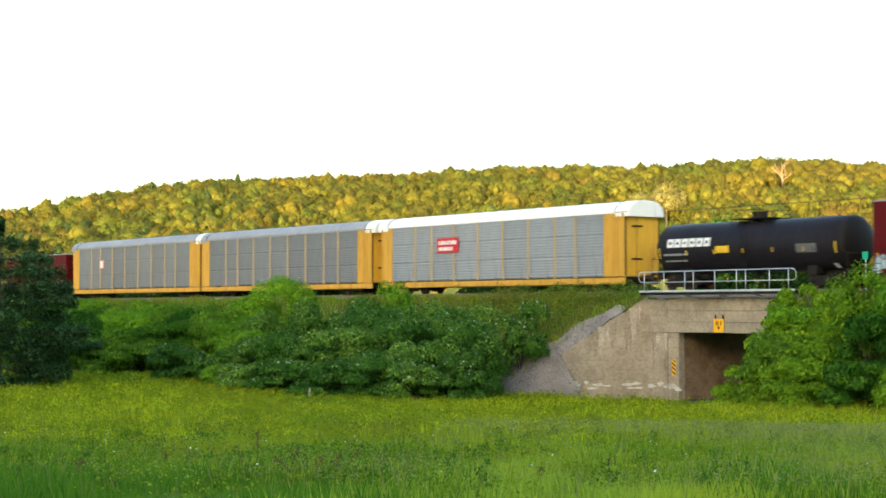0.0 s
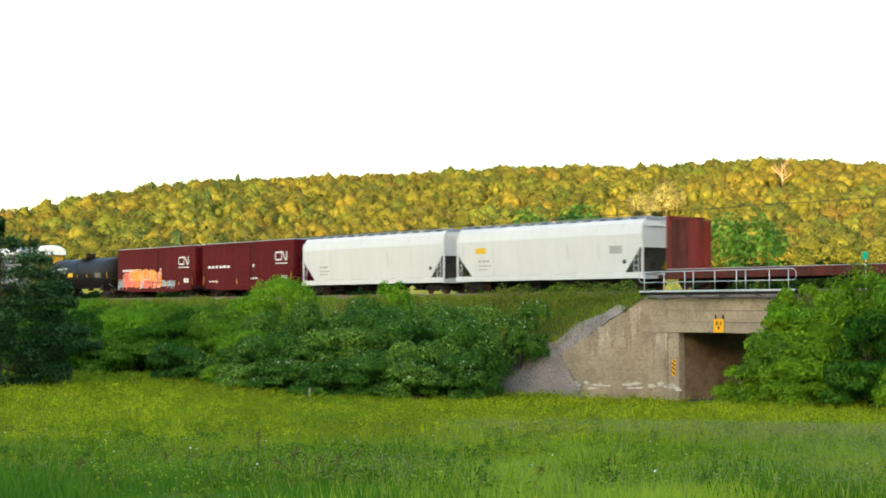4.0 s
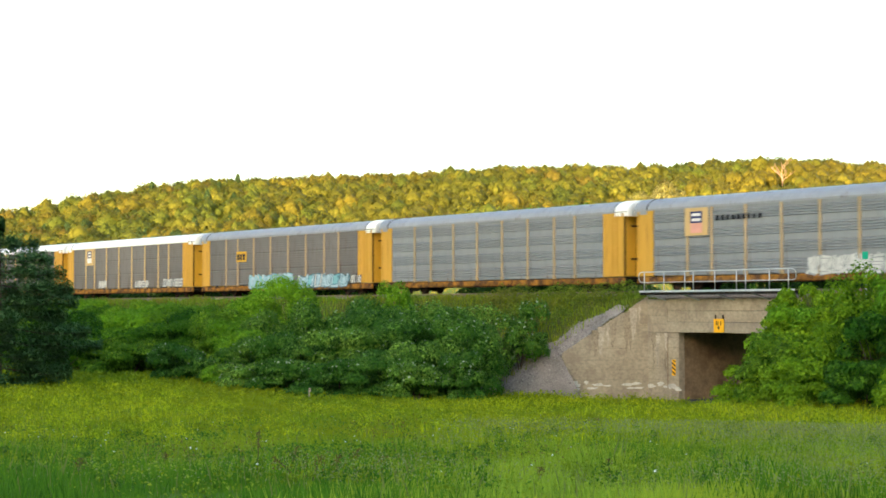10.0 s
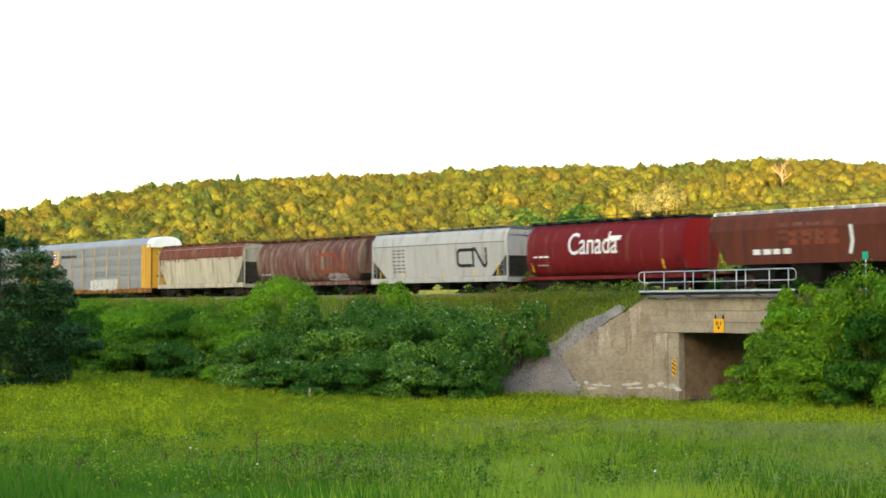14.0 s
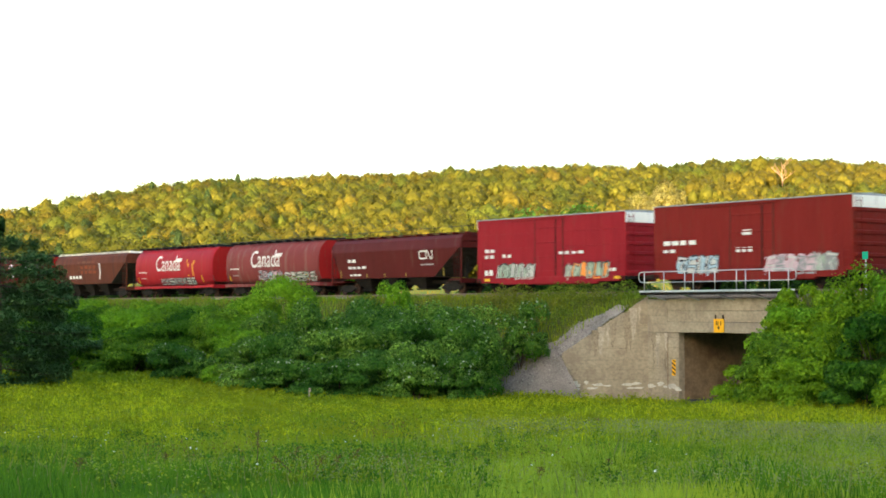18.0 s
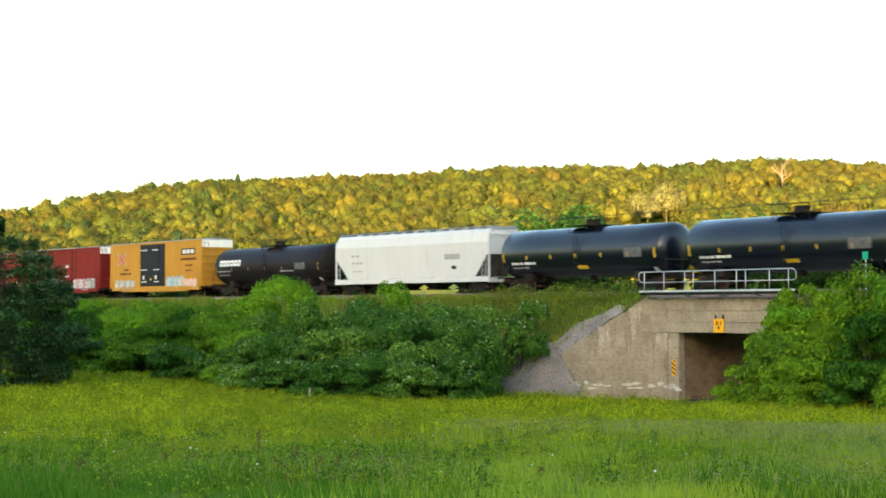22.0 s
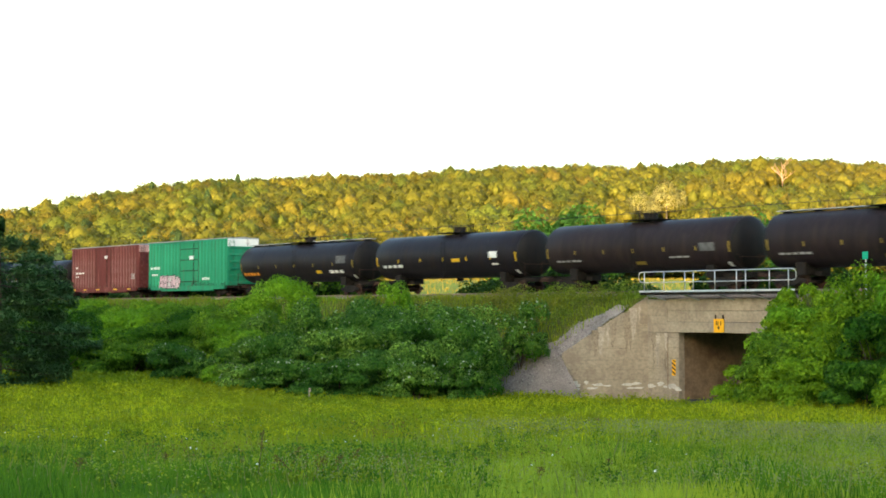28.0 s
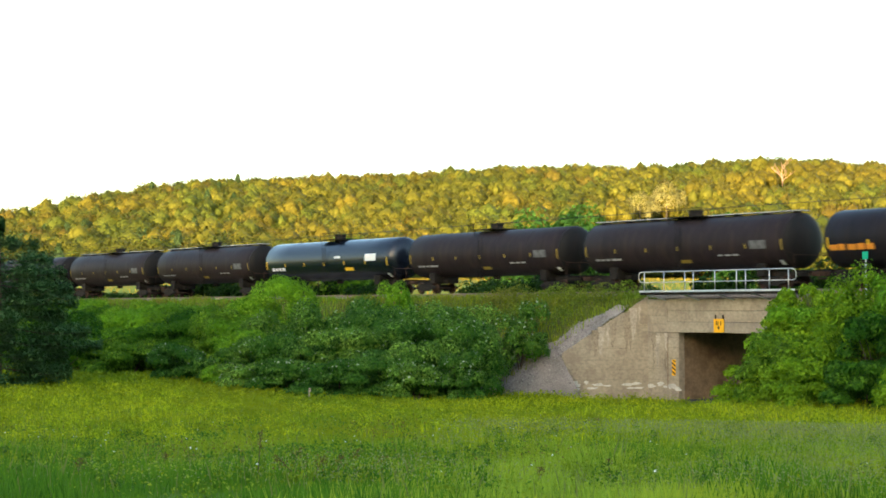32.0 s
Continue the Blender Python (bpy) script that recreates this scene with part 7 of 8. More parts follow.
# ---------------------------------------------------------------- train: box cars
def boxcar(s0, s1, h, mat, label, style="plain", door=(6.2, 9.4), door_mat=None, band=None, ribs=0, width=3.14, roof="zinc_roof", rib_mat=None, trim=None):
    L = round(s1 - s0, 1)
    half = L / 2
    e = car("box_car", s0, s1, label, "box car")
    pm = PNT[mat]
    wy = width / 2
    part("body", boxes((-half, half, -wy, wy, 0.98, h - 0.16), bev=0.02), pm, e)
    for sg in (-1, 1):
        part("side_sill", boxes((-half + 0.5, half - 0.5, sg * wy - 0.05, sg * wy + 0.05, 0.66, 1.02), (-half + 2.6, half - 2.6, sg * wy - 0.05, sg * wy + 0.05, 0.55, 0.70), bev=0.015), pm, e)
    part("underframe", boxes((-half, half, -0.4, 0.4, 0.6, 0.95), (-half, half, -wy + 0.06, wy - 0.06, 0.80, 0.975)), M["dark"], e)
    rp = [(-wy - 0.05, h - 0.16), (-wy - 0.05, h - 0.09), (0, h), (wy + 0.05, h - 0.09), (wy + 0.05, h - 0.16)]
    bm = prism(bmesh.new(), rp, -half - 0.02, half + 0.02)
    for i in range(int(L / 1.1)):
        x = -half + 0.6 + i * 1.1
        prism(bm, [(y, z + 0.02) for y, z in rp[1:4]] + [(wy, h - 0.14), (-wy, h - 0.14)], x - 0.04, x + 0.04)
    part("roof", bm, PNT[roof], e, "pale metal roof")
    # corrugated ends
    for sg in (-1, 1):
        x = sg * half
        if band:
            part("end_band", boxes((min(x, x + sg * 0.05), max(x, x + sg * 0.05), -wy + 0.01, wy - 0.01, h - 0.85, h - 0.17), bev=0.015), PNT[band], e, "white band across the top of the end")
        top = h - 0.95 if band else h - 0.35
        n = 6
        for i in range(n):
            z = 1.2 + (top - 1.2) * i / (n - 1)
            rm = cached(("endrib", mat, round(wy, 2)), lambda: mesh_of(boxes((-0.07, 0.07, -wy + 0.12, wy - 0.12, -0.13, 0.13), bev=0.055), "end_rib", pm))
            part("end_rib", rm, None, e, m=pose(x, 0, z))
    # sides
    x0 = -half
    dm = PNT[door_mat] if door_mat else pm
    for sg in (-1, 1):
        if style == "rib":
            rb = cached(("siderib", mat, h), lambda: mesh_of(boxes((-0.10, 0.10, -0.09, 0.09, 1.02, h - 0.20), bev=0.045), "side_rib", PNT[rib_mat] if rib_mat else pm))
            x = 0.35
            while x < L - 0.2:
                if not door[0] - 0.15 < x < door[1] + 0.15:
                    part("side_rib", rb, None, e, m=pose(x0 + x, sg * wy, 0))
                x += 0.62
        else:
            n = 7 if style == "plain" else 6
            sm = cached(("seam", mat, h), lambda: mesh_of(boxes((-0.03, 0.03, -0.012, 0.012, 1.03, h - 0.2), bev=0.006), "sheet_seam", pm))
            for i in range(1, n * 2):
                x = L * i / (n * 2)
                if not door[0] - 0.1 < x < door[1] + 0.1:
                    part("sheet_seam", sm, None, e, m=pose(x0 + x, sg * wy, 0))
            if style == "panel":
                for z in (1.02 + (h - 1.2) * k / 4 for k in (1, 2, 3)):
                    hm = cached(("hseam", mat, L), lambda: mesh_of(boxes((-half + 0.05, half - 0.05, -0.016, 0.016, -0.03, 0.03), bev=0.008), "sheet_seam", pm))
                    part("sheet_seam", hm, None, e, m=pose(0, sg * wy, z))
        w = door[1] - door[0]
        d = part("door", boxes((-w / 2, w / 2, -0.045, 0.045, 1.05, h - 0.30), bev=0.015), dm, e, m=pose(x0 + (door[0] + door[1]) / 2, sg * (wy - 0.028), 0))
        for k in range(4):
            z = 1.35 + k * (h - 1.9) / 3.4
            part("door_rib", boxes((-w / 2 + 0.05, w / 2 - 0.05, -0.03, 0.03, z, z + 0.09), bev=0.015), PNT[trim] if trim else dm, d, m=pose(0, sg * 0.045, 0))
        for xe in (-w / 2, w / 2):
            part("door_edge", boxes((xe - 0.03, xe + 0.03, -0.03, 0.03, 1.06, h - 0.31), bev=0.01), PNT[trim] if trim else M["rust"], d, m=pose(0, sg * 0.035, 0))
        part("lock_bar", boxes((-0.035, 0.035, -0.03, 0.03, 1.1, h - 0.4), bev=0.01), M["dark"], d, m=pose(w / 4, sg * 0.06, 0))
        part("door_track", boxes((x0 + door[0] - w * 0.9, x0 + door[1] + 0.2, sg * wy - 0.02, sg * (wy + 0.09) if sg > 0 else sg * wy + 0.02, h - 0.32, h - 0.24) if sg > 0 else (x0 + door[0] - w * 0.9, x0 + door[1] + 0.2, -wy - 0.09, -wy + 0.02, h - 0.32, h - 0.24)), pm, e)
    ladder(e, half - 0.35, -wy - 0.06, 0.7, 2.3, pm)
    ladder(e, -half + 0.35, -wy - 0.06, 0.7, 2.3, pm)
    ladder(e, half + 0.10, -wy + 0.4, 0.9, h - 0.3, pm, along=False)
    trucks(e, half - 2.05)
    couplers(e, half)
    return e, x0, flat(-wy - 0.02)


def side_marks(e, x0, yf, rows):
    for mt, a, b, z0, z1, n in rows:
        bars(e, PNT[mt], x0 + a, x0 + b, z0, z1, yf, n, int(a * 7 + z0 * 5), 0.25)


def grime(e, x0, L, y, mat, seed, n):
    """Streaks of road dirt and rust climbing from the sill."""
    rng = random.Random(seed)
    for i in range(n):
        x = rng.uniform(0.15, L - 0.15)
        w, t = rng.uniform(0.03, 0.14), rng.uniform(0.08, 0.55) * rng.random() + 0.1
        decal(e, "dirt_streak", PNT[mat], x0 + x, x0 + x + w, 1.0, 1.0 + t, flat(y), slant=rng.uniform(-0.05, 0.05), off=0.002 + 0.0002 * i)


def worm(e, x, z, h, yf, mat):
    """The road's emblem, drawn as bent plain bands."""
    w = h * 0.17
    r = h * 0.22
    pts = [(x + h * 0.95, z + h - w / 2), (x + r, z + h - w / 2), (x + w * 0.8, z + h - r * 0.6), (x + w / 2, z + h - r), (x + w / 2, z + r), (x + w * 0.8, z + r * 0.6), (x + r, z + w / 2), (x + h * 0.9, z + w / 2)]
    wide = lambda q: [(x + (u - x) * 1.5, v) for u, v in q]
    stroke(e, "emblem_band", mat, wide(pts), w, yf)
    stroke(e, "emblem_band", mat, wide([(x + h * 0.98, z), (x + h * 0.98, z + h * 0.9), (x + h * 1.05, z + h * 0.97), (x + h * 1.14, z + h * 0.9), (x + h * 1.55, z + h * 0.08), (x + h * 1.66, z + h * 0.04), (x + h * 1.72, z + h * 0.15), (x + h * 1.72, z + h)]), w, yf, off=0.009)


e, x0, yf = boxcar(-457.6, -441.6, 4.75, "box_red", "dark red box car with white stencils", door=(6.4, 9.6))
side_marks(e, x0, yf, [("mark_white", 9.8, 13.0, 2.6, 3.0, 4), ("mark_white", 12.8, 14.4, 1.3, 1.7, 3)])
for a, b, seed in ((-336.3, -320.4, 1), (-319.0, -303.3, 2)):
    e, x0, yf = boxcar(a, b, 4.80, "box_red", "dark red box car with a white emblem", door=(6.4, 9.4))
    worm(e, x0 + 12.7, 2.95, 0.75, yf, PNT["mark_white"])
    side_marks(e, x0, yf, [("mark_white", 12.75, 14.8, 2.66, 2.78, 7), ("mark_white", 1.1, 5.2, 2.50, 2.74, 6), ("mark_white", 13.8, 14.8, 1.3, 1.75, 2), ("mark_white", 8.6, 9.9, 1.45, 1.6, 3), ("mark_white", 9.0, 9.4, 2.5, 2.75, 1), ("mark_white", 1.3, 3.0, 1.28, 1.4, 3)])
    for x, t in ((0.3, 0.75), (2.7, 0.3), (6.3, 0.4), (10.0, 0.35), (12.8, 0.3), (15.3, 0.85)):
        decal(e, "reflector", PNT["mark_yellow"], x0 + x - 0.05, x0 + x + 0.05, 1.1, 1.1 + t, yf)
    if seed == 1:
        graffiti(e, x0 + 1.2, x0 + 9.4, 0.70, 2.55, yf, ["g_coral", "g_coral", "g_pinkish", "g_orange", "g_white"], "g_coral", 9, 20, "large orange and coral sprayed lettering")
        graffiti(e, x0 + 2.7, x0 + 8.2, 1.55, 2.75, flat(-1.63), ["g_orange", "g_orange", "g_amber"], "g_orange", 6, 21, "orange sprayed crest")
        graffiti(e, x0 + 9.4, x0 + 12.0, 0.70, 1.6, yf, ["g_pale", "g_grey"], "g_grey", 4, 22, "pale blue sprayed cloud")
        graffiti(e, x0 + 0.1, x0 + 1.4, 0.70, 1.8, yf, ["g_pale", "g_grey"], "g_pale", 2, 23, "pale blue sprayed cloud")

e, x0, yf = boxcar(52.0, 67.4, 5.22, "box_bright", "bright red box car with mint graffiti along its sill", "panel", (6.4, 9.3), None, "white_cap")
side_marks(e, x0, yf, [("mark_white", 0.9, 2.1, 2.78, 3.05, 2), ("mark_white", 0.9, 2.1, 2.38, 2.62, 2), ("mark_white", 2.9, 4.0, 2.4, 2.65, 2), ("mark_white", 8.9, 11.5, 2.5, 2.7, 4), ("mark_white", 0.9, 1.9, 1.2, 1.6, 2), ("mark_white", 12.8, 14.6, 1.3, 1.5, 4)])
graffiti(e, x0 + 2.3, x0 + 6.4, 0.72, 2.05, yf, ["g_mint", "g_mint", "g_white"], "g_black", 6, 31, "mint green sprayed lettering")
graffiti(e, x0 + 9.5, x0 + 13.9, 0.72, 2.0, yf, ["g_mint", "g_mint", "g_orange"], "g_black", 6, 32, "mint green sprayed lettering")
for x in (0.9, 14.4):
    decal(e, "reflector", PNT["mark_yellow"], x0 + x, x0 + x + 0.6, 0.80, 0.98, yf, off=0.04)
e, x0, yf = boxcar(70.0, 85.7, 5.30, "box_brick", "brick red box car with faded graffiti", "plain", (6.5, 9.9), None, "white_cap")
side_marks(e, x0, yf, [("mark_white", 0.9, 3.8, 2.75, 3.05, 4), ("mark_white", 0.9, 2.0, 2.3, 2.5, 2), ("mark_white", 7.5, 8.4, 3.2, 3.55, 1), ("mark_white", 7.0, 8.4, 2.2, 2.5, 3)])
graffiti(e, x0 + 2.0, x0 + 5.6, 0.72, 2.15, yf, ["g_pale", "g_white"], "g_black", 4, 33, "pale blue and black sprayed lettering")
graffiti(e, x0 + 9.3, x0 + 13.2, 0.72, 2.0, yf, ["g_lav", "g_grey"], "g_lav", 5, 34, "faded lilac sprayed lettering")
graffiti(e, x0 + 12.8, x0 + 14.6, 0.72, 2.1, yf, ["g_mint", "g_grey"], "g_grey", 2, 35, "faded green sprayed lettering")
e, x0, yf = boxcar(88.1, 107.0, 5.34, "ttx_yellow", "yellow box car with black double doors and graffiti", "plain", (6.7, 11.7), "mark_black", "white_cap")
decal(e, "name_plate", PNT["mark_black"], x0 + 15.0, x0 + 17.7, 3.85, 4.45, yf)
for k in range(3):
    decal(e, "lettering_block", PNT["mark_white"], x0 + 15.25 + k * 0.78, x0 + 15.9 + k * 0.78, 3.97, 4.33, yf, off=0.012)
side_marks(e, x0, yf, [("hop_brown", 14.9, 18.0, 3.35, 3.6, 12), ("hop_brown", 15.8, 17.2, 2.8, 3.0, 7), ("hop_brown", 15.8, 17.2, 2.35, 2.5, 7), ("mark_black", 3.2, 4.3, 2.6, 2.78, 3), ("mark_black", 2.3, 4.8, 2.2, 2.4, 4)])
for q in (((x0 + 1.7, 3.2), (x0 + 3.5, 4.3)), ((x0 + 1.7, 4.3), (x0 + 3.5, 3.2))):
    stroke(e, "cross_shadow", PNT["mark_grey"], list(q), 0.3, yf, off=0.004)
stroke(e, "cross_mark", PNT["mark_red"], [(x0 + 1.9, 3.3), (x0 + 3.3, 4.2)], 0.16, yf)
stroke(e, "cross_mark", PNT["mark_red"], [(x0 + 1.9, 4.2), (x0 + 3.3, 3.3)], 0.16, yf, off=0.009)
for k in range(2):
    side_marks(e, x0, flat(-1.70), [("mark_white", 7.0 + k * 2.4, 8.4 + k * 2.2, 4.4, 4.55, 4), ("mark_white", 7.0 + k * 2.6, 8.3 + k * 2.6, 2.55, 2.68, 4), ("mark_white", 7.4 + k * 2.5, 7.9 + k * 2.5, 1.7, 2.1, 1), ("mark_white", 7.2 + k * 2.6, 8.2 + k * 2.6, 1.4, 1.55, 3)])
decal(e, "label_patch", PNT["mark_yellow"], x0 + 8.9, x0 + 9.2, 1.6, 1.8, flat(-1.70))
graffiti(e, x0 + 1.2, x0 + 5.4, 0.72, 1.75, yf, ["g_white", "g_grey"], "g_white", 7, 36, "white and grey sprayed lettering")
graffiti(e, x0 + 12.1, x0 + 15.4, 0.75, 2.05, yf, ["g_pale", "g_pale", "g_white"], "g_grey", 3, 37, "pale blue sprayed lettering")
graffiti(e, x0 + 15.4, x0 + 18.0, 0.85, 1.75, yf, ["g_lav", "g_pale"], "g_orange", 4, 38, "pink and blue sprayed scrawl")
e, x0, yf = boxcar(223.2, 238.6, 5.24, "box_brown", "faded brown ribbed box car with a plain door", "rib", (5.9, 9.2), None, "pink_band", rib_mat="rib_faded")
side_marks(e, x0, flat(-1.66), [("mark_white", 1.2, 1.8, 3.0, 3.2, 1), ("mark_white", 1.2, 3.4, 2.45, 2.65, 3), ("mark_white", 1.2, 2.0, 2.1, 2.25, 2), ("mark_white", 8.0, 8.8, 3.9, 4.2, 1), ("mark_grey", 14.0, 14.7, 1.8, 2.4, 2)])
for x in (0.4, 3.0, 6.0, 10.0, 13.0):
    decal(e, "reflector", PNT["mark_yellow"], x0 + x, x0 + x + 0.7, 0.78, 0.90, yf, off=0.04)
grime(e, x0, 15.4, -1.67, "hop_rust", 6, 40)
e, x0, yf = boxcar(240.7, 255.9, 5.26, "box_green", "sea-green ribbed box car with graffiti beside its door", "rib", (6.4, 9.9), None, "white_cap", trim="green_dirt", rib_mat="rib_green")
side_marks(e, x0, flat(-1.66), [("mark_white", 0.6, 2.6, 2.6, 2.85, 3), ("mark_white", 0.9, 2.2, 2.0, 2.2, 3), ("mark_white", 8.3, 9.4, 3.4, 3.75, 1), ("mark_white", 10.8, 12.2, 1.5, 1.75, 4)])
graffiti(e, x0 + 2.5, x0 + 6.5, 0.72, 2.1, flat(-1.685), ["g_lav", "g_lav", "g_white"], "g_black", 5, 39, "pinkish white sprayed scrawl")
grime(e, x0, 15.2, -1.67, "green_dirt", 5, 60)


# ---------------------------------------------------------------- train: covered hoppers
def hopper(s0, s1, mat, label, kind="slab", top=4.55, bottom=1.2, cut=1.7, cut_z=2.75, end_mat=None, band=None, cut_right=None, posts=True, board="zinc_roof", sill=True, sill_mat=None):
    L = round(s1 - s0, 1)
    half = L / 2
    e = car("covered_hopper", s0, s1, label, "hopper car")
    pm = PNT[mat]
    if kind == "slab":
        sec = [(1.40, bottom), (1.50, bottom + 1.2), (1.57, top - 0.95), (1.55, top - 0.85), (1.38, top - 0.25), (1.18, top), (0.0, top + 0.04)]
    else:
        cz, ry, rz = (bottom + top) / 2 - 0.1, 1.58, (top - bottom) / 2 + 0.28
        sec = []
        for i in range(13):
            z = bottom + (top - bottom) * i / 12
            u = (z - cz) / rz
            sec.append((ry * max(0.05, 1 - abs(u) ** 2.6) ** 0.5, z))
        sec.append((0.0, top + 0.04))

    def yf(z):
        zs = [q[1] for q in sec[:-1]]
        return -float(np.interp(z, zs, [q[0] for q in sec[:-1]]))

    cr = cut_right or cut
    st = [(-half + 0.15, cut_z, 0.985), (-half + 0.20, cut_z, 1.0), (-half + cut, bottom, 1.0), (half - cr, bottom, 1.0), (half - 0.20, cut_z, 1.0), (half - 0.15, cut_z, 0.985)]
    bm = bmesh.new()
    rings = []
    for x, zb, k in st:
        pts = []
        for y, z in sec:
            zz = max(z, zb)
            pts.append((-yf(zz) if z < zb else y, zz))
        ring = [bm.verts.new((x, -y * k, z)) for y, z in pts] + [bm.verts.new((x, y * k, z)) for y, z in pts[-2::-1]]
        rings.append(ring)
    n = len(rings[0])
    for a, b in zip(rings, rings[1:]):
        for i in range(n):
            j = (i + 1) % n
            if len({v for v in (a[i], a[j], b[j], b[i])}) == 4:
                bm.faces.new((a[i], a[j], b[j], b[i]))
    bm.faces.new(rings[0][::-1])
    bm.faces.new(rings[-1])
    bmesh.ops.remove_doubles(bm, verts=bm.verts[:], dist=0.0005)
    bmesh.ops.recalc_face_normals(bm, faces=bm.faces[:])
    body = part("body", bm, pm, e)
    for p in body.data.polygons:
        p.use_smooth = abs(p.normal.x) < 0.3 and kind != "slab"
    # Down-facing end slopes take a dark colour that stands for shade and grime.
    body.data.materials.append(PNT["hop_slope_shade"])
    for p in body.data.polygons:
        if abs(p.normal.x) > 0.3 and p.normal.z < -0.2:
            p.material_index = 1
    if end_mat:
        for sg in (-1, 1):
            bm = bmesh.new()
            pts = [(y, max(z, cut_z)) for y, z in sec if z >= cut_z - 0.3]
            vs = [bm.verts.new((sg * (half - 0.135), -y * 0.975, z)) for y, z in pts] + [bm.verts.new((sg * (half - 0.135), y * 0.975, z)) for y, z in pts[-2::-1]]
            bm.faces.new(vs)
            bmesh.ops.remove_doubles(bm, verts=bm.verts[:], dist=0.001)
            part("end_sheet", bm, PNT[end_mat], e, "plain red end sheet")
    if band:
        for sg in (-1, 1):
            bm = bmesh.new()
            rows = []
            zs = [top - 1.15 + 1.15 * i / 8 for i in range(9)]
            for z in zs:
                rows.append([bm.verts.new((x, sg * -(yf(min(z, top - 0.001)) - 0.008), z + 0.006)) for x in (-half + 0.21, half - 0.21)])
            for a, b in zip(rows, rows[1:]):
                bm.faces.new((a[0], a[1], b[1], b[0]))
            part("stain_band", bm, PNT[band], e, "rusty brown upper side")
    sm = PNT[sill_mat] if sill_mat else pm
    if sill:
        for sg in (-1, 1):
            part("side_sill", boxes((-half, half, sg * 1.50 - 0.06, sg * 1.50 + 0.06, 0.80, bottom - 0.02), bev=0.02), sm, e)
    part("center_sill", boxes((-half, half, -0.3, 0.3, 0.72, 1.0), bev=0.02), M["dark"], e)
    for sg in (-1, 1):
        part("end_platform", boxes((half - cut - 0.3, half, -1.44, 1.44, 0.96, 1.06), (half - 0.14, half, -1.5, 1.5, 0.76, 1.08), bev=0.015), sm, e, m=pose(0, 0, 0, 0, 0, 0 if sg > 0 else 180))
        if posts:
            for y in (-1.45, 1.45):
                part("end_post", boxes((half - 0.14, half - 0.02, y - 0.05, y + 0.05, 1.06, top - 0.45)), pm, e, m=pose(0, 0, 0, 0, 0, 0 if sg > 0 else 180))
            part("end_beam", boxes((half - 0.13, half - 0.03, -1.45, 1.45, top - 0.45, top - 0.36)), pm, e, m=pose(0, 0, 0, 0, 0, 0 if sg > 0 else 180))
        slope = bmesh.new()
        prism(slope, [(-1.35, 1.06), (1.35, 1.06), (1.35, 1.12), (-1.35, 1.12)], half - cut - 0.25, half - cut + 0.2)
        box(slope, half - cut - 0.05, half - cut + 0.05, -0.08, 0.08, 1.06, cut_z)
        part("end_brace", slope, M["dark"], e, m=pose(0, 0, 0, 0, 0, 0 if sg > 0 else 180))
    ladder(e, -half + 0.55, -1.56, 1.05, 2.9 if cut_z < 3 else 3.2, pm, 0.4)
    ladder(e, half - 0.55, -1.56, 1.05, 2.9 if cut_z < 3 else 3.2, pm, 0.4)
    # discharge hoppers
    k = 4 if L > 18 else 3
    for i in range(k):
        x = -half + cut + 0.8 + (L - cut - cr - 1.6) * (i + 0.5) / k
        bm = bmesh.new()
        a = [bm.verts.new((sx * 1.25, sy * 1.25, bottom + 0.03)) for sx, sy in ((-1, -1), (1, -1), (1, 1), (-1, 1))]
        b = [bm.verts.new((sx * 0.45, sy * 0.55, 0.42)) for sx, sy in ((-1, -1), (1, -1), (1, 1), (-1, 1))]
        for q in range(4):
            bm.faces.new((a[q], a[(q + 1) % 4], b[(q + 1) % 4], b[q]))
        bm.faces.new(b)
        box(bm, -0.6, 0.6, -0.7, 0.7, 0.30, 0.42)
        bmesh.ops.recalc_face_normals(bm, faces=bm.faces[:])
        part("discharge_gate", bm, M["dark"], e, m=pose(x, 0, 0))
    # roof walk with its brackets, and hatches
    rb = boxes((-half + 0.05, half - 0.05, -0.98, -0.62, top + 0.17, top + 0.21), (-half + 0.05, half - 0.05, 0.62, 0.98, top + 0.17, top + 0.21))
    for i in range(int(L / 1.5) + 1):
        x = -half + 0.1 + (L - 0.2) * i / int(L / 1.5)
        box(rb, x - 0.04, x + 0.04, -1.1, 1.1, top - 0.02, top + 0.165)
    part("roof_walk", rb, PNT[board], e, "grated roof walkway")
    part("hatch_trough", boxes((-half + 0.8, half - 0.8, -0.5, 0.5, top + 0.02, top + 0.16), bev=0.03), sm if mat == "hop_white" else PNT[board], e)
    trucks(e, half - 1.75)
    couplers(e, half)
    return e, -half, yf


for s0, s1, lab in ((-302.0, -282.5, "white slab-sided covered hopper with faint stencils"), (-281.0, -261.5, "white slab-sided covered hopper with an orange label")):
    e, x0, yf = hopper(s0, s1, "hop_white", lab)
    side_marks(e, x0, yf, [("mark_grey", 2.6, 4.0, 2.15, 2.3, 3), ("mark_grey", 2.6, 4.2, 1.85, 1.95, 3), ("mark_grey", 2.6, 3.8, 1.6, 1.7, 3)])
    decal(e, "stencil", PNT["mark_black"], x0 + 17.6, x0 + 17.9, 1.75, 2.0, yf)
    if s0 > -290:
        decal(e, "label_patch", PNT["mark_yellow"], x0 + 2.3, x0 + 3.5, 2.75, 3.15, yf)
        decal(e, "stencil", PNT["mark_grey"], x0 + 16.4, x0 + 17.6, 2.4, 2.9, yf)
e, x0, yf = hopper(129.1, 149.0, "hop_white", "clean white covered hopper with grey stencils")
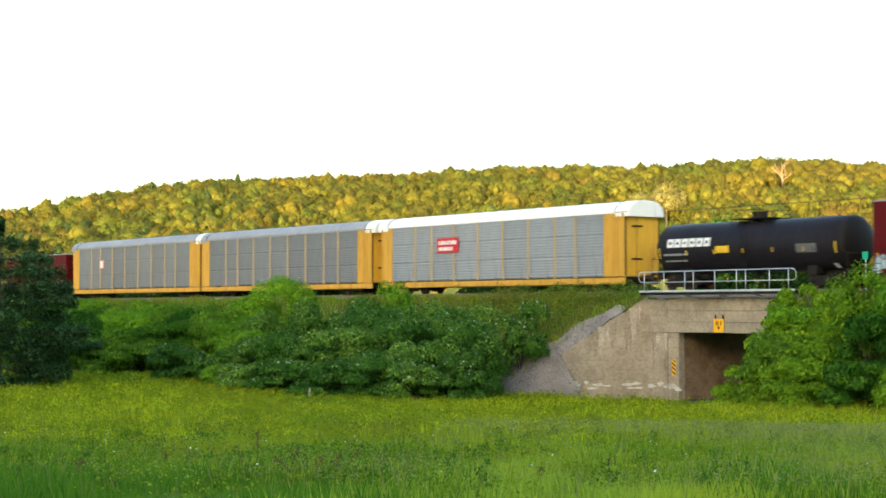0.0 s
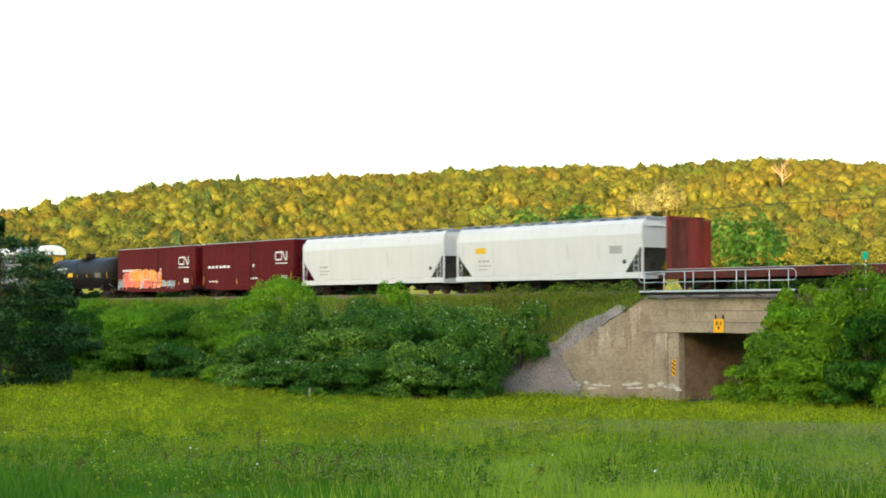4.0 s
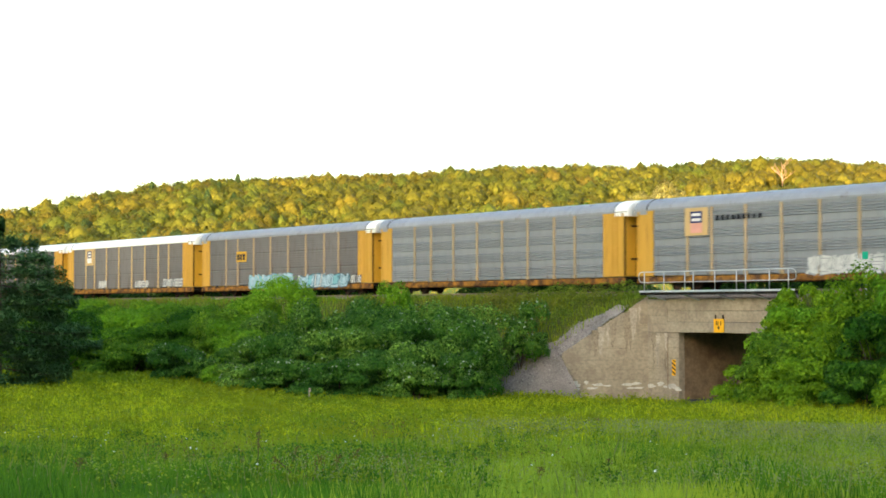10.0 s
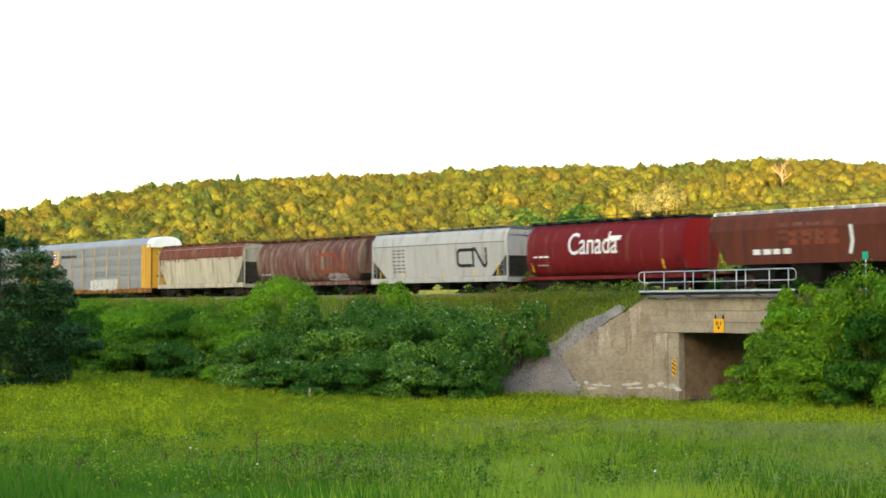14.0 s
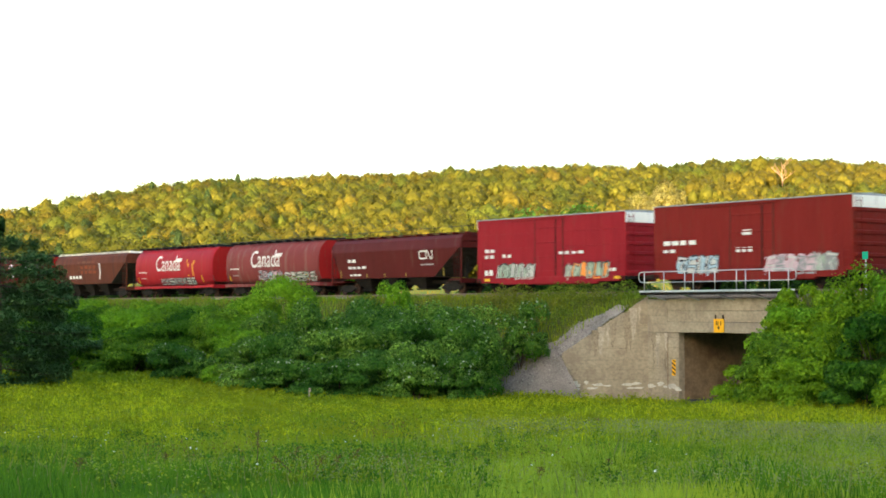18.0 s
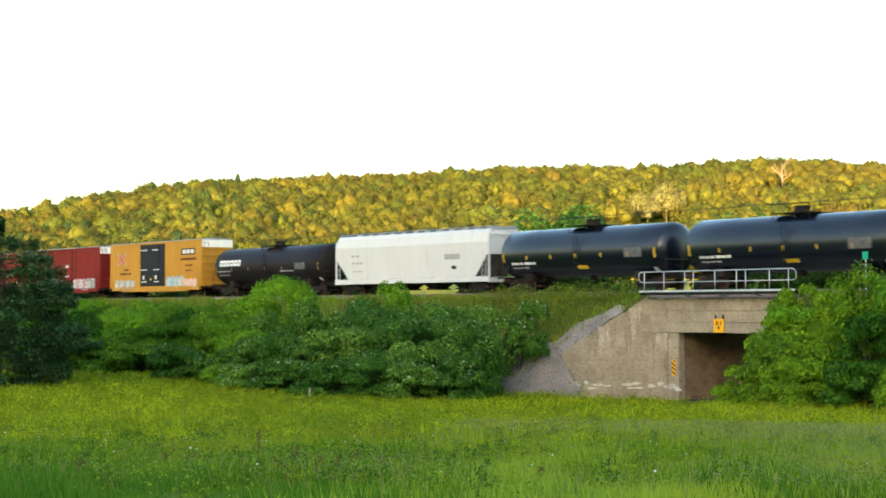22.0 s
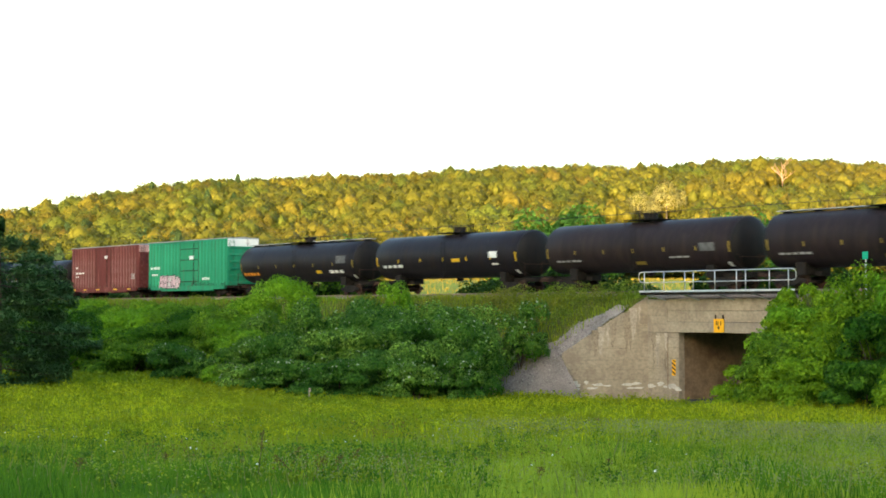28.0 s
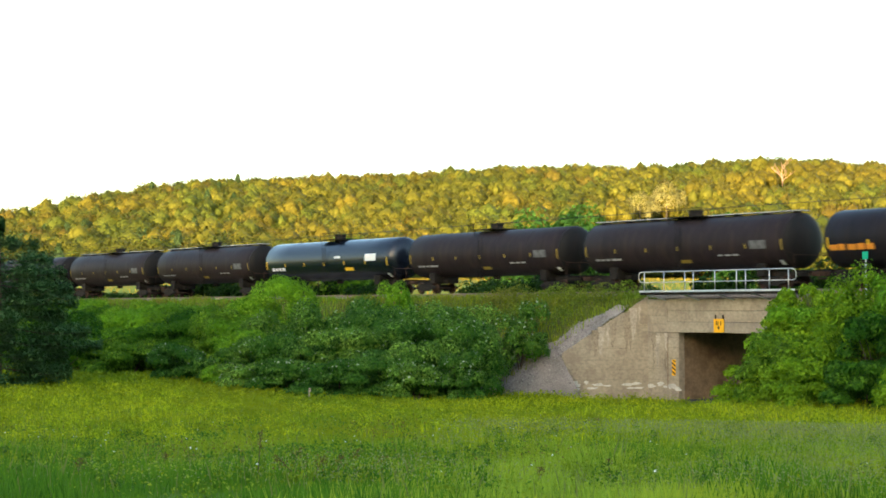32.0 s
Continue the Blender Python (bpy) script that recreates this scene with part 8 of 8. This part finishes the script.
side_marks(e, x0, yf, [("mark_grey", 2.4, 3.6, 2.9, 3.08, 2), ("mark_grey", 2.4, 4.1, 2.35, 2.5, 3), ("mark_grey", 2.4, 4.0, 1.75, 1.85, 4)])
decal(e, "stencil", PNT["mark_grey"], x0 + 14.6, x0 + 16.5, 2.45, 2.85, yf)
decal(e, "stencil", PNT["mark_black"], x0 + 15.4, x0 + 16.0, 1.75, 2.0, yf)
e, x0, yf = hopper(-93.1, -76.9, "hop_dirty", "weathered cream covered hopper with a rusty brown top", band="hop_brownband", top=4.6, cut=1.5, cut_z=3.0, board="hop_brownband")
drip = random.Random(14)
for i in range(34):
    x = x0 + 0.4 + 14.9 * (drip.random() ** 1.5 if i < 20 else drip.random())
    w, l = drip.uniform(0.05, 0.28), drip.uniform(0.04, 0.30) * (2.0 if x < x0 + 1.6 else 1.0)
    decal(e, "rust_run", PNT["hop_brownband"], x, x + w, 3.46 - l, 3.47, yf, slant=drip.uniform(-0.1, 0.1), off=0.004 + 0.0003 * i)
e, x0, yf = hopper(-74.8, -58.6, "hop_rust", "rust-brown round-sided covered hopper, streaked and patched", kind="round", top=4.45, bottom=1.1, cut=0.9, cut_z=1.7, posts=False, board="hop_brownband")
worm(e, x0 + 9.6, 1.75, 1.65, yf, PNT["mark_rust"])
graffiti(e, x0 + 11.2, x0 + 14.0, 1.15, 1.75, yf, ["g_grey"], "g_lav", 3, 41, "faded pale tag")
side_marks(e, x0, yf, [("mark_grey", 0.9, 2.6, 1.7, 1.85, 3)])
e, x0, yf = hopper(-57.2, -40.4, "hop_grey", "pale grey covered hopper with a black emblem", top=4.5, cut=1.9, cut_z=2.6, board="mark_faint")
worm(e, x0 + 10.9, 1.85, 1.35, yf, PNT["mark_black"])
for z in (3.2, 2.95, 2.7, 2.4, 2.1, 1.85, 1.6):
    side_marks(e, x0, yf, [("mark_faint", 2.9, 4.6, z, z + 0.12, 3)])
for x, t in ((1.1, 0.45), (4.2, 0.3), (7.0, 0.25), (9.3, 0.25), (12.9, 0.4), (15.6, 0.8)):
    decal(e, "reflector", PNT["mark_yellow"], x0 + x - 0.07, x0 + x + 0.07, 1.22, 1.22 + t, yf)
decal(e, "seam_line", PNT["mark_faint"], x0 + 0.3, -x0 - 0.3, 3.54, 3.60, yf)
for s0, s1, mt, lab, top in ((-38.4, -23.0, "hop_maroon", "maroon round-sided covered hopper with white lettering", 4.5), (-2.2, 13.4, "hop_scarlet", "bright red round-sided covered hopper with white lettering", 4.5), (15.6, 31.1, "hop_faded", "faded maroon round-sided covered hopper, lettered and sprayed", 4.5)):
    e, x0, yf = hopper(s0, s1, mt, lab, kind="round", top=top, bottom=1.05, cut=0.9, cut_z=1.35, end_mat="end_red", posts=False, board="mark_black")
    wordmark(e, "Canada", x0 + 4.5, x0 + 9.3, 2.45, yf, PNT["mark_white"], "white lettering on the side")
    decal(e, "flag_mark", PNT["mark_white"], x0 + 8.3, x0 + 9.5, 3.26, 3.56, yf, slant=0.12, off=0.012)
    side_marks(e, x0, yf, [("mark_white", 0.9, 2.6, 2.3, 2.42, 3), ("mark_grey", 1.3, 2.4, 1.75, 1.85, 3)])
    for x in (0.6, 13.3):
        decal(e, "reflector", PNT["mark_yellow"], x0 + x, x0 + x + 0.14, 1.35, 1.95, yf, off=0.012)
    if mt == "hop_scarlet":
        graffiti(e, x0 + 5.2, x0 + 12.0, 1.12, 1.80, yf, ["g_grey"], "g_black", 8, 51, "dark grey sprayed scrawl")
        stroke(e, "sheaf_mark", PNT["mark_orange"], [(x0 + 10.9, 1.9), (x0 + 10.9, 2.9), (x0 + 10.6, 3.4)], 0.28, yf, off=0.014)
        stroke(e, "sheaf_mark", PNT["mark_orange"], [(x0 + 11.9, 1.9), (x0 + 11.7, 2.9), (x0 + 12.1, 3.3)], 0.28, yf, off=0.014)
    if mt == "hop_faded":
        graffiti(e, x0 + 5.6, x0 + 9.6, 1.12, 2.2, yf, ["g_lav", "g_grey", "g_pale"], "g_black", 5, 52, "lilac and grey sprayed lettering")
        graffiti(e, x0 + 9.8, x0 + 14.8, 1.12, 2.0, yf, ["g_mint", "g_white"], "g_black", 5, 53, "mint and white sprayed lettering")
e, x0, yf = hopper(-21.1, -4.2, "hop_brown", "oxide-brown covered hopper with a pale roof walk", top=4.4, bottom=1.45, cut=1.4, cut_right=3.6, cut_z=3.4, board="white_cap", sill=False)
side_marks(e, x0, yf, [("mark_rust", 6.4, 10.2, 3.0, 3.32, 4), ("mark_rust", 6.4, 10.2, 2.5, 2.82, 4)])
side_marks(e, x0, yf, [("mark_white", 3.6, 6.7, 2.0, 2.35, 4)])
stroke(e, "white_mark", PNT["mark_white"], [(x0 + 10.9, 3.5), (x0 + 11.0, 2.6), (x0 + 10.8, 1.9)], 0.22, yf)
for r_ in range(3):
    side_marks(e, x0, yf, [("hop_brownband", 5.5, 10.0, 2.75 + r_ * 0.4, 3.0 + r_ * 0.4, 4)])
e, x0, yf = hopper(32.8, 50.0, "hop_dark", "dark oxide covered hopper with a white emblem", top=4.25, bottom=1.25, cut=1.3, cut_right=3.4, cut_z=3.3, board="hop_dark", sill=False)
worm(e, x0 + 12.0, 2.55, 0.65, yf, PNT["mark_white"])
side_marks(e, x0, yf, [("mark_grey", 12.2, 13.9, 2.1, 2.22, 5), ("mark_white", 2.4, 3.6, 2.5, 2.75, 2), ("mark_white", 2.4, 5.0, 2.0, 2.2, 4), ("mark_white", 2.6, 4.2, 1.45, 1.6, 3)])
for x, t in ((1.3, 0.6), (5.0, 0.3), (7.4, 0.3), (10.2, 0.3), (15.0, 0.6)):
    decal(e, "reflector", PNT["mark_dim"], x0 + x - 0.06, x0 + x + 0.06, 1.3, 1.3 + t, yf)


# ---------------------------------------------------------------- train: empty bulkhead flat car
def bulkhead_flat(s0, s1):
    L = s1 - s0
    half = L / 2
    e = car("bulkhead_flat_car", s0, s1, "empty dark red flat car with tall end bulkheads", "flat car")
    pm = paint("flat_car_red", (0.185, 0.034, 0.026), 0.7, stain=(0.07, 0.035, 0.028), amt=0.5, spread=0.2)
    sm = paint("flat_car_sill", (0.115, 0.026, 0.022), 0.75, stain=(0.05, 0.03, 0.025), amt=0.6, spread=0.2)
    gm = paint("flat_car_grime", (0.075, 0.026, 0.020), 0.8, stain=(0.16, 0.04, 0.03), amt=0.35, spread=0.25)
    part("deck", boxes((-half, half, -1.45, 1.45, 1.20, 1.32), bev=0.01), PNT["mark_grey"], e, "worn grey plank deck")
    for sg in (-1, 1):
        part("side_sill", boxes((-half, half, sg * 1.47 - 0.05, sg * 1.47 + 0.05, 0.72, 1.28), bev=0.02), sm, e)
        for i in range(12):
            x = -half + 1.5 + i * (L - 3) / 11
            part("stake_pocket", cached("pocket", lambda: mesh_of(boxes((-0.09, 0.09, -0.05, 0.05, 0.86, 1.2), bev=0.01), "stake_pocket", sm)), None, e, m=pose(x, sg * 1.55, 0))
    part("center_sill", boxes((-half, half, -0.4, 0.4, 0.6, 1.19), bev=0.02), M["dark"], e)
    for sg in (-1, 1):
        fr = pose(0, 0, 0, 0, 0, 0 if sg > 0 else 180)
        b = part("bulkhead", boxes((half - 0.42, half - 0.30, -1.45, 1.45, 1.33, 4.5), bev=0.02), pm, e, "rust-red steel bulkhead", m=fr)
        for y in (-1.40, -0.5, 0.5, 1.40):
            part("stiffener", boxes((half - 0.30, half - 0.05, y - 0.07, y + 0.07, 1.33, 4.48), bev=0.015), pm, b)
        near = (-1.38, 0.05) if sg > 0 else (-0.05, 1.38)
        part("face_plate", boxes((half - 0.435, half - 0.42, near[0], near[1], 1.40, 4.40), bev=0.005), gm, b, "sooty brown plate")
        part("top_beam", boxes((half - 0.50, half - 0.04, -1.5, 1.5, 4.50, 4.58), bev=0.015), pm, b)
        part("gusset", prism(bmesh.new(), [(-1.50, 1.33), (-1.44, 1.33), (-1.44, 4.4), (-1.50, 4.4)], half - 1.0, half - 0.05), pm, b)
    trucks(e, half - 1.9)
    couplers(e, half)


bulkhead_flat(-259.5, -237.8)


# ---------------------------------------------------------------- what moves
def motions():
    times = [i * 0.5 for i in range(65)]
    for e, s in CARS:
        walk(e, [(t, on_track(s - gone(t))) for t in times])
    # weeds stir in the air that the train drags along
    for k, (ob, base, amount) in enumerate(SWAY):
        rows = []
        for i in range(65):
            t = i * 0.5
            a = amount * (0.25 * math.sin(2.1 * t + k) - 0.2 * math.exp(-((t - 7) / 2.5) ** 2) + 0.75 / (1 + math.exp(-(t - 25.8) * 2.2)) + 0.15 * math.sin(5.3 * t + 2 * k) * (t > 26))
            rows.append((t, base @ pose(0, 0, 0, 0, a, 0)))
        walk(ob, rows)


motions()
